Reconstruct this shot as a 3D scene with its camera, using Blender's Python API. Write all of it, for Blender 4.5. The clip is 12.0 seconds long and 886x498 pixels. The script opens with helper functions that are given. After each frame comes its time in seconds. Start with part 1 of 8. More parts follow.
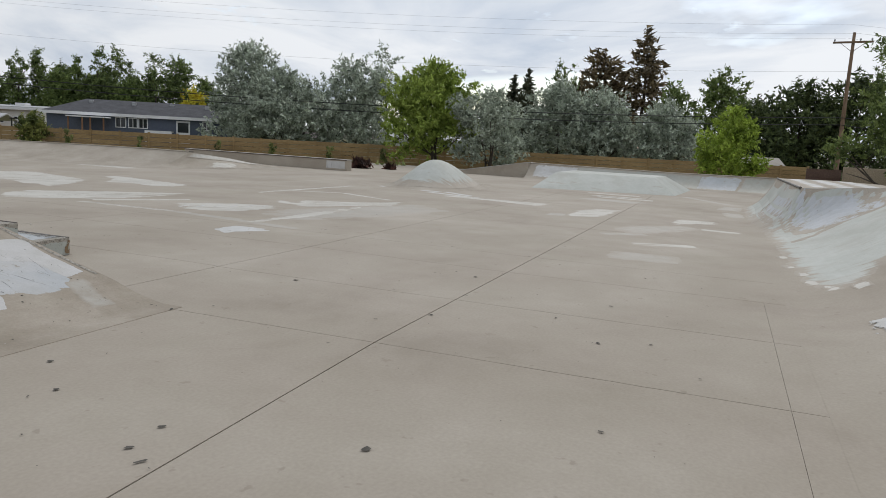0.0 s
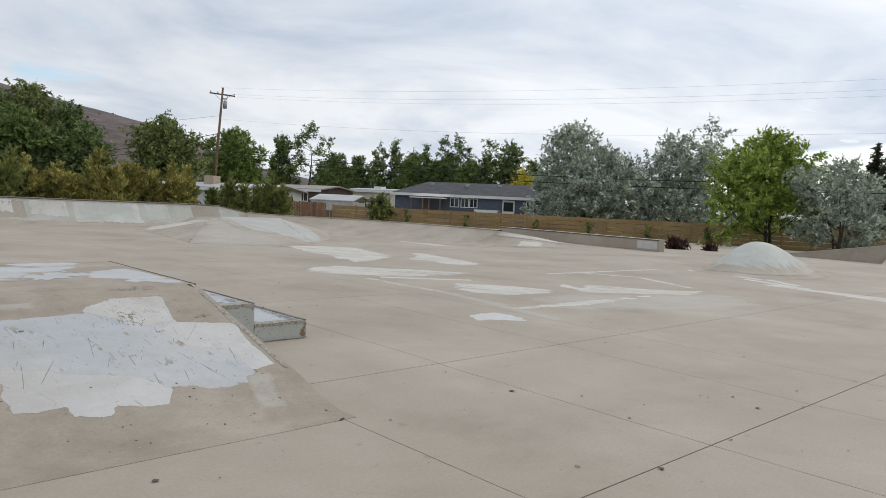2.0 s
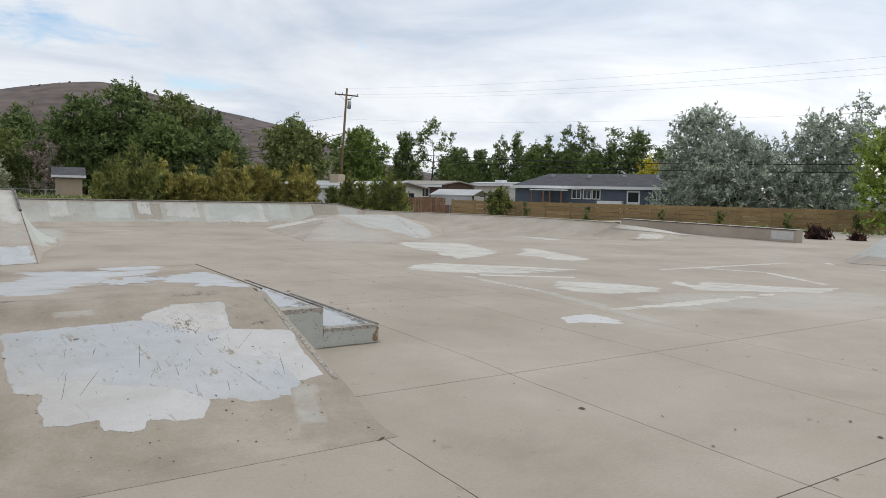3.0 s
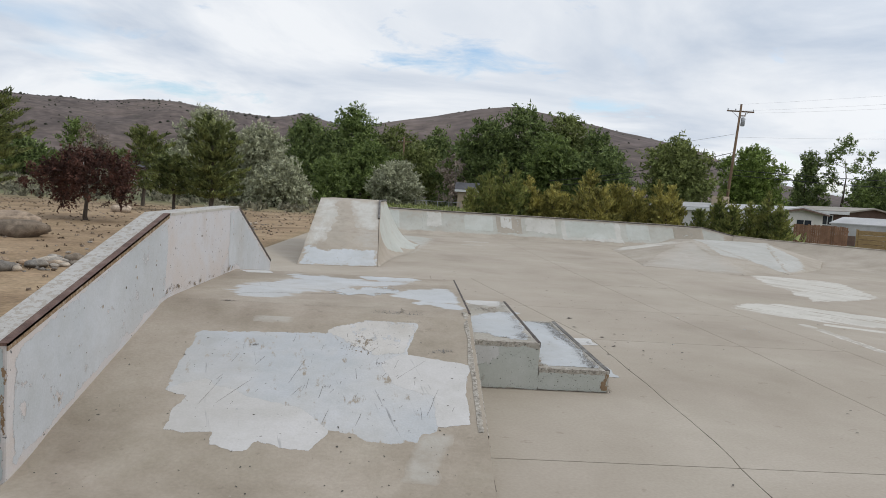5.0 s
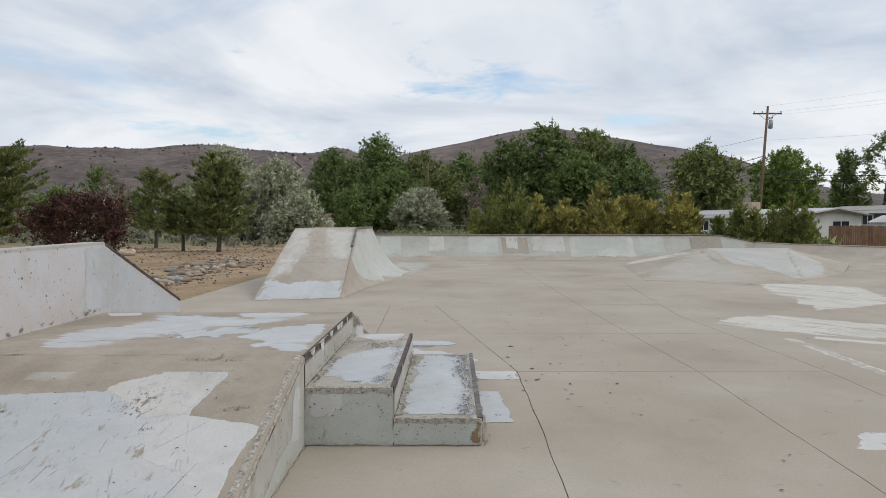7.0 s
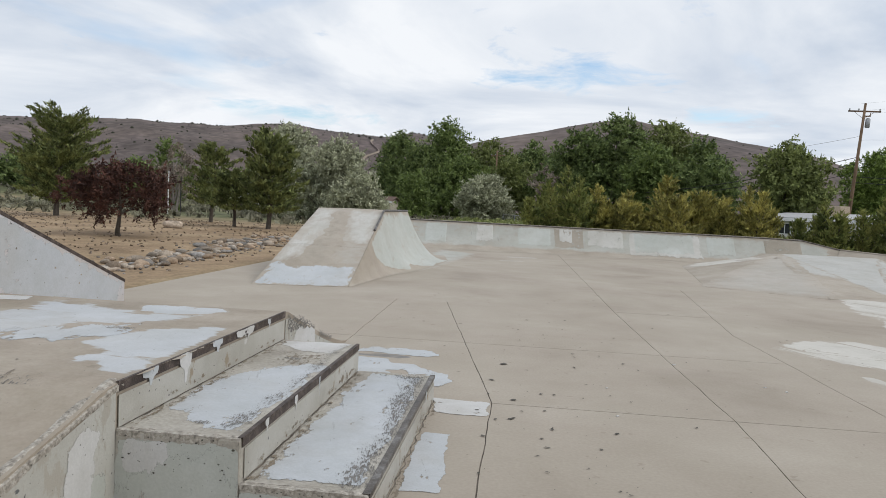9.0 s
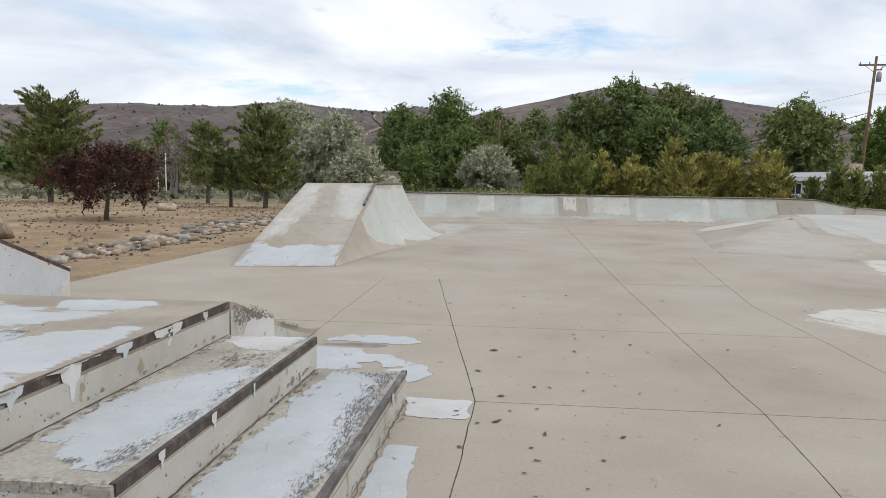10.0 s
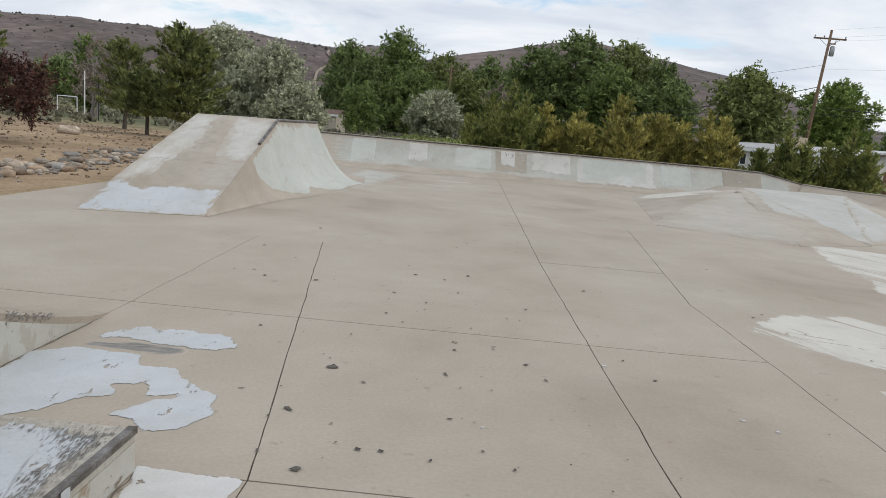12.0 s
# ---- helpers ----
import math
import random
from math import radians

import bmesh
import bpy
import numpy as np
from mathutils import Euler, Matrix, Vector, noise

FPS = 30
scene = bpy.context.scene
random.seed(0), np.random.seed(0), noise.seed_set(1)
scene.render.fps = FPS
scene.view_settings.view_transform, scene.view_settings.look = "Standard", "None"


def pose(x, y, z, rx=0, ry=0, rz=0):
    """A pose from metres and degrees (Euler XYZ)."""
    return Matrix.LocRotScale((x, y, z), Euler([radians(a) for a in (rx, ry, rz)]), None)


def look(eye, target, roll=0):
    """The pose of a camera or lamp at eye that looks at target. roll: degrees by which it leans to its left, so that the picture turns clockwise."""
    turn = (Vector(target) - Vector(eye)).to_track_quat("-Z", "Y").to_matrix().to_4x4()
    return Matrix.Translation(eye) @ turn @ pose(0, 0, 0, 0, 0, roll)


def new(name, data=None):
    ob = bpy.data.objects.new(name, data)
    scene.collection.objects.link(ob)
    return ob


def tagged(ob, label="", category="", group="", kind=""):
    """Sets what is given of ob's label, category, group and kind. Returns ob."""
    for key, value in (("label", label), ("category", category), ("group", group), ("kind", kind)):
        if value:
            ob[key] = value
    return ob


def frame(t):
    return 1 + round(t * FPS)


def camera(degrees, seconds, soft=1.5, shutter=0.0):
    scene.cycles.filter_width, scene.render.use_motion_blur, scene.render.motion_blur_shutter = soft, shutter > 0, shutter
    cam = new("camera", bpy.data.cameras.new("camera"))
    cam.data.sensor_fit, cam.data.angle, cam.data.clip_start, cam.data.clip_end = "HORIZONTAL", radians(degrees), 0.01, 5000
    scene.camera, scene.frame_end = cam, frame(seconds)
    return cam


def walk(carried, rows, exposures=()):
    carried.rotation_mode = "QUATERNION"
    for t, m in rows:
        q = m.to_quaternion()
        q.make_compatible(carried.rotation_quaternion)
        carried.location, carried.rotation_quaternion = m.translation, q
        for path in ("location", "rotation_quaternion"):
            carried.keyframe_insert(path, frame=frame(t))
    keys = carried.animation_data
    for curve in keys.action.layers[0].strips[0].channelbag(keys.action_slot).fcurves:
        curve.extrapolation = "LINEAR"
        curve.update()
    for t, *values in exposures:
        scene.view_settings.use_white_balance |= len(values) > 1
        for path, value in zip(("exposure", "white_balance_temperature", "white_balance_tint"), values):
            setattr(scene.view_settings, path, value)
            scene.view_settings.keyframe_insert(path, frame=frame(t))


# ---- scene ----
cam = camera(63.2, 12.0, soft=0.85)
PATH = [
    (0, (-5.847, -6.628, 1.44), (-3.999, -5.922, 1.147), 3.0),
    (0.5, (-5.363, -6.601, 1.521), (-3.467, -5.994, 1.327), 2.9),
    (1, (-4.94, -6.65, 1.525), (-3.092, -5.896, 1.389), 2.1),
    (1.5, (-4.588, -6.705, 1.57), (-2.974, -5.527, 1.49), 1.5),
    (2, (-4.2, -6.58, 1.505), (-2.837, -5.122, 1.38), 2.7),
    (2.5, (-3.879, -6.521, 1.519), (-2.657, -4.946, 1.353), 1.0),
    (3, (-3.473, -6.528, 1.56), (-2.387, -4.856, 1.404), 1.2),
    (3.5, (-3.12, -6.333, 1.5), (-2.491, -4.441, 1.343), -0.7),
    (3.7, (-2.947, -6.247, 1.513), (-2.474, -4.314, 1.315), 0.6),
    (5.3, (-1.441, -5.929, 1.615), (-1.38, -3.932, 1.515), 2.6),
    (5.5, (-1.203, -5.775, 1.593), (-1.125, -3.777, 1.549), 0.4),
    (5.9, (-0.865, -5.518, 1.501), (-0.933, -3.521, 1.429), 0.5),
    (6, (-0.762, -5.627, 1.59), (-0.74, -3.628, 1.529), 0.8),
    (6.5, (-0.461, -5.348, 1.532), (-0.454, -3.349, 1.488), -0.0),
    (7, (-0.213, -4.956, 1.561), (-0.236, -2.957, 1.484), -0.2),
    (7.2, (-0.09, -4.801, 1.534), (-0.144, -2.803, 1.477), -0.1),
    (8.8, (0.603, -3.373, 1.508), (0.378, -1.387, 1.446), 1.2),
    (9, (0.637, -3.186, 1.532), (0.42, -1.201, 1.417), 2.7),
    (9.5, (0.715, -2.75, 1.469), (0.537, -0.759, 1.384), 2.8),
    (10, (0.799, -2.256, 1.477), (0.564, -0.279, 1.288), 0.6),
    (10.5, (0.944, -1.75, 1.51), (0.61, 0.213, 1.317), 1.3),
    (11, (1.008, -1.216, 1.462), (0.766, 0.757, 1.24), 3.0),
    (11.5, (1.146, -0.745, 1.453), (0.974, 1.236, 1.232), 0.3),
    (12, (1.304, -0.286, 1.511), (1.227, 1.685, 1.181), 4.9),
]
EXPOSURES = [(0.0, -0.09), (0.5, -0.13), (1.0, -0.26), (1.5, -0.3), (2.0, 0.08), (2.5, 0.06), (3.0, 0.18), (3.5, 0.11), (5.5, 0.14), (7.0, 0.1), (9.0, 0.18), (9.5, 0.25), (10.0, 0.32), (10.5, 0.18), (11.0, 0.2), (11.5, 0.36), (12.0, 0.2)]
walk(cam, [(t, look(eye, target, roll)) for t, eye, target, roll in PATH], EXPOSURES)

import itertools

import numpy
from mathutils import geometry

# ---- world and light ----
world = bpy.data.worlds.new("sky")
scene.world = world
world.use_nodes = True
SUN_AZ, SUN_EL = 88.0, 42.0   # compass bearing (0 = +y, 90 = +x) and height in degrees


def build_sky():
    nt = world.node_tree
    nt.nodes.clear()
    N, L = nt.nodes.new, nt.links.new
    out = N("ShaderNodeOutputWorld")
    bg = N("ShaderNodeBackground")
    sky = N("ShaderNodeTexSky")
    sky.sky_type = "NISHITA"
    sky.sun_disc = False
    sky.sun_elevation = radians(SUN_EL)
    sky.sun_rotation = radians(SUN_AZ)
    dim = N("ShaderNodeVectorMath"); dim.operation = "SCALE"; dim.inputs[3].default_value = 0.15
    L(sky.outputs[0], dim.inputs[0])
    tc = N("ShaderNodeTexCoord")
    sep = N("ShaderNodeSeparateXYZ"); L(tc.outputs["Generated"], sep.inputs[0])
    # cloud sheet: the view direction projected on a flat layer overhead
    up = N("ShaderNodeMath"); up.operation = "MAXIMUM"; up.inputs[1].default_value = 0.0; L(sep.outputs[2], up.inputs[0])
    add = N("ShaderNodeMath"); add.inputs[1].default_value = 0.16; L(up.outputs[0], add.inputs[0])
    dx = N("ShaderNodeMath"); dx.operation = "DIVIDE"; L(sep.outputs[0], dx.inputs[0]); L(add.outputs[0], dx.inputs[1])
    dy = N("ShaderNodeMath"); dy.operation = "DIVIDE"; L(sep.outputs[1], dy.inputs[0]); L(add.outputs[0], dy.inputs[1])
    com = N("ShaderNodeCombineXYZ"); L(dx.outputs[0], com.inputs[0]); L(dy.outputs[0], com.inputs[1])
    n1 = N("ShaderNodeTexNoise"); n1.inputs["Scale"].default_value = 0.75; n1.inputs["Detail"].default_value = 9; n1.inputs["Roughness"].default_value = 0.55; n1.inputs["Distortion"].default_value = 0.6
    L(com.outputs[0], n1.inputs["Vector"])
    mp = N("ShaderNodeMapping"); mp.inputs["Location"].default_value = (3.1, 1.7, 0); mp.inputs["Scale"].default_value = (1.0, 1.0, 1.0); L(com.outputs[0], mp.inputs[0])
    n2 = N("ShaderNodeTexNoise"); n2.inputs["Scale"].default_value = 0.42; n2.inputs["Detail"].default_value = 6; n2.inputs["Roughness"].default_value = 0.5; n2.inputs["Distortion"].default_value = 0.9
    L(mp.outputs[0], n2.inputs["Vector"])
    shade = N("ShaderNodeValToRGB")      # grey undersides to bright cloud
    e = shade.color_ramp.elements
    e[0].position, e[0].color = 0.33, (0.475, 0.545, 0.65, 1)
    e[1].position, e[1].color = 0.58, (0.80, 0.825, 0.86, 1)
    L(n1.outputs[0], shade.inputs[0])
    gap = N("ShaderNodeValToRGB")        # openings to the blue
    e = gap.color_ramp.elements
    e[0].position, e[0].color = 0.30, (0, 0, 0, 1)
    e[1].position, e[1].color = 0.41, (1, 1, 1, 1)
    L(n2.outputs[0], gap.inputs[0])
    # two small openings low in the north, broken up by the cloud noise
    openings = None
    for az, el, wx, wz in ((2.6, 10.7, 10.0, 2.0), (-17.5, 6.8, 8.0, 1.0), (15.0, 7.6, 7.0, 0.9)):
        d = Vector((math.sin(radians(az)) * math.cos(radians(el)), math.cos(radians(az)) * math.cos(radians(el)), math.sin(radians(el))))
        off = N("ShaderNodeVectorMath"); off.operation = "SUBTRACT"; off.inputs[1].default_value = d; L(tc.outputs["Generated"], off.inputs[0])
        rot = N("ShaderNodeVectorRotate"); rot.rotation_type = "Z_AXIS"; rot.inputs["Angle"].default_value = radians(az); L(off.outputs[0], rot.inputs[0])
        scl = N("ShaderNodeVectorMath"); scl.operation = "MULTIPLY"; scl.inputs[1].default_value = (1 / radians(wx), 0.5, 1 / radians(wz)); L(rot.outputs[0], scl.inputs[0])
        ln = N("ShaderNodeVectorMath"); ln.operation = "LENGTH"; L(scl.outputs[0], ln.inputs[0])
        mr = N("ShaderNodeMapRange"); mr.inputs[1].default_value = 0.2; mr.inputs[2].default_value = 1.1; mr.inputs[3].default_value = 0.30; mr.inputs[4].default_value = 0.0; L(ln.outputs["Value"], mr.inputs[0])
        if openings is None:
            openings = mr.outputs[0]
        else:
            sm = N("ShaderNodeMath"); L(openings, sm.inputs[0]); L(mr.outputs[0], sm.inputs[1]); openings = sm.outputs[0]
    n3 = N("ShaderNodeTexNoise"); n3.inputs["Scale"].default_value = 3.4; n3.inputs["Detail"].default_value = 9; n3.inputs["Roughness"].default_value = 0.62; n3.inputs["Distortion"].default_value = 0.4; L(com.outputs[0], n3.inputs["Vector"])
    mo = N("ShaderNodeMath"); mo.operation = "SUBTRACT"; L(n3.outputs[0], mo.inputs[0]); L(openings, mo.inputs[1])
    cover = N("ShaderNodeMapRange"); cover.inputs[1].default_value = 0.14; cover.inputs[2].default_value = 0.36; L(mo.outputs[0], cover.inputs[0])
    both = N("ShaderNodeMath"); both.operation = "MULTIPLY"; L(gap.outputs[0], both.inputs[0]); L(cover.outputs[0], both.inputs[1])
    # brighter cloud towards the sun
    sd = N("ShaderNodeVectorMath"); sd.operation = "DOT_PRODUCT"; sd.inputs[1].default_value = (math.sin(radians(SUN_AZ)) * math.cos(radians(SUN_EL)), math.cos(radians(SUN_AZ)) * math.cos(radians(SUN_EL)), math.sin(radians(SUN_EL)))
    L(tc.outputs["Generated"], sd.inputs[0])
    gl = N("ShaderNodeMapRange"); gl.inputs[1].default_value = 0.45; gl.inputs[2].default_value = 1.0; gl.inputs[3].default_value = 1.0; gl.inputs[4].default_value = 1.25; L(sd.outputs["Value"], gl.inputs[0])
    lit = N("ShaderNodeVectorMath"); lit.operation = "SCALE"; L(shade.outputs[0], lit.inputs[0]); L(gl.outputs[0], lit.inputs[3])
    mix = N("ShaderNodeMix"); mix.data_type = "RGBA"
    L(both.outputs[0], mix.inputs[0]); L(dim.outputs[0], mix.inputs[6]); L(lit.outputs[0], mix.inputs[7])
    L(mix.outputs[2], bg.inputs[0])
    bg.inputs[1].default_value = 1.0
    L(bg.outputs[0], out.inputs[0])


build_sky()
sun = new("sun", bpy.data.lights.new("sun", "SUN"))
sun.data.energy, sun.data.angle, sun.data.color = 0.9, radians(18), (1.0, 0.95, 0.88)
sun.matrix_world = look((60 * math.sin(radians(SUN_AZ)), 60 * math.cos(radians(SUN_AZ)), 60 * math.tan(radians(SUN_EL))), (0, 0, 0))


# ---- materials ----
def colour_nodes(nt, stops, scale=4.0, fine=60.0, fine_amount=0.25, detail=8.0, distort=0.3, stretch=(1, 1, 1), speck=0.0, speck_scale=9.0, speck_color=(0.08, 0.07, 0.06), local=False, blotch=0.0, blotch_scale=0.22):
    """Mottled colour from noise at several scales: the colour and the mapped position."""
    N, L = nt.nodes.new, nt.links.new
    if local:
        tcn = N("ShaderNodeTexCoord"); pos = tcn.outputs["Object"]
    else:
        geo = N("ShaderNodeNewGeometry"); pos = geo.outputs["Position"]
    mp = N("ShaderNodeMapping"); mp.inputs["Scale"].default_value = stretch; L(pos, mp.inputs[0])
    big = N("ShaderNodeTexNoise"); big.inputs["Scale"].default_value = scale; big.inputs["Detail"].default_value = detail; big.inputs["Distortion"].default_value = distort; big.inputs["Roughness"].default_value = 0.62
    L(mp.outputs[0], big.inputs["Vector"])
    ramp = N("ShaderNodeValToRGB")
    el = ramp.color_ramp.elements
    while len(el) < len(stops):
        el.new(0.5)
    for i, c in enumerate(stops):
        el[i].position = 0.3 + 0.4 * i / max(1, len(stops) - 1)
        el[i].color = (*c, 1)
    L(big.outputs[0], ramp.inputs[0])
    col = ramp.outputs[0]
    grain = N("ShaderNodeTexNoise"); grain.inputs["Scale"].default_value = fine; grain.inputs["Detail"].default_value = 4
    L(mp.outputs[0], grain.inputs["Vector"])
    gr = N("ShaderNodeMapRange"); gr.inputs[1].default_value = 0.25; gr.inputs[2].default_value = 0.75; gr.inputs[3].default_value = 1 - fine_amount; gr.inputs[4].default_value = 1 + fine_amount
    L(grain.outputs[0], gr.inputs[0])
    sc = N("ShaderNodeVectorMath"); sc.operation = "SCALE"; L(col, sc.inputs[0]); L(gr.outputs[0], sc.inputs[3])
    col = sc.outputs[0]
    if speck:
        vor = N("ShaderNodeTexNoise"); vor.inputs["Scale"].default_value = speck_scale; vor.inputs["Detail"].default_value = 3; vor.inputs["Roughness"].default_value = 0.7
        L(mp.outputs[0], vor.inputs["Vector"])
        vr = N("ShaderNodeMapRange"); vr.inputs[1].default_value = 0.66; vr.inputs[2].default_value = 0.70; vr.inputs[4].default_value = speck
        L(vor.outputs[0], vr.inputs[0])
        mx = N("ShaderNodeMix"); mx.data_type = "RGBA"; mx.inputs[7].default_value = (*speck_color, 1)
        L(vr.outputs[0], mx.inputs[0]); L(col, mx.inputs[6]); col = mx.outputs[2]
    if blotch:
        for bs, amt in ((blotch_scale, blotch), (blotch_scale * 6.5, blotch * 0.7)):
            bl = N("ShaderNodeTexNoise"); bl.inputs["Scale"].default_value = bs; bl.inputs["Detail"].default_value = 9; bl.inputs["Roughness"].default_value = 0.66; bl.inputs["Distortion"].default_value = 0.5
            L(pos, bl.inputs["Vector"])
            br = N("ShaderNodeMapRange"); br.inputs[1].default_value = 0.32; br.inputs[2].default_value = 0.66; br.inputs[3].default_value = 1 - amt * 1.3; br.inputs[4].default_value = 1 + amt
            L(bl.outputs[0], br.inputs[0])
            hue = N("ShaderNodeMix"); hue.data_type = "RGBA"; hue.blend_type = "MULTIPLY"; hue.inputs[0].default_value = 1.0
            tone = N("ShaderNodeCombineColor"); L(br.outputs[0], tone.inputs[0])
            pw = N("ShaderNodeMath"); pw.operation = "POWER"; pw.inputs[1].default_value = 1.25; L(br.outputs[0], pw.inputs[0])
            L(br.outputs[0], tone.inputs[1]); L(pw.outputs[0], tone.inputs[2])
            L(col, hue.inputs[6]); L(tone.outputs[0], hue.inputs[7]); col = hue.outputs[2]
    return col, mp


def material(name, stops, scale=4.0, rough=0.85, bump=0.15, fine=60.0, fine_amount=0.25, metal=0.0, island=0.0, detail=8.0, distort=0.3, stretch=(1, 1, 1), bump_scale=None, objrand=0.0, translucent=0.0, speck=0.0, speck_scale=9.0, speck_color=(0.08, 0.07, 0.06), local=False, blotch=0.0, blotch_scale=0.22):
    """Noise-mottled surface: stops are colours from dark to light; fine grain on top; specks of dirt."""
    m = bpy.data.materials.new(name)
    m.use_nodes = True
    nt = m.node_tree
    N, L = nt.nodes.new, nt.links.new
    bsdf = nt.nodes["Principled BSDF"]
    bsdf.inputs["Roughness"].default_value = rough
    bsdf.inputs["Metallic"].default_value = metal
    bsdf.inputs["Specular IOR Level"].default_value = 0.3
    col, mp = colour_nodes(nt, stops, scale, fine, fine_amount, detail, distort, stretch, speck, speck_scale, speck_color, local, blotch, blotch_scale)
    if island or objrand:
        src = (N("ShaderNodeNewGeometry").outputs["Random Per Island"]) if island else N("ShaderNodeObjectInfo").outputs["Random"]
        a = island or objrand
        ir = N("ShaderNodeMapRange"); ir.inputs[3].default_value = 1 - a; ir.inputs[4].default_value = 1 + a
        L(src, ir.inputs[0])
        s2 = N("ShaderNodeVectorMath"); s2.operation = "SCALE"; L(col, s2.inputs[0]); L(ir.outputs[0], s2.inputs[3]); col = s2.outputs[0]
    L(col, bsdf.inputs["Base Color"])
    if bump:
        b = N("ShaderNodeBump"); b.inputs["Strength"].default_value = bump; b.inputs["Distance"].default_value = 0.02
        bn = N("ShaderNodeTexNoise"); bn.inputs["Scale"].default_value = bump_scale or fine; bn.inputs["Detail"].default_value = 6
        L(mp.outputs[0], bn.inputs["Vector"]); L(bn.outputs[0], b.inputs["Height"]); L(b.outputs[0], bsdf.inputs["Normal"])
    if translucent:
        tr = N("ShaderNodeBsdfTranslucent"); L(col, tr.inputs[0])
        ms = N("ShaderNodeMixShader"); ms.inputs[0].default_value = translucent
        L(bsdf.outputs[0], ms.inputs[1]); L(tr.outputs[0], ms.inputs[2]); L(ms.outputs[0], nt.nodes["Material Output"].inputs[0])
    return m


def worn_paint(name, paint_stops, base, wear=0.60, scale=3.0, streak=(1, 1, 1), rough=0.6, skids=0.3):
    """Roller paint over concrete, rubbed through in places."""
    m = material(name, paint_stops, scale=scale * 0.5, rough=rough, bump=0.08, fine=90, fine_amount=0.05)
    nt = m.node_tree
    N, L = nt.nodes.new, nt.links.new
    bsdf = nt.nodes["Principled BSDF"]
    old = bsdf.inputs["Base Color"].links[0].from_socket
    geo = N("ShaderNodeNewGeometry")
    mp = N("ShaderNodeMapping"); mp.inputs["Scale"].default_value = streak; L(geo.outputs["Position"], mp.inputs[0])
    n = N("ShaderNodeTexNoise"); n.inputs["Scale"].default_value = scale * 2.2; n.inputs["Detail"].default_value = 10; n.inputs["Roughness"].default_value = 0.68
    L(mp.outputs[0], n.inputs["Vector"])
    r = N("ShaderNodeMapRange"); r.inputs[1].default_value = wear; r.inputs[2].default_value = wear + 0.05; L(n.outputs[0], r.inputs[0])
    sp = N("ShaderNodeTexNoise"); sp.inputs["Scale"].default_value = 26; sp.inputs["Detail"].default_value = 2
    L(geo.outputs["Position"], sp.inputs["Vector"])
    r2 = N("ShaderNodeMapRange"); r2.inputs[1].default_value = 0.70; r2.inputs[2].default_value = 0.72; L(sp.outputs[0], r2.inputs[0])
    mx = N("ShaderNodeMix"); mx.data_type = "RGBA"; mx.inputs[7].default_value = (*base, 1)
    L(r.outputs[0], mx.inputs[0]); L(old, mx.inputs[6])
    m2 = N("ShaderNodeMix"); m2.data_type = "RGBA"; m2.inputs[7].default_value = (0.12, 0.12, 0.12, 1)
    L(r2.outputs[0], m2.inputs[0]); L(mx.outputs[2], m2.inputs[6])
    # dark skid marks in long thin strokes
    rt = N("ShaderNodeMapping"); rt.inputs["Rotation"].default_value = (0, 0, 0.35); rt.inputs["Scale"].default_value = (9.0, 0.8, 0.8); L(geo.outputs["Position"], rt.inputs[0])
    sk = N("ShaderNodeTexNoise"); sk.inputs["Scale"].default_value = 2.6; sk.inputs["Detail"].default_value = 3; L(rt.outputs[0], sk.inputs["Vector"])
    r3 = N("ShaderNodeMapRange"); r3.inputs[1].default_value = 0.66; r3.inputs[2].default_value = 0.72; r3.inputs[4].default_value = skids; L(sk.outputs[0], r3.inputs[0])
    m3 = N("ShaderNodeMix"); m3.data_type = "RGBA"; m3.inputs[7].default_value = (0.22, 0.22, 0.22, 1)
    L(r3.outputs[0], m3.inputs[0]); L(m2.outputs[2], m3.inputs[6])
    L(m3.outputs[2], bsdf.inputs["Base Color"])
    return m


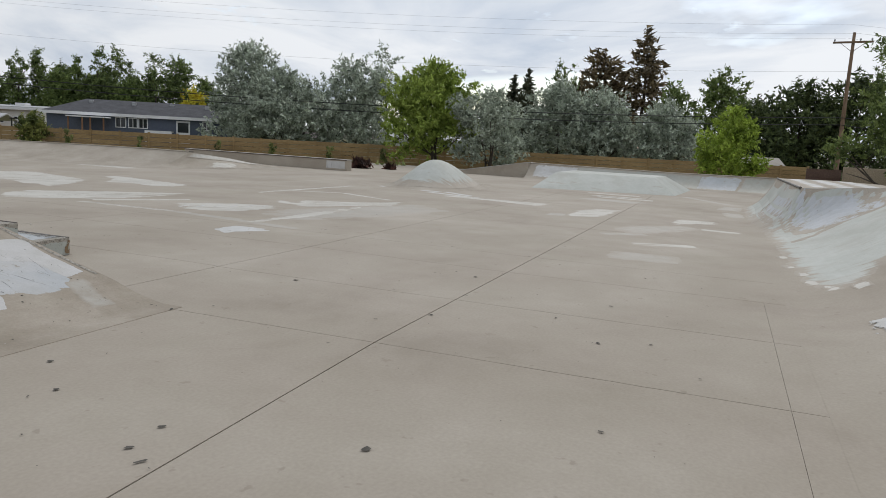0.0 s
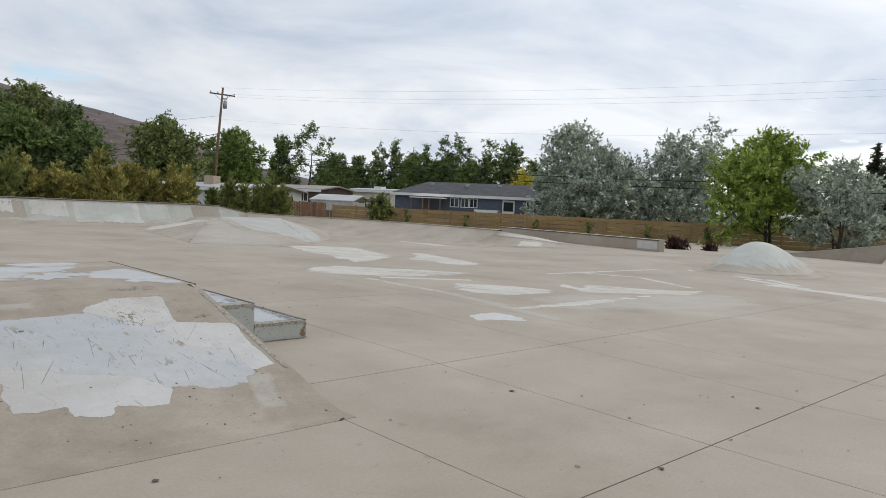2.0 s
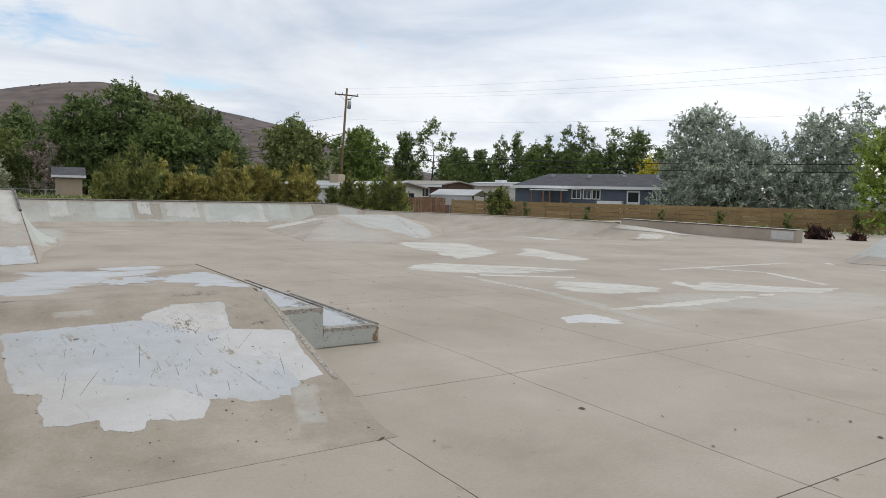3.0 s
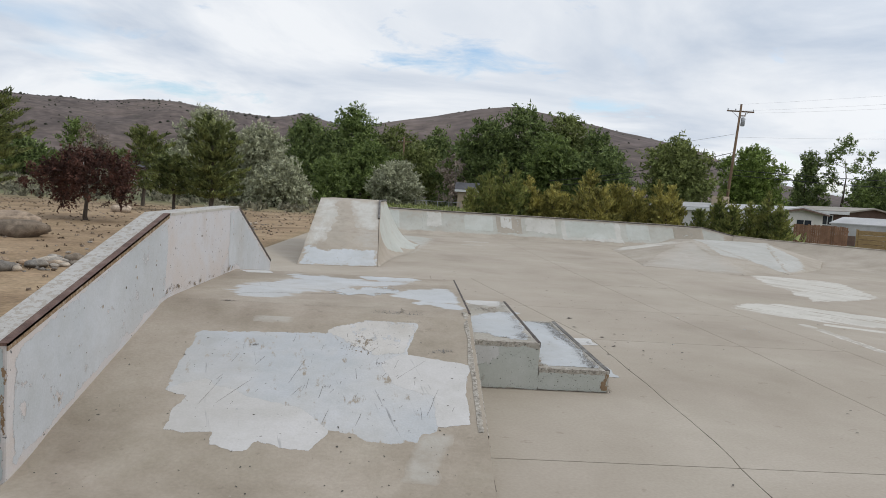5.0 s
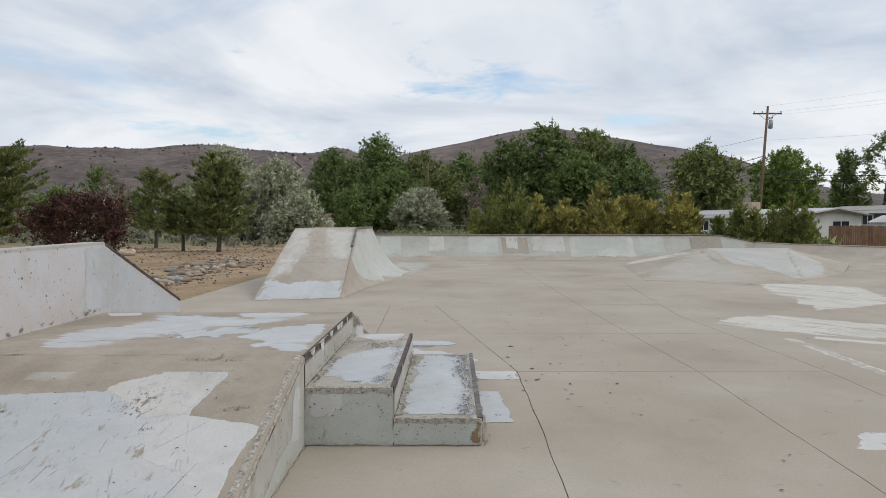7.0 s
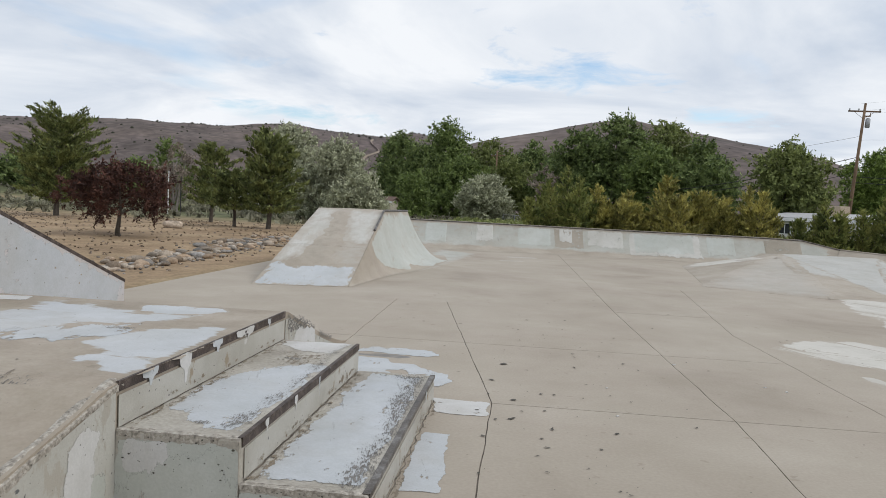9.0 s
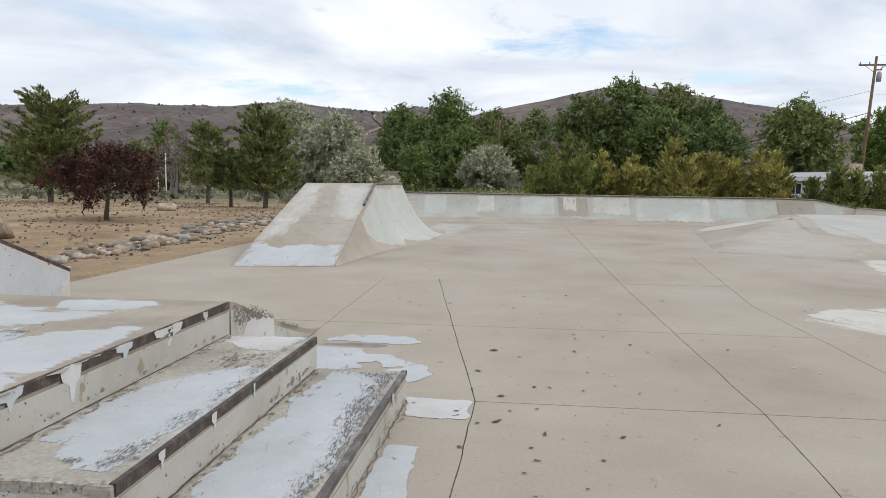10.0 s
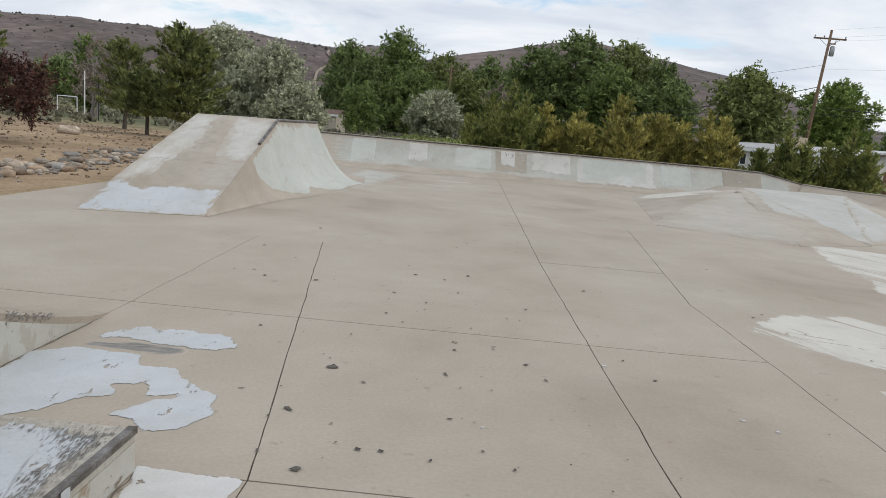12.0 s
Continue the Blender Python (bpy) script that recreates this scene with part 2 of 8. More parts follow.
def coat(name, stops, wear=0.62, scale=3.0, streak=(1, 1, 1), turn=0.0, skids=0.5, rough=0.65, stain=0.35, soft=0.035, bare=None):
    """A thin brushed coat: full where the mesh's cover is 1, thinning out in strokes towards its edges and where it is rubbed off."""
    m = material(name, stops, scale=scale * 0.45, rough=rough, bump=0.06, fine=70, fine_amount=0.05, blotch=0.05, blotch_scale=1.1)
    nt = m.node_tree
    N, L = nt.nodes.new, nt.links.new
    bsdf = nt.nodes["Principled BSDF"]
    col = bsdf.inputs["Base Color"].links[0].from_socket
    geo = N("ShaderNodeNewGeometry")
    def noise_at(s, scl, detail, rgh, spin):
        mp = N("ShaderNodeMapping"); mp.vector_type = "TEXTURE"; mp.inputs["Rotation"].default_value = (0, 0, spin)
        mp.inputs["Scale"].default_value = tuple(1 / c for c in scl); L(geo.outputs["Position"], mp.inputs[0])
        n = N("ShaderNodeTexNoise"); n.inputs["Scale"].default_value = s; n.inputs["Detail"].default_value = detail; n.inputs["Roughness"].default_value = rgh
        L(mp.outputs[0], n.inputs["Vector"])
        return n.outputs[0]
    # grey skid strokes, brownish stains, dark flecks
    for s, scl, spin, lo, hi, amt, c in ((2.4, (9.0, 0.7, 0.7), 0.3, 0.655, 0.72, skids, (0.20, 0.20, 0.20)), (1.3, (1, 1, 1), 0.0, 0.50, 0.72, stain, (0.33, 0.30, 0.25)), (30.0, (1, 1, 1), 0.0, 0.70, 0.72, 0.7, (0.12, 0.11, 0.10))):
        r = N("ShaderNodeMapRange"); r.inputs[1].default_value = lo; r.inputs[2].default_value = hi; r.inputs[4].default_value = amt; L(noise_at(s, scl, 4, 0.6, spin), r.inputs[0])
        mx = N("ShaderNodeMix"); mx.data_type = "RGBA"; mx.inputs[7].default_value = (*c, 1)
        L(r.outputs[0], mx.inputs[0]); L(col, mx.inputs[6]); col = mx.outputs[2]
    L(col, bsdf.inputs["Base Color"])
    at = N("ShaderNodeAttribute"); at.attribute_name = "cover"
    thr = N("ShaderNodeMapRange"); thr.inputs[3].default_value = 0.27; thr.inputs[4].default_value = wear; L(at.outputs["Fac"], thr.inputs[0])
    d = N("ShaderNodeMath"); d.operation = "SUBTRACT"; L(noise_at(scale * 2.2, streak, 11, 0.7, turn), d.inputs[0]); L(thr.outputs[0], d.inputs[1])
    al = N("ShaderNodeMapRange"); al.inputs[1].default_value = -(soft if bare else 0.006); al.inputs[2].default_value = soft if bare else 0.006; L(d.outputs[0], al.inputs[0])
    m["coat"] = True
    if bare:
        # the concrete that the coat lies on shows through
        under_col, _ = colour_nodes(nt, **bare)
        mx = N("ShaderNodeMix"); mx.data_type = "RGBA"; L(al.outputs[0], mx.inputs[0]); L(col, mx.inputs[6]); L(under_col, mx.inputs[7])
        L(mx.outputs[2], bsdf.inputs["Base Color"])
        return m
    tr = N("ShaderNodeBsdfTransparent")
    ms = N("ShaderNodeMixShader"); L(al.outputs[0], ms.inputs[0]); L(bsdf.outputs[0], ms.inputs[1]); L(tr.outputs[0], ms.inputs[2])
    L(ms.outputs[0], nt.nodes["Material Output"].inputs[0])
    return m


COATS = {}


def paint(name, *args, **kw):
    """A coat that can lie on any surface; on() gives the one that lets a given concrete show through."""
    m = coat(name, *args, **kw)
    COATS[m.name] = (args, kw)
    return m


def on(m, ground_name):
    key = m.name + " on " + ground_name
    if key not in bpy.data.materials:
        args, kw = COATS[m.name]
        coat(key, *args, bare=BARE[ground_name], **kw)
    return bpy.data.materials[key]


BARE = {
    "floor": dict(stops=[(0.306, 0.262, 0.211), (0.360, 0.312, 0.255), (0.384, 0.338, 0.278), (0.421, 0.373, 0.312)], scale=0.42, fine=45, fine_amount=0.07, speck=0.45, speck_scale=5.0, speck_color=(0.239, 0.200, 0.157), detail=13, blotch=0.05),
    "ramp": dict(stops=[(0.317, 0.275, 0.223), (0.374, 0.328, 0.270), (0.421, 0.376, 0.315)], scale=0.9, fine=50, fine_amount=0.07, speck=0.35, speck_scale=7, speck_color=(0.260, 0.215, 0.171), detail=13, blotch=0.06, blotch_scale=0.5),
    "bank": dict(stops=[(0.276, 0.232, 0.182), (0.338, 0.290, 0.232), (0.384, 0.337, 0.275)], scale=1.3, fine=50, fine_amount=0.07, speck=0.35, speck_scale=7, speck_color=(0.187, 0.155, 0.123), detail=13, blotch=0.08, blotch_scale=0.7),
}
M_conc = material("concrete", rough=0.8, bump=0.018, **BARE["floor"])
M_conc2 = material("ramp concrete", rough=0.8, bump=0.12, **BARE["ramp"])
M_bank = material("brownish trowelled concrete", rough=0.75, bump=0.12, **BARE["bank"])
M_edge = material("broken concrete edge", [(0.15, 0.13, 0.108), (0.35, 0.32, 0.275), (0.47, 0.44, 0.39)], scale=34, rough=0.95, bump=0.55, fine=60, fine_amount=0.3, bump_scale=40)
M_joint = material("joint filler", [(0.095, 0.083, 0.069), (0.155, 0.133, 0.109), (0.26, 0.225, 0.182)], scale=3, bump=0.3, fine=20, fine_amount=0.3)
M_white = paint("white paint", [(0.507, 0.500, 0.483), (0.573, 0.565, 0.546)], wear=0.635, scale=3.0)
M_blue = paint("pale blue paint", [(0.431, 0.452, 0.470), (0.492, 0.507, 0.512)], wear=0.625, scale=2.6, streak=(1.6, 0.7, 1))
M_bankpaint = paint("white and blue rolled paint", [(0.495, 0.483, 0.465), (0.475, 0.476, 0.474), (0.432, 0.447, 0.46), (0.482, 0.480, 0.476)], wear=0.615, scale=1.9, streak=(2.4, 0.9, 1), turn=0.1, skids=0.75, stain=0.3)
M_south = paint("pale green paint running down in streaks", [(0.415, 0.43, 0.392), (0.488, 0.498, 0.46)], wear=0.64, scale=1.5, streak=(2.6, 0.45, 0.6), soft=0.06, stain=0.3, skids=0.1)
M_bankwhite = paint("chalk white rolled paint", [(0.485, 0.468, 0.448), (0.545, 0.532, 0.515)], wear=0.66, scale=2.4, skids=0.4, stain=0.25, soft=0.02)
M_palegrey = paint("worn pale grey paint", [(0.405, 0.400, 0.372), (0.468, 0.462, 0.432)], wear=0.66, scale=1.8, soft=0.12, stain=0.4, skids=0.1)
M_bankworn = paint("chalk white paint flaking off", [(0.48, 0.455, 0.42), (0.54, 0.52, 0.49)], wear=0.585, scale=5.0, streak=(1.3, 0.8, 1), skids=0.4, stain=0.5)
M_wallblue = paint("pale blue wall paint", [(0.435, 0.455, 0.475), (0.495, 0.505, 0.515)], wear=0.62, scale=2.0, skids=0.0, stain=0.25)
M_brush = paint("brushed pale paint", [(0.436, 0.450, 0.463), (0.507, 0.515, 0.512)], wear=0.62, scale=1.5, streak=(0.32, 1.9, 1), turn=-0.15, skids=0.3)
M_old = paint("faded paint", [(0.498, 0.474, 0.424), (0.563, 0.539, 0.487)], wear=0.56, scale=1.7, streak=(1.25, 0.13, 1), turn=0.55, soft=0.014)
M_faint = paint("nearly worn off paint", [(0.396, 0.370, 0.327), (0.452, 0.425, 0.380)], wear=0.56, scale=1.5, soft=0.20)
M_green = paint("grey green paint", [(0.381, 0.380, 0.341), (0.447, 0.445, 0.400)], wear=0.68, scale=1.8, soft=0.16, streak=(1, 1, 0.5), stain=0.5)
M_chalk = paint("chalky worn white", [(0.467, 0.455, 0.414), (0.538, 0.525, 0.487)], wear=0.62, scale=1.9, streak=(1.7, 0.6, 1), soft=0.17)
M_scuff = coat("dark wax and scuffs", [(0.115, 0.105, 0.096), (0.235, 0.222, 0.205)], wear=0.50, scale=26.0, streak=(2.4, 0.45, 1.2), turn=0.12, stain=0.0, soft=0.05)
M_smear = paint("grey rubbed smear", [(0.13, 0.122, 0.115), (0.24, 0.23, 0.215)], wear=0.60, scale=5.0, streak=(0.35, 2.2, 1), turn=0.1, soft=0.12, stain=0.0, skids=0.0)
M_grime = coat("brown grime", [(0.193, 0.155, 0.112), (0.274, 0.230, 0.175)], wear=0.47, scale=11.0, streak=(1.5, 0.6, 1), stain=0.0, soft=0.18)
M_orange = coat("orange rust run", [(0.21, 0.135, 0.075), (0.30, 0.215, 0.135)], wear=0.52, scale=8.0, streak=(1, 1, 0.5), stain=0.0)
M_bare = paint("worn bare concrete", [(0.304, 0.270, 0.219), (0.355, 0.315, 0.258)], wear=0.60, scale=2.4, stain=0.2, soft=0.06)
M_walltop = worn_paint("speckled white wall top", [(0.40, 0.385, 0.36), (0.455, 0.44, 0.42)], (0.34, 0.31, 0.27), wear=0.50, scale=11.0, skids=0.0)
M_endblue = paint("pale blue green end paint", [(0.37, 0.42, 0.42), (0.44, 0.475, 0.465)], wear=0.63, scale=4.0, streak=(1, 1, 0.4), skids=0.0, stain=0.5)
M_cap = worn_paint("worn pale cap", [(0.41, 0.39, 0.355), (0.47, 0.45, 0.415)], (0.36, 0.33, 0.29), wear=0.55, scale=2.4)
M_pink = worn_paint("pinkish white paint", [(0.47, 0.425, 0.40), (0.52, 0.51, 0.52), (0.51, 0.465, 0.44), (0.49, 0.49, 0.505)], (0.40, 0.355, 0.31), wear=0.68, scale=2.2, streak=(1, 1, 0.6), skids=0.0)
M_rust = material("rusty steel edge", [(0.045, 0.035, 0.030), (0.085, 0.065, 0.056), (0.165, 0.132, 0.115)], scale=14, rough=0.6, metal=0.4, bump=0.2, fine=120)
M_rust2 = material("red brown rusted steel", [(0.085, 0.048, 0.038), (0.145, 0.088, 0.07), (0.21, 0.145, 0.12)], scale=11, rough=0.65, metal=0.3, bump=0.2, fine=120)
M_rustbrown = material("crumbling rusty edge", [(0.11, 0.066, 0.04), (0.24, 0.165, 0.10), (0.40, 0.34, 0.26)], scale=30, rough=0.95, bump=0.5, fine=80, fine_amount=0.3, bump_scale=45)
M_dark_steel = material("dark worn steel", [(0.06, 0.052, 0.047), (0.13, 0.115, 0.10), (0.27, 0.26, 0.25)], scale=9, rough=0.5, metal=0.5, bump=0.15, fine=100)
M_riser = worn_paint("stained pale riser", [(0.30, 0.282, 0.242), (0.41, 0.395, 0.352), (0.475, 0.465, 0.43)], (0.285, 0.235, 0.17), wear=0.60, scale=2.6, streak=(1, 1, 0.6))
M_stepface = worn_paint("grey green stained concrete", [(0.375, 0.362, 0.32), (0.47, 0.462, 0.42)], (0.37, 0.345, 0.295), wear=0.52, scale=4.0, streak=(1, 1, 0.5))
M_tread = material("stained ledge concrete", [(0.295, 0.268, 0.228), (0.395, 0.367, 0.318), (0.45, 0.427, 0.378)], scale=2.2, rough=0.8, bump=0.15, fine=45, fine_amount=0.15, speck=0.5, speck_scale=8, speck_color=(0.13, 0.11, 0.09), detail=12, blotch=0.08, blotch_scale=1.0)
M_spot = material("dark spot", [(0.05, 0.045, 0.04), (0.13, 0.12, 0.10)], scale=20, bump=0)


def earth_material():
    m = material("dry earth", [(0.19, 0.128, 0.074), (0.30, 0.212, 0.128), (0.385, 0.288, 0.182)], scale=0.35, rough=0.95, bump=0.6, fine=14, fine_amount=0.30, bump_scale=9, speck=0.55, speck_scale=3.2, speck_color=(0.12, 0.085, 0.05), detail=12, blotch=0.13, blotch_scale=0.4)
    nt = m.node_tree
    N, L = nt.nodes.new, nt.links.new
    bsdf = nt.nodes["Principled BSDF"]
    old = bsdf.inputs["Base Color"].links[0].from_socket
    geo = N("ShaderNodeNewGeometry")
    n = N("ShaderNodeTexNoise"); n.inputs["Scale"].default_value = 0.06; n.inputs["Detail"].default_value = 8; L(geo.outputs["Position"], n.inputs["Vector"])
    sep = N("ShaderNodeSeparateXYZ"); L(geo.outputs["Position"], sep.inputs[0])
    # scrub and weeds take over north and east of the park
    a = N("ShaderNodeMapRange"); a.inputs[1].default_value = 38; a.inputs[2].default_value = 52; L(sep.outputs[1], a.inputs[0])
    b = N("ShaderNodeMapRange"); b.inputs[1].default_value = -6.2; b.inputs[2].default_value = -4; L(sep.outputs[0], b.inputs[0])
    mx0 = N("ShaderNodeMath"); mx0.operation = "MAXIMUM"; L(a.outputs[0], mx0.inputs[0]); L(b.outputs[0], mx0.inputs[1])
    nr = N("ShaderNodeMapRange"); nr.inputs[1].default_value = 0.3; nr.inputs[2].default_value = 0.5; L(n.outputs[0], nr.inputs[0])
    mu = N("ShaderNodeMath"); mu.operation = "MULTIPLY"; L(mx0.outputs[0], mu.inputs[0]); L(nr.outputs[0], mu.inputs[1])
    g = N("ShaderNodeTexNoise"); g.inputs["Scale"].default_value = 0.7; g.inputs["Detail"].default_value = 10; L(geo.outputs["Position"], g.inputs["Vector"])
    gr = N("ShaderNodeValToRGB"); gr.color_ramp.elements[0].position = 0.3; gr.color_ramp.elements[0].color = (0.07, 0.085, 0.035, 1); gr.color_ramp.elements[1].position = 0.7; gr.color_ramp.elements[1].color = (0.19, 0.19, 0.095, 1)
    L(g.outputs[0], gr.inputs[0])
    mx = N("ShaderNodeMix"); mx.data_type = "RGBA"; L(mu.outputs[0], mx.inputs[0]); L(old, mx.inputs[6]); L(gr.outputs[0], mx.inputs[7])
    L(mx.outputs[2], bsdf.inputs["Base Color"])
    return m


M_earth = earth_material()
M_hill = material("sagebrush hillside", [(0.070, 0.058, 0.052), (0.118, 0.094, 0.086), (0.160, 0.126, 0.110)], scale=0.006, rough=1, bump=0, fine=0.06, fine_amount=0.38, detail=13, speck=0.65, speck_scale=0.035, blotch=0.12, blotch_scale=0.004, speck_color=(0.06, 0.06, 0.04))
M_trail = material("dirt trail", [(0.22, 0.18, 0.14), (0.30, 0.25, 0.2)], scale=0.05, bump=0)
def rock_material():
    m = material("river rock", [(0.13, 0.118, 0.105), (0.24, 0.22, 0.198), (0.36, 0.335, 0.305)], scale=5, rough=0.9, bump=0.6, fine=40, objrand=0.45, fine_amount=0.25)
    nt = m.node_tree
    N, L = nt.nodes.new, nt.links.new
    bsdf = nt.nodes["Principled BSDF"]
    old = bsdf.inputs["Base Color"].links[0].from_socket
    inf = N("ShaderNodeObjectInfo")
    k = N("ShaderNodeMath"); k.operation = "MULTIPLY"; k.inputs[1].default_value = 37.0; L(inf.outputs["Random"], k.inputs[0])
    fr = N("ShaderNodeMath"); fr.operation = "FRACT"; L(k.outputs[0], fr.inputs[0])
    tint = N("ShaderNodeValToRGB")
    tint.color_ramp.elements[0].color = (1.25, 0.98, 0.74, 1); tint.color_ramp.elements[1].color = (0.92, 0.98, 1.05, 1)
    mid = tint.color_ramp.elements.new(0.6); mid.color = (1.35, 1.27, 1.15, 1)
    L(fr.outputs[0], tint.inputs[0])
    mx = N("ShaderNodeMix"); mx.data_type = "RGBA"; mx.blend_type = "MULTIPLY"; mx.inputs[0].default_value = 1.0
    L(old, mx.inputs[6]); L(tint.outputs[0], mx.inputs[7]); L(mx.outputs[2], bsdf.inputs["Base Color"])
    return m


M_rock = rock_material()
M_pebble = material("pebbles", [(0.13, 0.115, 0.10), (0.23, 0.205, 0.18), (0.34, 0.31, 0.275)], scale=9, rough=0.9, bump=0.3, fine=50, island=0.45)
M_bark = material("bark", [(0.05, 0.04, 0.032), (0.12, 0.10, 0.08)], scale=8, rough=1, bump=0.6, fine=30, stretch=(1, 1, 0.3))
M_bark_grey = material("pale twigs", [(0.18, 0.16, 0.14), (0.30, 0.27, 0.24)], scale=8, rough=1, bump=0.2, fine=30, stretch=(1, 1, 0.3))


def leaf(name, a, b, isl=0.32):
    a, b = [tuple(min(0.6, 1.65 * c) for c in q) for q in (a, b)]
    # clumpy dark and light tones stand in for shaded gaps and lit tips
    dark, light = tuple(0.42 * c for c in a), tuple(min(0.7, 1.3 * c) for c in b)
    return material(name, [dark, a, b, light], scale=1.7, rough=0.7, bump=0, fine=8, fine_amount=0.2, island=isl, translucent=0.25, detail=3.0)


M_lf_elm = leaf("bright green leaves", (0.125, 0.17, 0.03), (0.21, 0.26, 0.058))
M_lf_lime = leaf("lime leaves", (0.15, 0.21, 0.03), (0.23, 0.29, 0.05))
M_lf_dark = leaf("dark green leaves", (0.058, 0.082, 0.028), (0.12, 0.152, 0.052))
M_lf_mid = leaf("green leaves", (0.066, 0.094, 0.028), (0.124, 0.16, 0.05))
M_lf_silver = leaf("silver leaves", (0.175, 0.2, 0.155), (0.30, 0.33, 0.27))
M_lf_juniper = leaf("olive juniper sprays", (0.13, 0.125, 0.034), (0.24, 0.215, 0.062))
M_lf_junigreen = leaf("green juniper sprays", (0.075, 0.095, 0.026), (0.165, 0.172, 0.052))
M_lf_pine = leaf("pine needles", (0.058, 0.072, 0.024), (0.13, 0.145, 0.05))
M_lf_spruce = leaf("dark spruce needles", (0.028, 0.034, 0.018), (0.06, 0.06, 0.035))
M_lf_brown = leaf("brownish fir needles", (0.066, 0.053, 0.03), (0.135, 0.104, 0.06))
M_lf_plum = leaf("dark plum leaves", (0.028, 0.013, 0.010), (0.070, 0.033, 0.024))
M_lf_yellow = leaf("yellow leaves", (0.30, 0.24, 0.02), (0.42, 0.33, 0.04))
M_lf_sage = leaf("sage leaves", (0.175, 0.182, 0.118), (0.285, 0.292, 0.205))
M_lf_shrub = leaf("dark shrub leaves", (0.016, 0.017, 0.011), (0.03, 0.031, 0.02))
M_lf_airy = leaf("fine green leaves", (0.075, 0.108, 0.024), (0.135, 0.18, 0.045))
M_lf_oliveg = leaf("olive green leaves", (0.078, 0.096, 0.03), (0.14, 0.16, 0.055))
M_lf_pink = leaf("dry brown twigs", (0.125, 0.10, 0.08), (0.21, 0.175, 0.145))
M_lf_scrub = leaf("dusty scrub leaves", (0.095, 0.092, 0.062), (0.155, 0.148, 0.105))
M_lf_litter = leaf("fallen bark bits", (0.045, 0.03, 0.02), (0.085, 0.06, 0.04))
M_lf_deep = leaf("deep green leaves", (0.032, 0.046, 0.018), (0.07, 0.09, 0.032))
M_grass = leaf("grass", (0.09, 0.11, 0.036), (0.18, 0.195, 0.075))

M_fence = material("tan fence boards", [(0.25, 0.165, 0.078), (0.325, 0.22, 0.106), (0.37, 0.26, 0.132)], scale=1.2, rough=0.85, bump=0.2, fine=25, stretch=(0.2, 0.2, 1), objrand=0.10)
M_redfence = material("red brown fence boards", [(0.185, 0.097, 0.058), (0.295, 0.175, 0.112)], scale=2, rough=0.9, bump=0.2, fine=25, objrand=0.2)
M_siding = material("slate blue siding", [(0.085, 0.10, 0.135), (0.105, 0.122, 0.16)], scale=0.8, rough=0.7, bump=0.1, fine=20)
M_whitewall = material("white siding", [(0.60, 0.58, 0.54), (0.70, 0.68, 0.64)], scale=0.8, rough=0.7, bump=0.1, fine=20, fine_amount=0.08)
M_tanwall = material("tan wall", [(0.36, 0.29, 0.21), (0.44, 0.36, 0.27)], scale=0.8, rough=0.85, bump=0.2, fine=20)
M_brownwall = material("brown siding", [(0.10, 0.065, 0.05), (0.15, 0.10, 0.08)], scale=0.8, rough=0.85, bump=0.2, fine=20)
M_cream = material("cream siding", [(0.42, 0.38, 0.31), (0.50, 0.46, 0.39)], scale=0.8, rough=0.7, bump=0.1, fine=20, fine_amount=0.08)
M_tanroof = material("weathered pale roof", [(0.27, 0.245, 0.21), (0.36, 0.335, 0.30)], scale=0.7, rough=0.7, bump=0.05, fine=10, fine_amount=0.1)
M_roof = material("grey shingles", [(0.06, 0.06, 0.065), (0.10, 0.10, 0.11)], scale=1.4, rough=0.9, bump=0.4, fine=18, fine_amount=0.3)
M_whiteroof = material("pale metal roof", [(0.40, 0.40, 0.40), (0.52, 0.52, 0.52)], scale=0.7, rough=0.5, bump=0.05, fine=10, fine_amount=0.08)
M_trim = material("white trim", [(0.70, 0.70, 0.70), (0.78, 0.78, 0.78)], scale=2, rough=0.6, bump=0.03, fine=30, fine_amount=0.05)
M_pole = material("weathered pole wood", [(0.10, 0.065, 0.042), (0.19, 0.125, 0.08), (0.24, 0.17, 0.115)], scale=3, rough=0.9, bump=0.4, fine=20, stretch=(1, 1, 0.15))
M_galv = material("galvanised metal", [(0.30, 0.31, 0.32), (0.42, 0.43, 0.44)], scale=3, rough=0.5, metal=0.6, bump=0.03, fine=30, fine_amount=0.1)
M_wire = material("black cable", [(0.02, 0.02, 0.02), (0.04, 0.04, 0.04)], scale=3, rough=0.6, bump=0)
M_glass = bpy.data.materials.new("window glass")
M_glass.use_nodes = True
M_glass.node_tree.nodes["Principled BSDF"].inputs["Base Color"].default_value = (0.03, 0.035, 0.04, 1)
M_glass.node_tree.nodes["Principled BSDF"].inputs["Roughness"].default_value = 0.06


# ---- building helpers ----
def mesh_of(verts, faces, name="mesh", smooth=False):
    me = bpy.data.meshes.new(name)
    me.from_pydata([tuple(v) for v in verts], [], faces)
    me.update()
    if smooth:
        me.polygons.foreach_set("use_smooth", [True] * len(me.polygons))
    return me


def finish(bm, name, smooth=False):
    me = bpy.data.meshes.new(name)
    bmesh.ops.recalc_face_normals(bm, faces=bm.faces)
    bm.to_mesh(me)
    bm.free()
    if smooth:
        me.polygons.foreach_set("use_smooth", [True] * len(me.polygons))
    return me


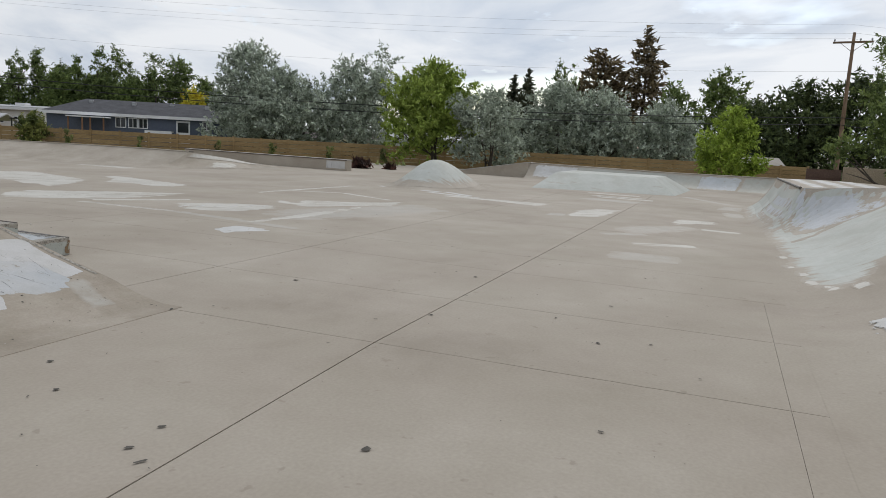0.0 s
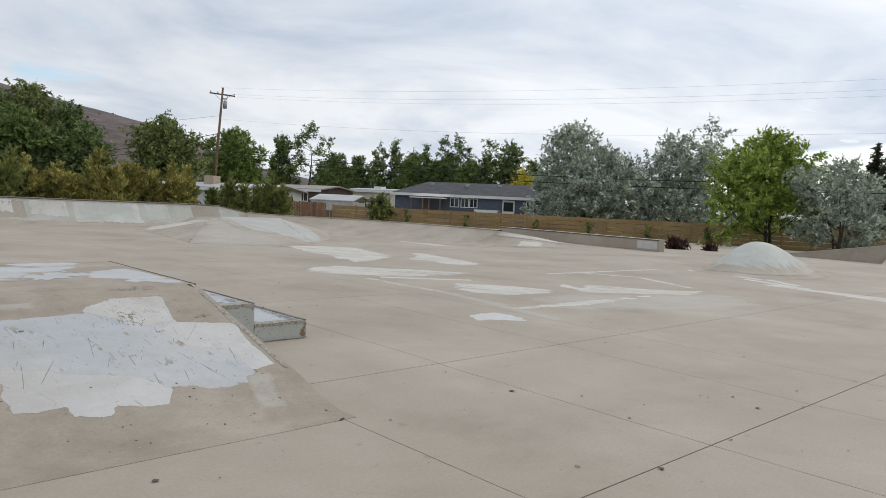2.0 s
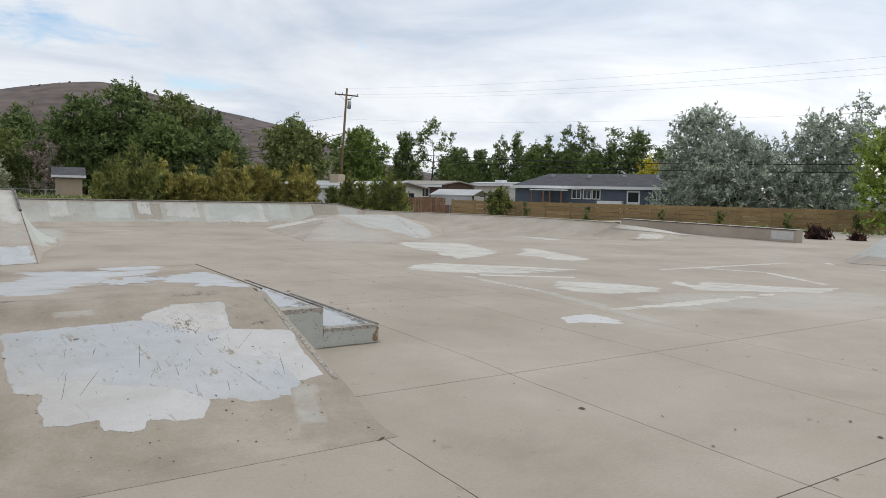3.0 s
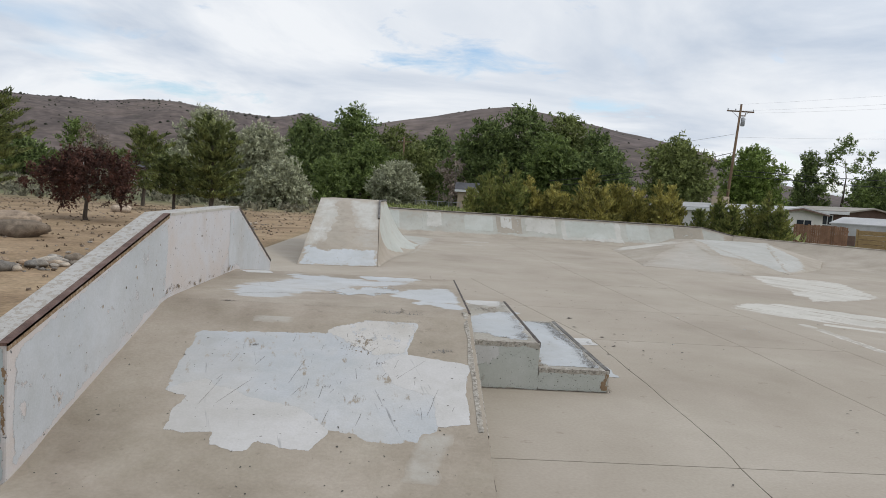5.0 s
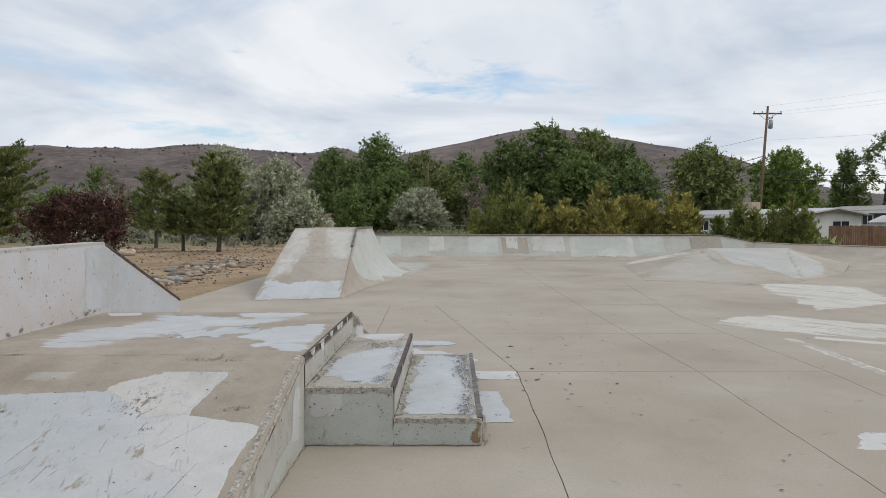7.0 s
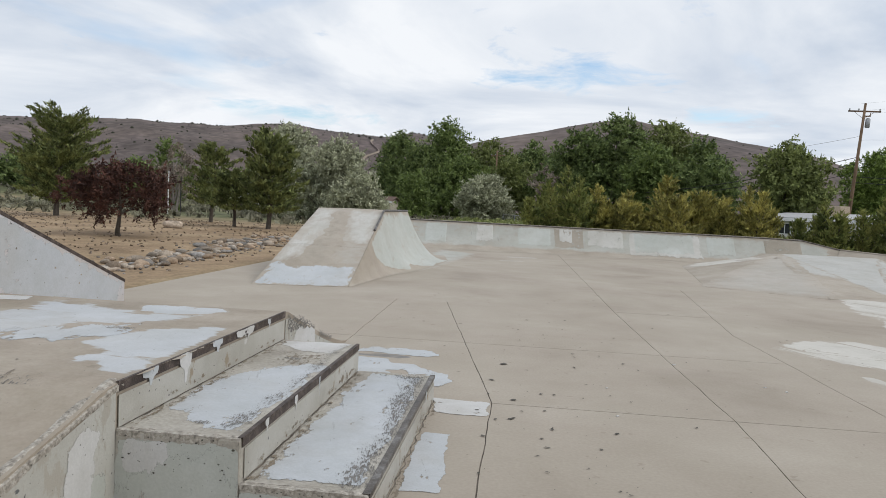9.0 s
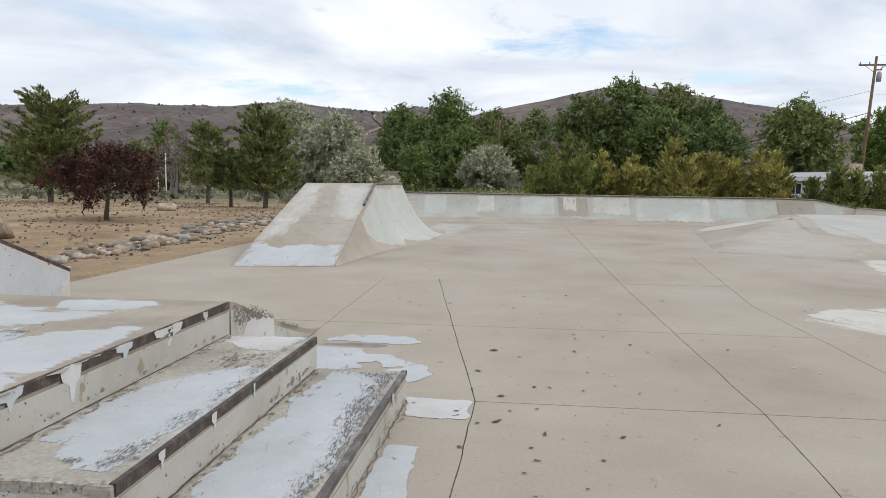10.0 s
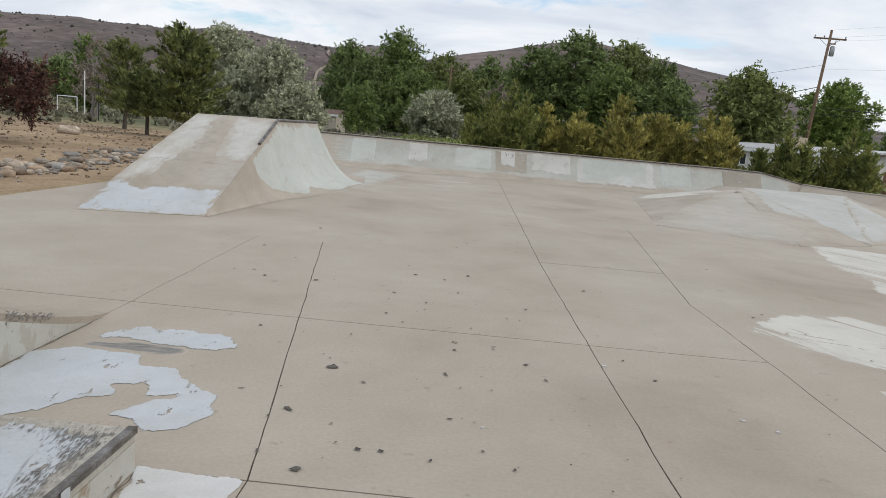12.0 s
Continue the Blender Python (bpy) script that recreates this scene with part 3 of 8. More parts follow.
def part(name, me, mat, parent=None, label="", kind=""):
    """One mesh object, under a thing or a part."""
    if isinstance(me, bmesh.types.BMesh):
        me = finish(me, name)
    ob = new(name, me)
    if mat and not me.materials:
        me.materials.append(mat)
    if mat and "coat" in mat and "cover" not in me.attributes:
        set_cover(me, [1.0] * len(me.vertices))
    if parent:
        ob.parent = parent
    if label or kind:
        tagged(ob, label, "", "", kind)
    return ob


def thing(name, label, category, group="", kind="", at=None):
    ob = new(name)
    ob.empty_display_size = 0.2
    if at is not None:
        ob.matrix_world = at if isinstance(at, Matrix) else Matrix.Translation(at)
    return tagged(ob, label, category, group, kind)


def box(bm, x0, x1, y0, y1, z0, z1, m=None):
    v = [bm.verts.new((x, y, z)) for x in (x0, x1) for y in (y0, y1) for z in (z0, z1)]
    for f in ((0, 1, 3, 2), (4, 6, 7, 5), (0, 4, 5, 1), (2, 3, 7, 6), (0, 2, 6, 4), (1, 5, 7, 3)):
        bm.faces.new([v[i] for i in f])
    if m is not None:
        bmesh.ops.transform(bm, matrix=m, verts=v)
    return v


def boxes(*bs, bevel=0.0, m=None):
    bm = bmesh.new()
    for b in bs:
        box(bm, *b)
    if bevel:
        bmesh.ops.bevel(bm, geom=bm.edges[:], offset=bevel, segments=2, affect="EDGES", profile=0.6)
    if m is not None:
        bmesh.ops.transform(bm, matrix=m, verts=bm.verts)
    return bm


def prism(outline, x0, x1, bevel=0.0, axis="x"):
    """A closed outline (u, z) swept along one axis."""
    bm = bmesh.new()
    def co(u, z, w):
        return (w, u, z) if axis == "x" else (u, w, z)
    a = [bm.verts.new(co(u, z, x0)) for u, z in outline]
    b = [bm.verts.new(co(u, z, x1)) for u, z in outline]
    bm.faces.new(a)
    bm.faces.new(b[::-1])
    n = len(outline)
    for i in range(n):
        bm.faces.new((a[i], b[i], b[(i + 1) % n], a[(i + 1) % n]))
    bmesh.ops.recalc_face_normals(bm, faces=bm.faces)
    if bevel:
        bmesh.ops.bevel(bm, geom=bm.edges[:], offset=bevel, segments=2, affect="EDGES", profile=0.6)
    return bm


def tube(points, radii, sides=8, closed_end=True):
    """Rings along a line, as verts and faces."""
    verts, faces = [], []
    P = [Vector(p) for p in points]
    for i, p in enumerate(P):
        d = (P[min(i + 1, len(P) - 1)] - P[max(i - 1, 0)]).normalized()
        ref = Vector((0, 0, 1)) if abs(d.z) < 0.9 else Vector((1, 0, 0))
        u = d.cross(ref).normalized()
        w = d.cross(u)
        for k in range(sides):
            a = 2 * math.pi * k / sides
            verts.append(p + radii[i] * (math.cos(a) * u + math.sin(a) * w))
    for i in range(len(P) - 1):
        for k in range(sides):
            k2 = (k + 1) % sides
            faces.append((i * sides + k, i * sides + k2, (i + 1) * sides + k2, (i + 1) * sides + k))
    if closed_end:
        faces.append(tuple(range(sides)))
        faces.append(tuple((len(P) - 1) * sides + k for k in range(sides)))
    return verts, faces


def join_parts(pieces):
    verts, faces = [], []
    for v, f in pieces:
        o = len(verts)
        verts += list(v)
        faces += [tuple(i + o for i in q) for q in f]
    return verts, faces


def ragged(pts, step=0.07, amp=0.025, seed=0):
    """The outline with an uneven, brushed edge."""
    rnd = random.Random(seed)
    out = []
    n = len(pts)
    for i in range(n):
        a, b = Vector(pts[i]).to_2d(), Vector(pts[(i + 1) % n]).to_2d()
        k = max(1, int((b - a).length / step))
        d = (b - a)
        nrm = Vector((-d.y, d.x)).normalized() if d.length > 1e-6 else Vector((0, 0))
        for j in range(k):
            p = a + d * (j / k)
            w = noise.noise(Vector((p.x * 5 + seed, p.y * 5, 0))) * 1.3 + rnd.uniform(-0.5, 0.5)
            out.append(p + nrm * amp * w)
    return out


def set_cover(me, values):
    """How full the coat of paint is, point by point."""
    me.attributes.new("cover", "FLOAT", "POINT").data.foreach_set("value", values)
    return me


def patch(pts, mat, parent, height=None, step=0.07, amp=0.025, seed=0, label="", lift=0.0004, inner=0.0, feather=0.07, place=None, name="paint_patch"):
    """A thin coat of paint with a ragged, thinning outline, lying on the surface height(x, y) or where place(u, v) puts it."""
    area = sum(p[0] * q[1] - q[0] * p[1] for p, q in zip(pts, list(pts[1:]) + [pts[0]]))
    if area > 0:
        pts = pts[::-1]
    loop = ragged(pts, step, amp, seed)
    n = len(loop)
    grown = []
    for i in range(n):
        d = loop[(i + 1) % n] - loop[i - 1]
        nrm = Vector((-d.y, d.x)).normalized() if d.length > 1e-6 else Vector((0, 0))
        grown.append(loop[i] + nrm * feather * 0.58)
    loop = grown
    xs, ys = [p.x for p in loop], [p.y for p in loop]
    gap = inner or max(feather * 0.45, max(max(xs) - min(xs), max(ys) - min(ys)) / 60)
    extra = []
    a = min(xs) + gap * 0.4
    while a < max(xs):
        b = min(ys) + gap * 0.3
        while b < max(ys):
            extra.append(Vector((a + gap * 0.25 * math.sin(b * 37), b + gap * 0.25 * math.sin(a * 41))))
            b += gap
        a += gap
    co, _, tris, _, _, _ = geometry.delaunay_2d_cdt(loop + extra, [(i, (i + 1) % n) for i in range(n)], [tuple(range(n))], 1, 1e-5)
    P = numpy.array([(p.x, p.y) for p in co])
    A = numpy.array([(p.x, p.y) for p in loop])
    D = numpy.roll(A, -1, axis=0) - A
    rel = P[:, None, :] - A[None]
    s = numpy.clip((rel * D[None]).sum(2) / numpy.maximum((D * D).sum(1), 1e-12)[None], 0, 1)
    dist = numpy.sqrt(((rel - s[:, :, None] * D[None]) ** 2).sum(2)).min(1)
    up = lift + 0.0001 * (seed % 7)
    ups = [up * min(1.0, 3.0 * c) - (0.0015 if c < 0.05 else 0.0) for c in dist / feather]
    if place:
        verts = [place(p.x, p.y, u) for p, u in zip(co, ups)]
    else:
        verts = [(p.x, p.y, (height(p.x, p.y) if height else 0.0) + u) for p, u in zip(co, ups)]
    me = set_cover(mesh_of(verts, [tuple(t) for t in tris], name), [float(c) for c in numpy.clip(dist / feather, 0, 1)])
    return part(name, me, mat, parent, label)


def grid_cover(me, nu, nv, u0=0.06, u1=0.06, v0=0.25, v1=0.06):
    """Cover for a sheet of (nu + 1) x (nv + 1) points that thins out towards its four edges."""
    vals = []
    for i in range(nu + 1):
        for j in range(nv + 1):
            u, v = i / nu, j / nv
            vals.append(min(1.0, u / u0, (1 - u) / u1, v / v0, (1 - v) / v1))
    return set_cover(me, vals)


def grid_surface(f, us, vs, thick=0.0):
    """A sheet of points f(u, v)."""
    verts = [f(u, v) for u in us for v in vs]
    n = len(vs)
    faces = [(i * n + j, (i + 1) * n + j, (i + 1) * n + j + 1, i * n + j + 1) for i in range(len(us) - 1) for j in range(n - 1)]
    return verts, faces


def lerp_table(table, x):
    if x <= table[0][0]:
        return table[0][1]
    for (a, va), (b, vb) in zip(table, table[1:]):
        if x <= b:
            s = (x - a) / (b - a)
            return va + (vb - va) * s
    return table[-1][1]


def smooth01(s):
    s = min(1.0, max(0.0, s))
    return s * s * (3 - 2 * s)


# ---- ground, hills ----
def ground_z(x, y):
    if -5.45 < x < 33 and -12.5 < y < 26.5:
        return -0.16
    if x <= -5.45 and -30 < y < -3.0 and x > -9.5:
        return -0.16
    z = -0.03 + 0.05 * noise.noise(Vector((x * 0.35, y * 0.35, 0))) + 0.02 * noise.noise(Vector((x * 1.7, y * 1.7, 3)))
    if x < -5.7:
        z *= smooth01((-5.6 - x) / 1.0)
        z -= 0.012
        # shallow stone-lined swale
        z -= 0.10 * math.exp(-((x + 8.3) / 0.8) ** 2) * smooth01((y - 6) / 3) * smooth01((26 - y) / 3)
    z -= 0.62 * smooth01((x - 25) / 14)
    r = math.hypot(x, y)
    # the field climbs gently towards the north-west
    z += 3.1 * smooth01((r - 72) / 75) * smooth01((-15 - math.degrees(math.atan2(x, y))) / 9) * smooth01((y + 20) / 40)
    if r > 150:
        z += 0.2 * noise.noise(Vector((x * 0.01, y * 0.01, 5))) * (r - 150) / 150
    return z


def spaced(a, b, n):
    return [a + (b - a) * i / n for i in range(n)]


gx = [-2600, -1700, -1100, -700, -450, -300, -200, -140, -100, -75, -60, -50] + spaced(-44, -5.6, 90) + [-5.6, -5.44, -2, 4, 10, 16, 22, 28, 32.9, 33.2] + spaced(35, 60, 20) + [60, 68, 78, 95, 120, 160, 230, 340, 500, 800, 1300, 2600]
gy = [-2600, -1500, -900, -500, -300, -180, -110, -70, -45, -30.2, -29.9, -24, -18, -12.6, -12.4, -8, -3.05, -2.95] + spaced(0, 44, 90) + [26.45, 26.55] + [44, 50, 58, 68, 80, 95, 115, 140, 180, 240, 330, 460, 650, 950, 1500, 2600]
gy = sorted(set(gy))
verts, faces = grid_surface(lambda u, v: (u, v, ground_z(u, v)), gx, gy)
ground = part("ground", mesh_of(verts, faces, "ground", smooth=True), M_earth)
tagged(ground, "dry sandy earth with sparse weeds and scrub", "ground", kind="structure")


RIDGE = [(-80, 3.2), (-60, 4.4), (-41, 5.25), (-38.8, 4.8), (-30, 5.28), (-23.6, 5.35), (-18.7, 5.8), (-12.1, 5.35), (-10.4, 5.4), (-8.8, 5.95), (-7.2, 5.3), (-3, 4.9)]
NEAR_RIDGE = [(-9, 2.0), (-6.2, 4.4), (-4.8, 5.2), (1.7, 6.5), (5.5, 7.25), (7.7, 7.5), (11.8, 6.75), (16.3, 5.9), (20.8, 5.05), (24.0, 3.75), (27, 2.6), (34, 1.4), (46, 0.9), (60, 0.7), (110, 0.5)]


def hill(name, table, d0, d1, a0, a1, n, label, seed):
    """A rounded range whose crest follows the bearing table (degrees, degrees above the plain)."""
    def f(az, s):
        crest = lerp_table(table, az)
        crest = sum(lerp_table(table, az + k) for k in (-0.8, -0.4, 0, 0.4, 0.8)) / 5
        d = d0 + (d1 - d0) * s
        top = d0 + (d1 - d0) * 0.72
        h = top * math.tan(radians(crest)) * (1 if s > 0.72 else smooth01(s / 0.72) ** 0.85)
        if s > 0.72:
            h *= 1 - 0.6 * smooth01((s - 0.72) / 0.28)
        x, y = d * math.sin(radians(az)), d * math.cos(radians(az))
        edge = 1 - abs(2 * min(s / 0.72, 1.0) - 1)
        g = noise.noise(Vector((x * 0.004, y * 0.004, seed))) + 0.5 * noise.noise(Vector((x * 0.011, y * 0.011, seed)))
        h += edge * 0.16 * h * g + 0.010 * h * noise.noise(Vector((x * 0.03, y * 0.03, seed)))
        return (x, y, h - 3)
    v, fc = grid_surface(f, [a0 + (a1 - a0) * i / n for i in range(n + 1)], [i / 26 for i in range(27)])
    ob = part(name, mesh_of(v, fc, name, smooth=True), M_hill)
    return tagged(ob, label, "hill", kind="structure"), f


hill_far, far_f = hill("hill_far", RIDGE, 1000, 2300, -80, -2, 320, "long bare brown sagebrush ridge on the horizon", 2.0)
hill_near, near_f = hill("hill_near", NEAR_RIDGE, 500, 1150, -9, 110, 420, "rounded bare brown hill behind the trees", 7.0)


# pale trails climb the far ridge
def up_slope(az, el):
    """The share of the slope at which the ridge stands at this height, in degrees, on this bearing."""
    a, b = 0.02, 0.72
    for _ in range(24):
        m = (a + b) / 2
        x, y, z = far_f(az, m)
        a, b = (m, b) if math.degrees(math.atan2(z - 1.5, math.hypot(x, y))) < el else (a, m)
    return a


def trail(bends, width, label):
    row = []
    for (a, s), (b, q) in zip(bends, bends[1:]):
        for k in range(8):
            row.append((a + (b - a) * k / 8, s + (q - s) * k / 8))
    pts = [Vector(far_f(a, up_slope(a, e))) + Vector((0, 0, 2.0)) for a, e in row]
    tv, tf = [], []
    for i, p in enumerate(pts):
        d = pts[min(i + 1, len(pts) - 1)] - pts[max(i - 1, 0)]
        side = Vector((-d.y, d.x, 0)).normalized() * 0.5 + Vector((0, 0, 0.35 if abs(d.z) < 0.5 * math.hypot(d.x, d.y) else 0.0))
        w = width * (0.75 + 0.5 * abs(noise.noise(p * 0.02)))
        tv += [p - side * w, p + side * w]
    for i in range(len(pts) - 1):
        tf.append((2 * i, 2 * i + 1, 2 * i + 3, 2 * i + 2))
    ob = part("dirt_trail", mesh_of(tv, tf, "trail"), M_trail)
    tagged(ob, label, "trail", kind="structure")


trail([(-13.3, 2.4), (-13.1, 2.8), (-13.0, 3.3), (-12.6, 3.7), (-11.95, 3.95), (-11.6, 4.1), (-11.75, 4.3), (-12.15, 4.6), (-12.3, 4.85), (-12.1, 5.05)], 4.5, "pale dirt trail winding up the bare hillside")
trail([(-17.9, 3.3), (-17.55, 3.9), (-17.2, 4.1), (-16.9, 3.85), (-16.3, 4.4)], 2.2, "faint dirt track across the bare hillside")


# scattered dark shrubs on the slopes
def hill_shrubs():
    rnd = np.random.RandomState(8)
    v, f = [], []
    for fn, a0, a1, n, size in ((far_f, -55, -3, 900, 1.5), (near_f, -6, 24, 90, 0.6)):
        for k in range(n):
            s = 0.72 * (1 - abs(rnd.normal()) * 0.16) if k % 2 else rnd.uniform(0.3, 0.72)
            x, y, z = fn(rnd.uniform(a0, a1), min(0.73, max(0.2, s)))
            r = size * (0.5 + 1.6 * rnd.uniform(0, 1) ** 3)
            o = len(v)
            for q in range(6):
                a = math.pi * q / 3
                v.append((x + 1.5 * r * math.cos(a), y + 1.5 * r * math.sin(a), z - 1))
            for q in range(6):
                a = math.pi * q / 3 + 0.4
                v.append((x + r * math.cos(a), y + r * math.sin(a), z + r * rnd.uniform(0.5, 0.9)))
            v.append((x, y, z + r * 1.2))
            for q in range(6):
                f.append((o + q, o + (q + 1) % 6, o + 6 + (q + 1) % 6, o + 6 + q))
                f.append((o + 6 + q, o + 6 + (q + 1) % 6, o + 12))
    ob = part("hill_shrubs", mesh_of(v, f, "shrubs", smooth=True), M_lf_shrub)
    tagged(ob, "dark scattered shrubs on the bare hillsides", "shrubs", kind="stuff")


hill_shrubs()


# ---- skatepark floor ----
floor = part("floor", boxes((-5.6, 33, -12.4, 26.4, -0.15, -0.007), (-9.4, -5.6, -30, -3.0, -0.15, -0.007), (-5.6, 5.0, -30, -12.4, -0.15, -0.007)), M_joint)
tagged(floor, "pale grey concrete skatepark floor with saw-cut joints", "floor", kind="structure")

# joint lines that run away along y: x as a function of y
J1 = [(-30, -1.42), (-2.6, -1.34), (2.4, -1.24), (5.0, -1.26), (8.7, -1.36), (25.1, -1.5)]
J2 = [(-30, 0.25), (-4.4, 0.32), (-1.75, 0.385), (-1.2, 0.44), (0.7, 0.465), (2.49, 0.465), (4.97, 0.05), (8.8, -0.59), (25.1, -0.95)]
J3 = [(-30, 1.7), (-4.4, 2.06), (-1.7, 2.24), (2.45, 2.33), (8.4, 2.15), (21, 2.0), (25.1, 1.95)]
J4 = [(-30, 3.0), (-4.4, 3.36), (-1.7, 3.51), (2.45, 3.66), (4.97, 3.58), (6.8, 3.51), (9.0, 3.72), (12.5, 4.05), (25.1, 4.5)]
JW, JA, JB, JC = [(-30, -5.6), (30, -5.6)], [(-30, 7.4), (30, 7.4)], [(-30, 13.0), (30, 13.0)], [(-30, 33.0), (30, 33.0)]
COLS = [JW, J1, J2, J3, J4, JA, JB, JC]
ROWS = [-30, -12.4, -7.13, -4.42, -1.68, 2.47, 4.98, 8.42, 12.6, 26.4]
def panel(c0, c1, r0, r1, open_start=False, open_end=False, gap=0.0038):
    ys = [ROWS[r0]] + [ROWS[r] for r in range(r0 + 1, r1)] + [ROWS[r1]]
    fine = []
    for a, b in zip(ys, ys[1:]):
        k = max(2, int((b - a) / 0.16))
        fine += [a + (b - a) * i / k for i in range(k)]
    fine.append(ys[-1])
    row_gap = {2: 0.32, 7: 2.4}
    fine[0] += 0 if open_start else gap * row_gap.get(r0, 1.3)
    fine[-1] -= 0 if open_end else gap * row_gap.get(r1, 1.3)
    def wander(y, c):
        return 0.010 * noise.noise(Vector((y * 1.7, c * 9.1, 0))) + 0.006 * noise.noise(Vector((y * 6.3, c * 9.1, 4)))

    def chip(y, c, side):
        return gap * (0.75 + 1.1 * abs(noise.noise(Vector((y * 8.0, c * 5.3, side)))))
    left = [(lerp_table(COLS[c0], y) + wander(y, c0) + chip(y, c0, 0), y) for y in fine]
    right = [(lerp_table(COLS[c1], y) + wander(y, c1) - chip(y, c1, 7), y) for y in fine]
    loop = [(x, y - 0.04 * max(0.0, -1.6 - x) * math.exp(-(y + 4.42) ** 2)) for x, y in left + right[::-1]]
    v = [(x, y, 0.0) for x, y in loop] + [(x, y, -0.006) for x, y in loop]
    n = len(loop)
    f = []
    m = len(fine)
    for i in range(m - 1):
        f.append((i, i + 1, n - 2 - i, n - 1 - i)[::-1])
    for i in range(n):
        j = (i + 1) % n
        f.append((i, j, n + j, n + i))
    me = mesh_of(v, f, "slab")
    return part("slab", me, M_conc, floor)


for c0, c1, r0, r1 in [
        (0, 1, 1, 2), (1, 2, 1, 2), (2, 3, 1, 2), 
        (0, 1, 2, 3), (1, 2, 2, 3), (2, 3, 2, 3), 
        (0, 1, 3, 4), (1, 2, 3, 4), (2, 3, 3, 4), (3, 4, 3, 4), (4, 5, 3, 4), (5, 6, 3, 4), (6, 7, 3, 4),
        (0, 1, 4, 5), (1, 2, 4, 5), (2, 3, 4, 5), (3, 4, 4, 5), 
        (0, 1, 5, 6), (1, 2, 5, 6), (2, 3, 5, 6), (3, 4, 5, 6),
        (3, 4, 6, 7)]:
    panel(c0, c1, r0, r1)
for c0, c1 in ((3, 4), (4, 5), (5, 7)):
    panel(c0, c1, 1, 2, open_end=True)
for c0, c1 in ((3, 4), (4, 5), (5, 6), (6, 7)):
    panel(c0, c1, 2, 3, open_start=True)
# joints that stop short: panels that run on into one another
for c0 in (0, 1, 2):
    panel(c0, c0 + 1, 6, 7, open_end=True)
panel(0, 3, 7, 9, open_start=True)
panel(3, 4, 7, 8, open_end=True)
panel(4, 7, 4, 8, open_end=True)
panel(3, 7, 8, 9, open_start=True)
part("slab", boxes((-9.4, -5.61, -30, -3.0, -0.006, 0.0)), M_conc, floor)
part("slab", boxes((-5.59, 5.0, -30, -12.41, -0.006, 0.0)), M_conc, floor)

# ---- ledge box: platform, two banks, two ledges, hubba wall ----
PZ, BANK = 0.63, 2.45        # platform height, front bank's run
funbox = thing("ledge_box", "low concrete skate box with painted bank, platform and two steel-edged ledges", "skate ramp", at=(-2.5, 1.2, 0))


def under(ob, me, mat, name, label=""):
    """A part in world coordinates under a placed thing."""
    o = part(name, me, mat, ob, label)
    o.matrix_parent_inverse = ob.matrix_world.inverted()
    return o


def settle(*obs):
    bpy.context.view_layer.update()


settle()


def bank_z(x, y):
    s = (y + BANK) / BANK
    if s < 0.0:
        return 0.0
    z = PZ * s
    # eased into the floor at the toe
    if s < 0.22:
        z = PZ * (s * s / 0.44 + 0.0) + PZ * 0.0 + PZ * (s / 0.22) * 0.11
    return min(z, PZ)


def sheet(f, x0, x1, y0, y1, nx, ny, skirt=0.0):
    return grid_surface(lambda u, v: (u, v, f(u, v)), [x0 + (x1 - x0) * i / nx for i in range(nx + 1)], [y0 + (y1 - y0) * i / ny for i in range(ny + 1)])


def profile(pts, x0, x1, bevel=0.0):
    return prism(pts, x0, x1, bevel)


# the main body, a solid with rounded crests
def body_outline():
    pts = [(-2.62, 0.003)]
    for i in range(1, 19):
        y = -2.62 + 0.78 * i / 18
        pts.append((y, max(0.004, bank_z(0, y))))
    pts += [(-0.25, bank_z(0, -0.25)), (-0.12, PZ - 0.025), (0.05, PZ - 0.003), (0.2, PZ), (2.42, PZ), (2.52, PZ - 0.012), (2.62, PZ - 0.045)]
    for i in range(1, 9):
        s = i / 8
        y = 2.62 + (4.62 - 2.62) * s
        pts.append((y, max(0.004, (PZ - 0.045) * (1 - s) ** 1.25)))
    pts += [(4.62, -0.02), (-2.62, -0.02)]
    return pts


under(funbox, profile(body_outline(), -3.80, -1.245), M_bank, "body", "bare concrete bank and platform")
# the two ledges beside the platform
under(funbox, boxes((-1.243, -0.622, 0.0, 2.43, 0.002, 0.405), bevel=0.012), M_tread, "upper_ledge", "stained grey concrete ledge")
under(funbox, boxes((-0.620, -0.004, 0.0, 2.455, 0.002, 0.19), bevel=0.012), M_tread, "lower_ledge", "stained grey concrete ledge")


def crumbled(x0, x1, y0, y1, z0, z1, n, amp, seed):
    """A chipped edge strip with an uneven face."""
    bm = boxes((x0, x1, y0, y1, z0, z1))
    bmesh.ops.subdivide_edges(bm, edges=[e for e in bm.edges if e.calc_length() > 0.2], cuts=n, use_grid_fill=True)
    for v in bm.verts:
        v.co += amp * noise.noise_vector(v.co * 31 + Vector((seed, 0, 0)))
    return bm


under(funbox, crumbled(-1.235, -0.625, -0.001, 0.045, 0.372, 0.4065, 34, 0.006, 1), M_edge, "chipped_edge", "broken concrete nosing")
under(funbox, crumbled(-0.618, -0.02, -0.001, 0.04, 0.162, 0.1920, 34, 0.006, 2), M_edge, "chipped_edge", "broken concrete nosing")


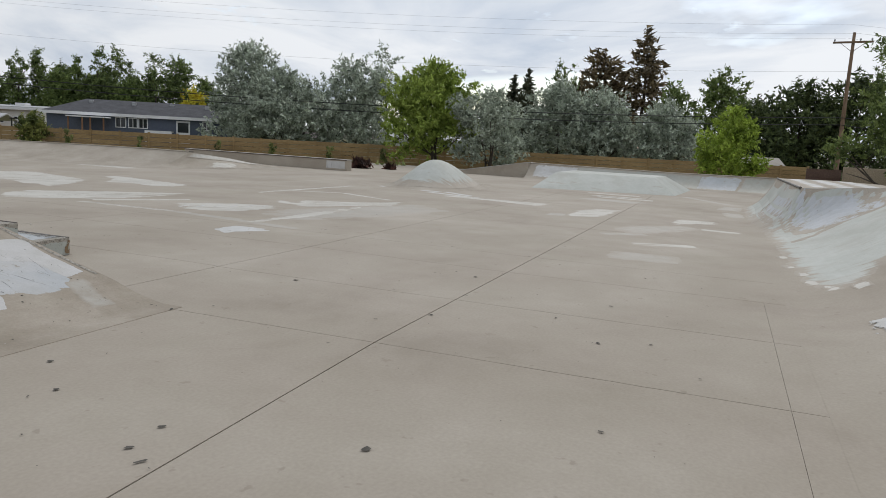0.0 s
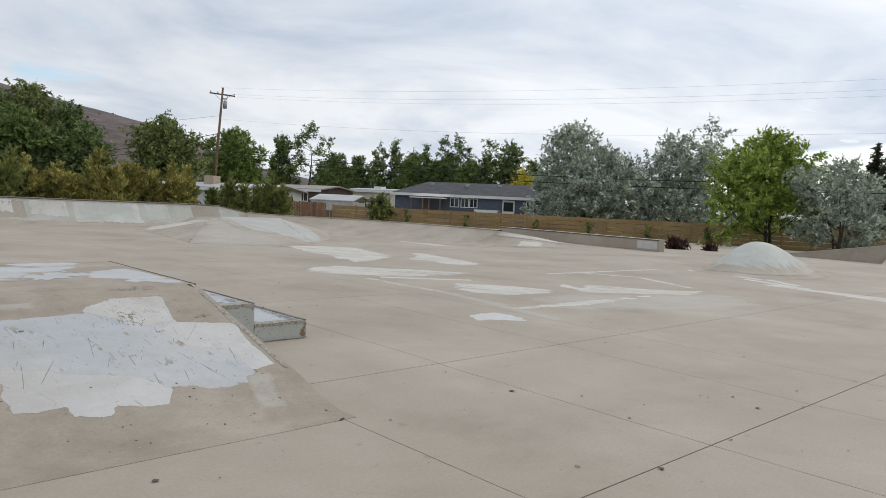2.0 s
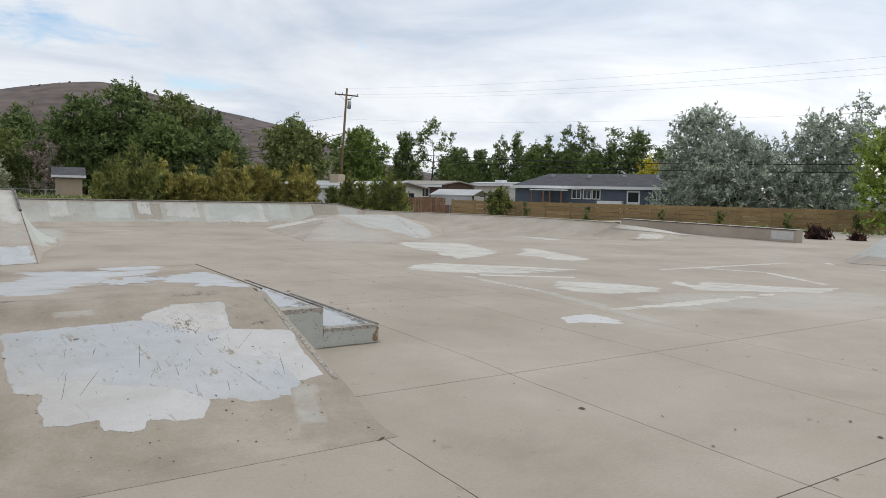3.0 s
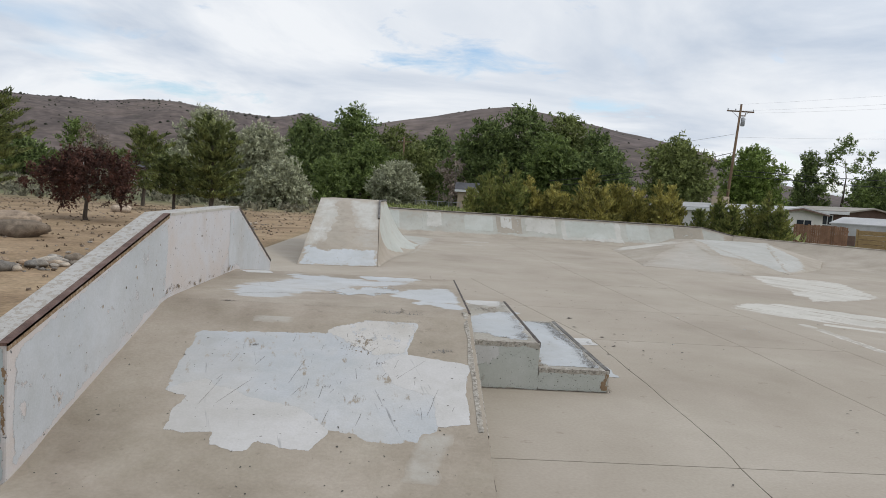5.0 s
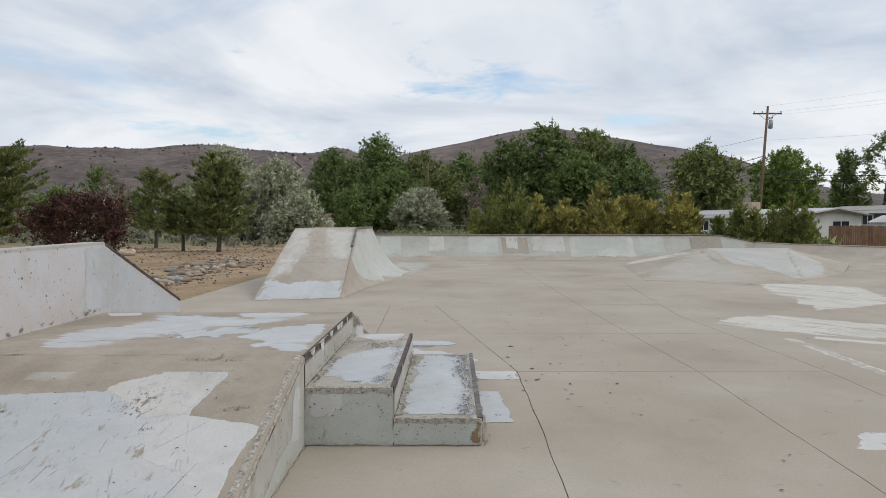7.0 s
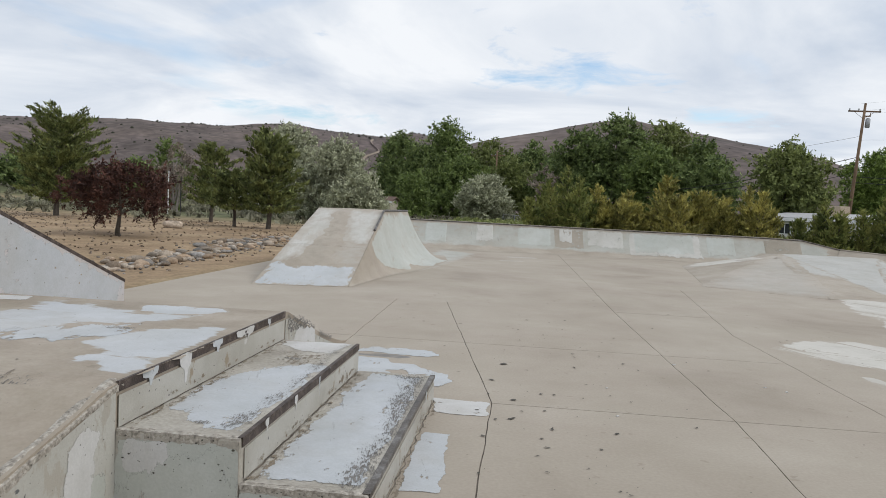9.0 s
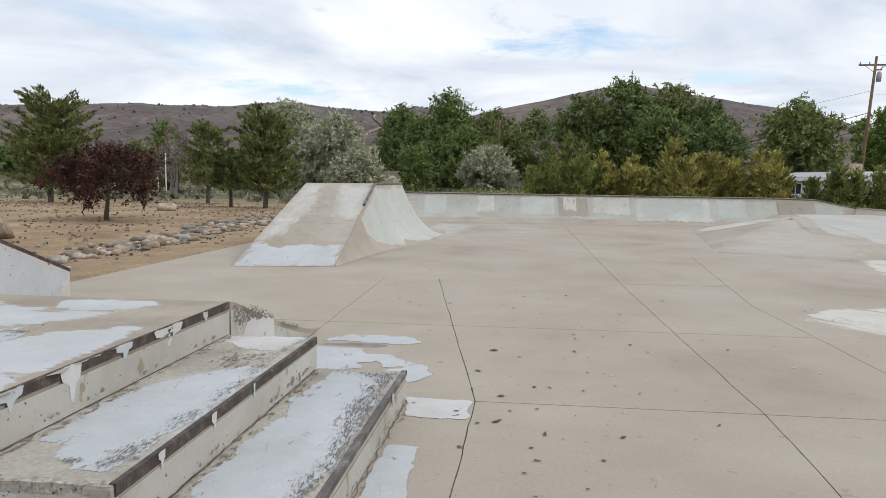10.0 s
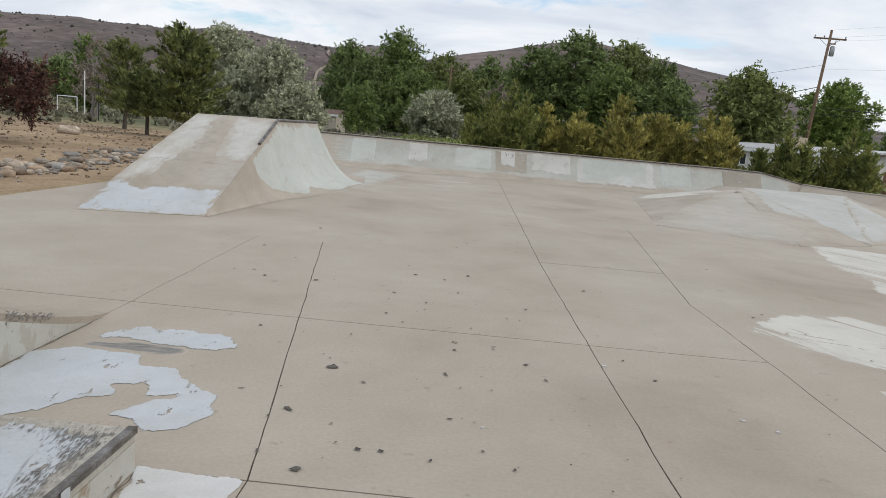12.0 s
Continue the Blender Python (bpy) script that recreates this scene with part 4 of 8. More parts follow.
def bank_lip():
    pts = []
    bm = bmesh.new()
    rows = []
    for i in range(50):
        y = -1.75 + 1.81 * i / 49
        z = bank_z(0, y)
        w = 0.06 + 0.035 * noise.noise(Vector((y * 3, 1, 0)))
        d = 0.045 + 0.03 * noise.noise(Vector((y * 5, 7, 0)))
        j = lambda k: 0.008 * noise.noise(Vector((y * 29, k, 0)))
        rows.append([bm.verts.new(c) for c in ((-1.243 - w, y, z + 0.003), (-1.275, y, z + 0.006 + j(1)), (-1.236 + j(2), y, z - 0.018 + j(3)), (-1.238 + j(4), y, max(0.004, z - d)))])
    for a, b in zip(rows, rows[1:]):
        for k in range(3):
            bm.faces.new((a[k], b[k], b[k + 1], a[k + 1]))
    return bm


under(funbox, bank_lip(), M_edge, "chipped_edge", "broken concrete bank edge")
# painted side of the bank and steel nosings
def side_face(y0, y1, zf, mat, seed):
    bm = bmesh.new()
    n = 24
    lo = [bm.verts.new((-1.2395, y0 + (y1 - y0) * i / n, 0.004)) for i in range(n + 1)]
    hi = [bm.verts.new((-1.2395, y0 + (y1 - y0) * i / n, max(0.006, zf(y0 + (y1 - y0) * i / n) - 0.045))) for i in range(n + 1)]
    for i in range(n):
        bm.faces.new((lo[i], lo[i + 1], hi[i + 1], hi[i]))
    return under(funbox, bm, mat, "side_face", "painted concrete side")


side_face(-1.9, 0.0, lambda y: bank_z(0, y), M_stepface, 0)
side_face(2.46, 4.4, lambda y: max(0.02, (PZ - 0.045) * (1 - (y - 2.62) / 2.0) ** 1.25 if y > 2.62 else PZ - 0.02), M_stepface, 1)
for (x, z, y0, y1, mat) in ((-1.240, 0.63, 0.02, 2.44, M_rust), (-0.619, 0.407, 0.02, 2.435, M_rust), (-0.001, 0.193, 0.02, 2.458, M_dark_steel)):
    flat, drop = (0.012, 0.048) if z > 0.5 else ((0.022, 0.045) if z > 0.3 else (0.034, 0.026))
    bm = boxes((x - flat, x + 0.002, y0, y1, z - 0.004, z + 0.002), (x - 0.002, x + 0.004, y0, y1, z - drop, z + 0.003))
    under(funbox, bm, mat, "steel_edge", "scraped dark steel angle edge")
under(funbox, boxes((-1.238, -1.2345, 0.02, 2.42, 0.41, 0.565)), M_riser, "riser_face", "pale painted riser with rust runs")
for x, z0, z1, y1 in ((-0.6165, 0.20, 0.35, 2.42), (0.0005, 0.01, 0.135, 2.44)):
    under(funbox, boxes((x - 0.002, x + 0.0015, 0.05, y1, z0, z1)), M_riser, "riser_face", "pale painted riser with rust runs")
# rolled-on paint over old marks on the front of the ledges
def upright(pts, mat, seed, x=None, y=None, feather=0.03, amp=0.008, off=0.001, label="", owner=None):
    """A coat of paint on an upright face: outline in (y, z) at x, or in (x, z) at y."""
    owner = owner or funbox
    put = (lambda a, b, up: (x + off + up, a, b)) if x is not None else (lambda a, b, up: (a, y - off - up, b))
    o = patch(pts, mat, None, None, step=0.03, amp=amp, seed=seed, feather=feather, place=put, label=label)
    o.parent = owner
    o.matrix_parent_inverse = owner.matrix_world.inverted()


upright([(-1.235, 0.006), (-0.626, 0.006), (-0.626, 0.362), (-0.8, 0.37), (-1.235, 0.365)], M_south, 28, y=0.0, feather=0.025, off=0.0006, label="pale grey green paint on the ledge front")
upright([(-0.618, 0.006), (-0.02, 0.006), (-0.02, 0.155), (-0.3, 0.16), (-0.618, 0.155)], M_south, 29, y=0.0, feather=0.02, off=0.0006, label="pale grey green paint on the ledge front")
upright([(-1.20, 0.20), (-0.96, 0.20), (-0.98, 0.37), (-1.20, 0.36)], M_white, 31, y=0.0, label="white painted-over square")
upright([(-1.22, 0.01), (-0.64, 0.01), (-0.64, 0.20), (-0.80, 0.33), (-0.93, 0.30), (-1.2, 0.2)], M_south, 32, y=0.0, feather=0.12)
upright([(-0.60, 0.02), (-0.08, 0.02), (-0.10, 0.14), (-0.58, 0.14)], M_south, 33, y=0.0, feather=0.05)
upright([(-0.42, 0.14), (-0.20, 0.10), (-0.14, 0.42), (-0.22, 0.50), (-0.36, 0.42)], M_white, 34, x=-1.2395, feather=0.05)
upright([(-1.3, 0.02), (-0.1, 0.02), (-0.08, 0.25), (-0.5, 0.2), (-0.9, 0.13)], M_south, 35, x=-1.2395, feather=0.08)
# paint slopped over the steel, with runs down the risers
for k, (y0, y1, x, z, d) in enumerate(((0.22, 0.40, -1.236, 0.632, 0.05), (0.62, 0.78, -1.236, 0.632, 0.09), (1.05, 1.22, -1.236, 0.632, 0.04), (1.42, 1.76, -1.236, 0.632, 0.06), (2.02, 2.10, -1.236, 0.632, 0.05), (0.3, 0.36, -0.614, 0.41, 0.04), (1.28, 1.31, -0.614, 0.41, 0.10), (0.78, 0.84, -0.614, 0.41, 0.05), (1.9, 1.96, 0.004, 0.195, 0.05))):
    m = (y1 - y0)
    upright([(y0, z), (y1, z), (y1 - 0.1 * m, z - d * 0.8), (y1 - 0.3 * m, z - d), (y0 + 0.55 * m, z - d * 1.9), (y0 + 0.45 * m, z - d * 1.9), (y0 + 0.4 * m, z - d), (y0 + 0.08 * m, z - d * 0.7)], M_white if k % 2 else M_blue, 50 + k, x=x, feather=0.012, amp=0.004, off=0.0025)
upright([(2.5, 0.60), (3.05, 0.50), (3.35, 0.36), (3.2, 0.33), (2.95, 0.38), (2.5, 0.44)], M_scuff, 61, x=-1.2395, feather=0.05)
upright([(3.4, 0.345), (4.0, 0.16), (3.85, 0.14), (3.5, 0.24)], M_scuff, 62, x=-1.2395, feather=0.04)
upright([(2.75, 0.44), (3.15, 0.40), (3.3, 0.34), (3.3, 0.05), (2.9, 0.02), (2.7, 0.1), (2.5, 0.2)], M_white, 63, x=-1.2395, feather=0.06, off=0.002)


upright([(0.03, 0.425), (2.40, 0.425), (2.40, 0.46), (1.6, 0.45), (0.8, 0.47), (0.03, 0.45)], M_grime, 64, x=-1.2345, feather=0.05, off=0.001)
upright([(0.05, 0.20), (2.40, 0.20), (2.40, 0.25), (1.7, 0.30), (1.4, 0.23), (0.6, 0.25), (0.05, 0.23)], M_grime, 65, x=-0.615, feather=0.06, off=0.001)
upright([(0.05, 0.01), (2.40, 0.01), (2.40, 0.05), (1.7, 0.08), (1.4, 0.04), (0.6, 0.06), (0.05, 0.04)], M_grime, 66, x=0.002, feather=0.04, off=0.001)
# rust-stained corner of the low ledge
upright([(-0.10, 0.015), (-0.012, 0.015), (-0.012, 0.185), (-0.06, 0.185), (-0.08, 0.1)], M_orange, 67, y=0.0, feather=0.03, off=0.004, label="rust-stained corner")

tz = lambda z: (lambda x, y: z)


def funpatch(pts, mat, zf, seed, amp=0.02, label="", feather=0.06):
    o = patch(pts, mat, None, zf, step=0.05, amp=amp, seed=seed, label=label, feather=feather)
    o.parent = funbox
    o.matrix_parent_inverse = funbox.matrix_world.inverted()


funpatch([(-3.37, -0.56), (-2.87, -0.52), (-2.39, -0.49), (-2.34, -0.38), (-2.09, -0.22), (-1.68, -0.23), (-1.76, -0.78), (-1.30, -0.92), (-1.37, -1.33), (-1.35, -1.66), (-1.55, -1.71), (-1.61, -1.88), (-1.90, -1.91), (-2.08, -1.83), (-2.22, -1.80), (-2.40, -1.68), (-2.85, -1.64), (-3.12, -1.55), (-3.18, -1.46), (-3.32, -1.42)], on(M_bankpaint, "bank"), bank_z, 3, 0.008, label="white and pale blue rolled-on paint over the bank", feather=0.025)
over = lambda d: (lambda x, y: bank_z(x, y) + d)
funpatch([(-2.42, -0.44), (-2.33, -0.36), (-2.09, -0.235), (-1.70, -0.245), (-1.78, -0.77), (-2.02, -0.82), (-2.25, -0.62)], M_bankworn, over(0.0006), 4, 0.02, feather=0.05)
funpatch([(-1.80, -0.78), (-1.29, -0.91), (-1.36, -1.33), (-1.34, -1.67), (-1.56, -1.72), (-1.57, -1.35), (-1.85, -1.22), (-1.95, -0.95)], M_bankwhite, over(0.0007), 5, 0.012, feather=0.012)
funpatch([(-3.31, -1.42), (-3.18, -1.50), (-3.17, -1.86), (-2.88, -1.86), (-2.88, -1.98), (-2.66, -2.01), (-2.63, -1.94), (-2.30, -1.99), (-2.2, -1.80), (-2.45, -1.55), (-2.8, -1.45), (-3.1, -1.25)], M_bankwhite, over(0.0005), 2, 0.02, feather=0.03)
funpatch([(-2.30, -0.62), (-2.1, -0.45), (-1.95, -0.55), (-2.02, -0.80), (-2.2, -0.78)], M_grime, over(0.0012), 1, 0.05, feather=0.18)
funpatch([(-1.64, -1.81), (-1.46, -1.78), (-1.58, -2.22), (-1.75, -2.21)], on(M_faint, "bank"), bank_z, 6)
funpatch([(-2.65, -2.40), (-2.59, -2.41), (-2.70, -2.52), (-2.73, -2.50)], M_old, bank_z, 7, amp=0.006)
funpatch([(-3.0, -0.16), (-2.72, -0.14), (-2.70, -0.32), (-2.98, -0.34)], on(M_faint, "bank"), bank_z, 8)
funpatch([(-2.37, 2.30), (-2.1, 2.39), (-1.76, 2.38), (-1.65, 2.24), (-1.76, 1.98), (-2.05, 1.96), (-2.25, 2.05)], on(M_blue, "bank"), tz(PZ), 9, 0.03, feather=0.06)
funpatch([(-1.95, 0.80), (-1.83, 1.34), (-1.49, 1.52), (-1.36, 1.55), (-1.29, 1.10), (-1.285, 0.14), (-1.47, 0.22), (-1.55, 0.36), (-1.67, 0.33), (-1.72, 0.62)], on(M_brush, "bank"), tz(PZ), 10, 0.04, feather=0.10)
funpatch([(-3.32, 0.32), (-3.5, 1.1), (-3.04, 1.74), (-3.2, 2.38), (-2.75, 2.2), (-2.2, 1.9), (-1.68, 2.05), (-1.97, 1.53), (-2.38, 1.32), (-2.6, 0.95), (-2.85, 0.58), (-2.93, 0.36)], on(M_brush, "bank"), tz(PZ), 11, 0.06, label="streaky pale blue brushed paint", feather=0.18)
funpatch([(-2.6, 1.0), (-2.35, 1.3), (-1.95, 1.5), (-1.85, 1.1), (-2.1, 0.75), (-2.4, 0.7)], M_blue, lambda x, y: PZ + 0.001, 13, 0.06, feather=0.2)
funpatch([(-3.75, 2.36), (-3.42, 2.40), (-3.32, 2.2), (-3.6, 2.1)], M_white, tz(PZ), 12, 0.03, feather=0.08)
funpatch([(-1.20, 2.39), (-0.69, 2.41), (-0.72, 2.00), (-1.02, 2.05), (-1.18, 2.2)], M_white, tz(0.406), 14, feather=0.05)
funpatch([(-1.17, 0.40), (-1.21, 1.06), (-1.0, 1.50), (-0.80, 1.64), (-0.66, 1.58), (-0.66, 0.12), (-0.85, 0.12), (-1.0, 0.25)], M_blue, tz(0.406), 15, 0.03, feather=0.10)
funpatch([(-0.57, 0.10), (-0.07, 0.11), (-0.06, 1.0), (-0.08, 2.32), (-0.45, 2.42), (-0.57, 1.7), (-0.52, 1.4), (-0.58, 1.0)], M_blue, tz(0.192), 16, 0.02, feather=0.08)
# scuffs and grime on the treads
funpatch([(-0.20, 0.05), (-0.03, 0.05), (-0.03, 2.42), (-0.16, 2.42), (-0.22, 1.6), (-0.13, 1.0)], M_scuff, lambda x, y: 0.1945, 17, 0.03, "black scraped specks along the edge", feather=0.12)
funpatch([(-0.62, 2.35), (-0.30, 2.30), (-0.03, 2.0), (-0.03, 2.43), (-0.5, 2.43)], M_scuff, lambda x, y: 0.195, 18, 0.03, feather=0.2)
funpatch([(-0.82, 0.1), (-0.66, 0.1), (-0.66, 2.42), (-0.74, 2.42), (-0.78, 1.7), (-0.72, 1.0)], M_scuff, lambda x, y: 0.4085, 19, 0.03, feather=0.13)
for x, z in ((-1.20, 0.4075), (-0.585, 0.194), (0.03, 0.0005)):
    funpatch([(x - 0.035, 0.03), (x + 0.03, 0.03), (x + 0.05, 0.8), (x + 0.02, 1.5), (x + 0.04, 2.40), (x - 0.035, 2.40)], M_grime, tz(z), 20 + int(z * 10), 0.015, feather=0.05)
funpatch([(-1.0, 1.55), (-0.7, 1.6), (-0.72, 2.0), (-1.1, 2.0)], M_grime, lambda x, y: 0.406, 24, 0.04, feather=0.18)
funpatch([(-2.1, -0.2), (-1.7, -0.22), (-1.6, 0.0), (-2.0, 0.02)], M_scuff, lambda x, y: bank_z(x, y) + 0.001, 26, 0.05, feather=0.25)
for k, (x, y, w) in enumerate(((-1.95, -0.95, 0.07), (-2.3, -1.3, 0.05), (-2.9, -0.75, 0.05), (-3.3, 0.05, 0.08), (-1.5, -0.72, 0.10), (-2.0, 1.3, 0.12), (-0.95, 1.75, 0.10), (-0.9, 0.2, 0.06))):
    zf = bank_z if y < 0 else tz(PZ if x < -1.3 else 0.406)
    funpatch([(x - w, y - 0.4 * w), (x + w, y - 0.2 * w), (x + 0.8 * w, y + 0.6 * w), (x - 0.7 * w, y + 0.5 * w)], M_scuff, (lambda g: lambda a, b: g(a, b) + 0.0014)(zf), 27 + k, 0.02, feather=0.6 * w)


def crack(pts, owner, zf, width=0.006, seed=0, mat=None, name="crack", sway=0.02):
    """A thin wandering crack: a narrow dark strip."""
    v, f = [], []
    P = [Vector(p) for p in pts]
    for a, b in zip(P, P[1:]):
        k = max(2, int((b - a).length / 0.03))
        for i in range(k + (b is P[-1])):
            q = a.lerp(b, i / k)
            d = (b - a).normalized()
            nrm = Vector((-d.y, d.x))
            q = q + nrm * sway * noise.noise(Vector((q.x * 9, q.y * 9, seed)))
            w = width * (0.35 + 0.9 * abs(noise.noise(Vector((q.x * 13, q.y * 13, seed + 5)))))
            for sg in (-1, 1):
                r = q + nrm * w * sg
                v.append((r.x, r.y, zf(r.x, r.y) + 0.0018))
    for i in range(len(v) // 2 - 1):
        f.append((2 * i, 2 * i + 1, 2 * i + 3, 2 * i + 2))
    o = part(name, mesh_of(v, f, name), mat or M_joint, owner)
    o.matrix_parent_inverse = owner.matrix_world.inverted()


crack([(-1.83, -0.22), (-1.86, -0.10), (-1.80, 0.0), (-1.83, 0.10)], funbox, lambda x, y: bank_z(x, y) if y < 0.05 else PZ, seed=1)
rnd = random.Random(91)
for k in range(46):
    x, y = rnd.uniform(-3.2, -1.45), rnd.uniform(-1.8, -0.5)
    ln = rnd.choice((0.03, 0.04, 0.06, 0.08, 0.14, 0.34))
    a = rnd.gauss(0.25, 0.18)
    crack([(x, y), (x + ln * math.sin(a), y + ln * math.cos(a))], funbox, bank_z, 0.0018, 20 + k, M_spot, "skid_mark", 0.004)


def bank_specks():
    """Dark chips and grit stuck on the bank and the platform."""
    rnd = random.Random(47)
    v, f = [], []
    for k in range(300):
        x, y = rnd.uniform(-3.72, -1.32), rnd.uniform(-2.45, 0.0) if k % 4 else rnd.uniform(0.0, 2.3)
        z = (bank_z(x, y) if y < 0 else PZ) + 0.0025
        r, a0 = 0.0025 + 0.009 * rnd.random() ** 3, rnd.uniform(0, 3.14)
        o = len(v)
        for j in range(7):
            a = 2 * math.pi * j / 7
            q = r * rnd.uniform(0.5, 1.3)
            dx, dy = q * math.cos(a), 0.6 * q * math.sin(a)
            px, py = x + dx * math.cos(a0) - dy * math.sin(a0), y + dx * math.sin(a0) + dy * math.cos(a0)
            v.append((px, py, z + ((bank_z(px, py) - bank_z(x, y)) if y < 0 else 0.0)))
        f.append(tuple(range(o, o + 7)))
    o = under(funbox, mesh_of(v, f, "specks"), M_spot, "paint_chips", "dark chips and grit")
    tagged(o, "dark chips and grit", "", "", "stuff")



def pits():
    """Small dark pits in the ledge fronts and the side of the bank."""
    rnd = random.Random(53)
    v, f = [], []

    def spot(place, r):
        o = len(v)
        for j in range(7):
            a, q = 2 * math.pi * j / 7, r * rnd.uniform(0.5, 1.3)
            v.append(place(q * math.cos(a), 0.7 * q * math.sin(a)))
        f.append(tuple(range(o, o + 7)))
    for k in range(130):
        high = k % 2
        x0, x1, top = (-1.22, -0.64, 0.39) if high else (-0.60, -0.03, 0.175)
        x, z = rnd.uniform(x0, x1), top * (1 - 0.9 * rnd.random() ** 2)
        spot(lambda a, b: (x + a, -0.0045, z + b), 0.002 + 0.006 * rnd.random() ** 3)
    for k in range(90):
        y = rnd.uniform(-1.9, -0.05)
        z = max(0.02, bank_z(0, y) * (1 - 0.5 * rnd.random() ** 3) - 0.03)
        spot(lambda a, b: (-1.2325, y + a, z + b), 0.002 + 0.006 * rnd.random() ** 3)
    o = under(funbox, mesh_of(v, f, "pits"), M_spot, "pits", "dark pits in the concrete")
    tagged(o, "dark pits in the concrete", "", "", "stuff")


bank_specks()
pits()
crack([(-3.7, 0.06), (-2.6, 0.05), (-1.9, 0.07)], funbox, tz(PZ - 0.001), 0.003, 2)
crack([(-3.3, 0.55), (-2.6, 0.75), (-2.2, 0.85)], funbox, tz(PZ), 0.006, 3)
# thin dark lines along the inner corners and the foot of the box
crack([(-1.235, 0.05), (-1.235, 2.4)], funbox, tz(0.4055), 0.010, 4)
crack([(-0.615, 0.05), (-0.615, 2.4)], funbox, tz(0.192), 0.010, 5)
crack([(0.010, 0.0), (0.010, 2.45)], funbox, tz(-0.001), 0.008, 6)
crack([(-1.24, -0.012), (0.0, -0.012)], funbox, tz(-0.001), 0.008, 7)
crack([(-1.23, -2.2), (-1.23, 0.0)], funbox, tz(-0.001), 0.006, 8)
crack([(-1.235, 2.47), (-1.235, 4.5)], funbox, tz(-0.001), 0.012, 9)


# hubba wall along the far side of the platform
hubba = thing("hubba_wall", "painted concrete slanting side wall with rusty steel edge", "wall", at=(-3.9, 1.0, 0))
settle()
HOUT = [(-2.36, -0.01), (-2.36, 0.735), (0.02, 1.335), (2.43, 1.355), (4.47, 0.55), (4.47, -0.01)]
under(hubba, prism(HOUT, -4.0, -3.795, bevel=0.012), M_pink, "wall_body", "pale paint over concrete, chipped")


def slanted_strip(x0, x1, pts, t0, t1):
    bm = bmesh.new()
    a = [[bm.verts.new((x, y, z + t)) for x in (x0, x1) for t in (t0, t1)] for y, z in pts]
    for p, q in zip(a, a[1:]):
        for i, j in ((0, 1), (1, 3), (3, 2), (2, 0)):
            bm.faces.new((p[i], q[i], q[j], p[j]))
    bm.faces.new((a[0][0], a[0][1], a[0][3], a[0][2]))
    bm.faces.new((a[-1][0], a[-1][1], a[-1][3], a[-1][2]))
    return bm


under(hubba, slanted_strip(-3.842, -3.790, [(-2.365, 0.735), (0.02, 1.335)], -0.01, 0.005), M_rust2, "steel_edge", "rusty steel angle edge")
under(hubba, slanted_strip(-3.798, -3.790, [(-2.365, 0.735), (0.02, 1.335)], -0.035, 0.004), M_rustbrown, "steel_edge", "crumbling rust-stained edge")
under(hubba, slanted_strip(-3.996, -3.844, [(-2.355, 0.736), (0.02, 1.336), (2.43, 1.356), (4.46, 0.555)], -0.004, 0.003), M_walltop, "wall_top", "speckled white paint on the wall top")
under(hubba, slanted_strip(-3.84, -3.792, [(0.05, 1.335), (2.43, 1.355)], -0.02, 0.004), M_cap, "coping", "white painted wall top")
under(hubba, slanted_strip(-3.80, -3.791, [(2.45, 1.35), (4.47, 0.552)], -0.03, 0.004), M_rust, "steel_edge", "thin rusty edge")
upright([(-3.99, 0.02), (-3.815, 0.02), (-3.815, 0.715), (-3.99, 0.715)], M_endblue, 41, y=-2.36, feather=0.02, label="bluish painted end", owner=hubba)
upright([(-3.825, 0.30), (-3.805, 0.05), (-3.802, 0.72), (-3.84, 0.72), (-3.832, 0.6)], M_orange, 42, y=-2.361, feather=0.03, label="rust run down the corner", owner=hubba)
upright([(-2.30, 0.06), (-1.2, 0.36), (-0.02, 0.66), (0.0, 1.28), (-1.1, 1.0), (-2.30, 0.69)], M_wallblue, 43, x=-3.795, feather=0.05, amp=0.012, label="pale blue paint over the inner face", owner=hubba)
upright([(2.0, 0.68), (2.4, 0.66), (3.6, 0.30), (4.3, 0.06), (4.4, 0.5), (2.5, 1.28), (2.05, 1.3)], M_wallblue, 44, x=-3.795, feather=0.08, amp=0.03, owner=hubba)
upright([(0.0, 0.645), (2.4, 0.645), (2.4, 0.72), (1.2, 0.69), (0.0, 0.73)], M_grime, 45, x=-3.795, feather=0.06, owner=hubba, off=0.005)


# paint chips knocked off the wall
rnd = random.Random(77)
for k in range(120):
    y = rnd.uniform(-1.9, 4.0)
    top = 0.735 + 0.6 * (y + 2.36) / 2.38 if y < 0 else (1.34 if y < 2.43 else 1.34 - 0.39 * (y - 2.43))
    low = max(0.08, bank_z(0, y) if y < 0 else (0.66 if y < 2.5 else 0.66 - 0.33 * (y - 2.5)))
    z = rnd.uniform(low + 0.05, top - 0.06)
    w = 0.003 + 0.013 * rnd.random() ** 3
    pts = [(y + w * rnd.uniform(0.6, 1.3) * math.cos(a), z + 0.8 * w * rnd.uniform(0.6, 1.5) * math.sin(a)) for a in (0, 0.9, 1.8, 2.7, 3.6, 4.5, 5.4)]
    under(hubba, mesh_of([(-3.7925, a, b) for a, b in pts], [tuple(range(7))], "chip"), M_bank if k % 3 else M_joint, "chip")

# ---- bank ramp with a quarter pipe on its flank ----
ramp = thing("bank_ramp", "steep concrete bank ramp with worn white paint beside a transition", "skate ramp", at=(-3.3, 12.5, 0))
settle()
RB = [Vector((-4.15, 9.22, 0.003)), Vector((-2.47, 9.65, 0.003)), Vector((-2.70, 13.87, 1.375)), Vector((-4.29, 13.85, 1.39))]


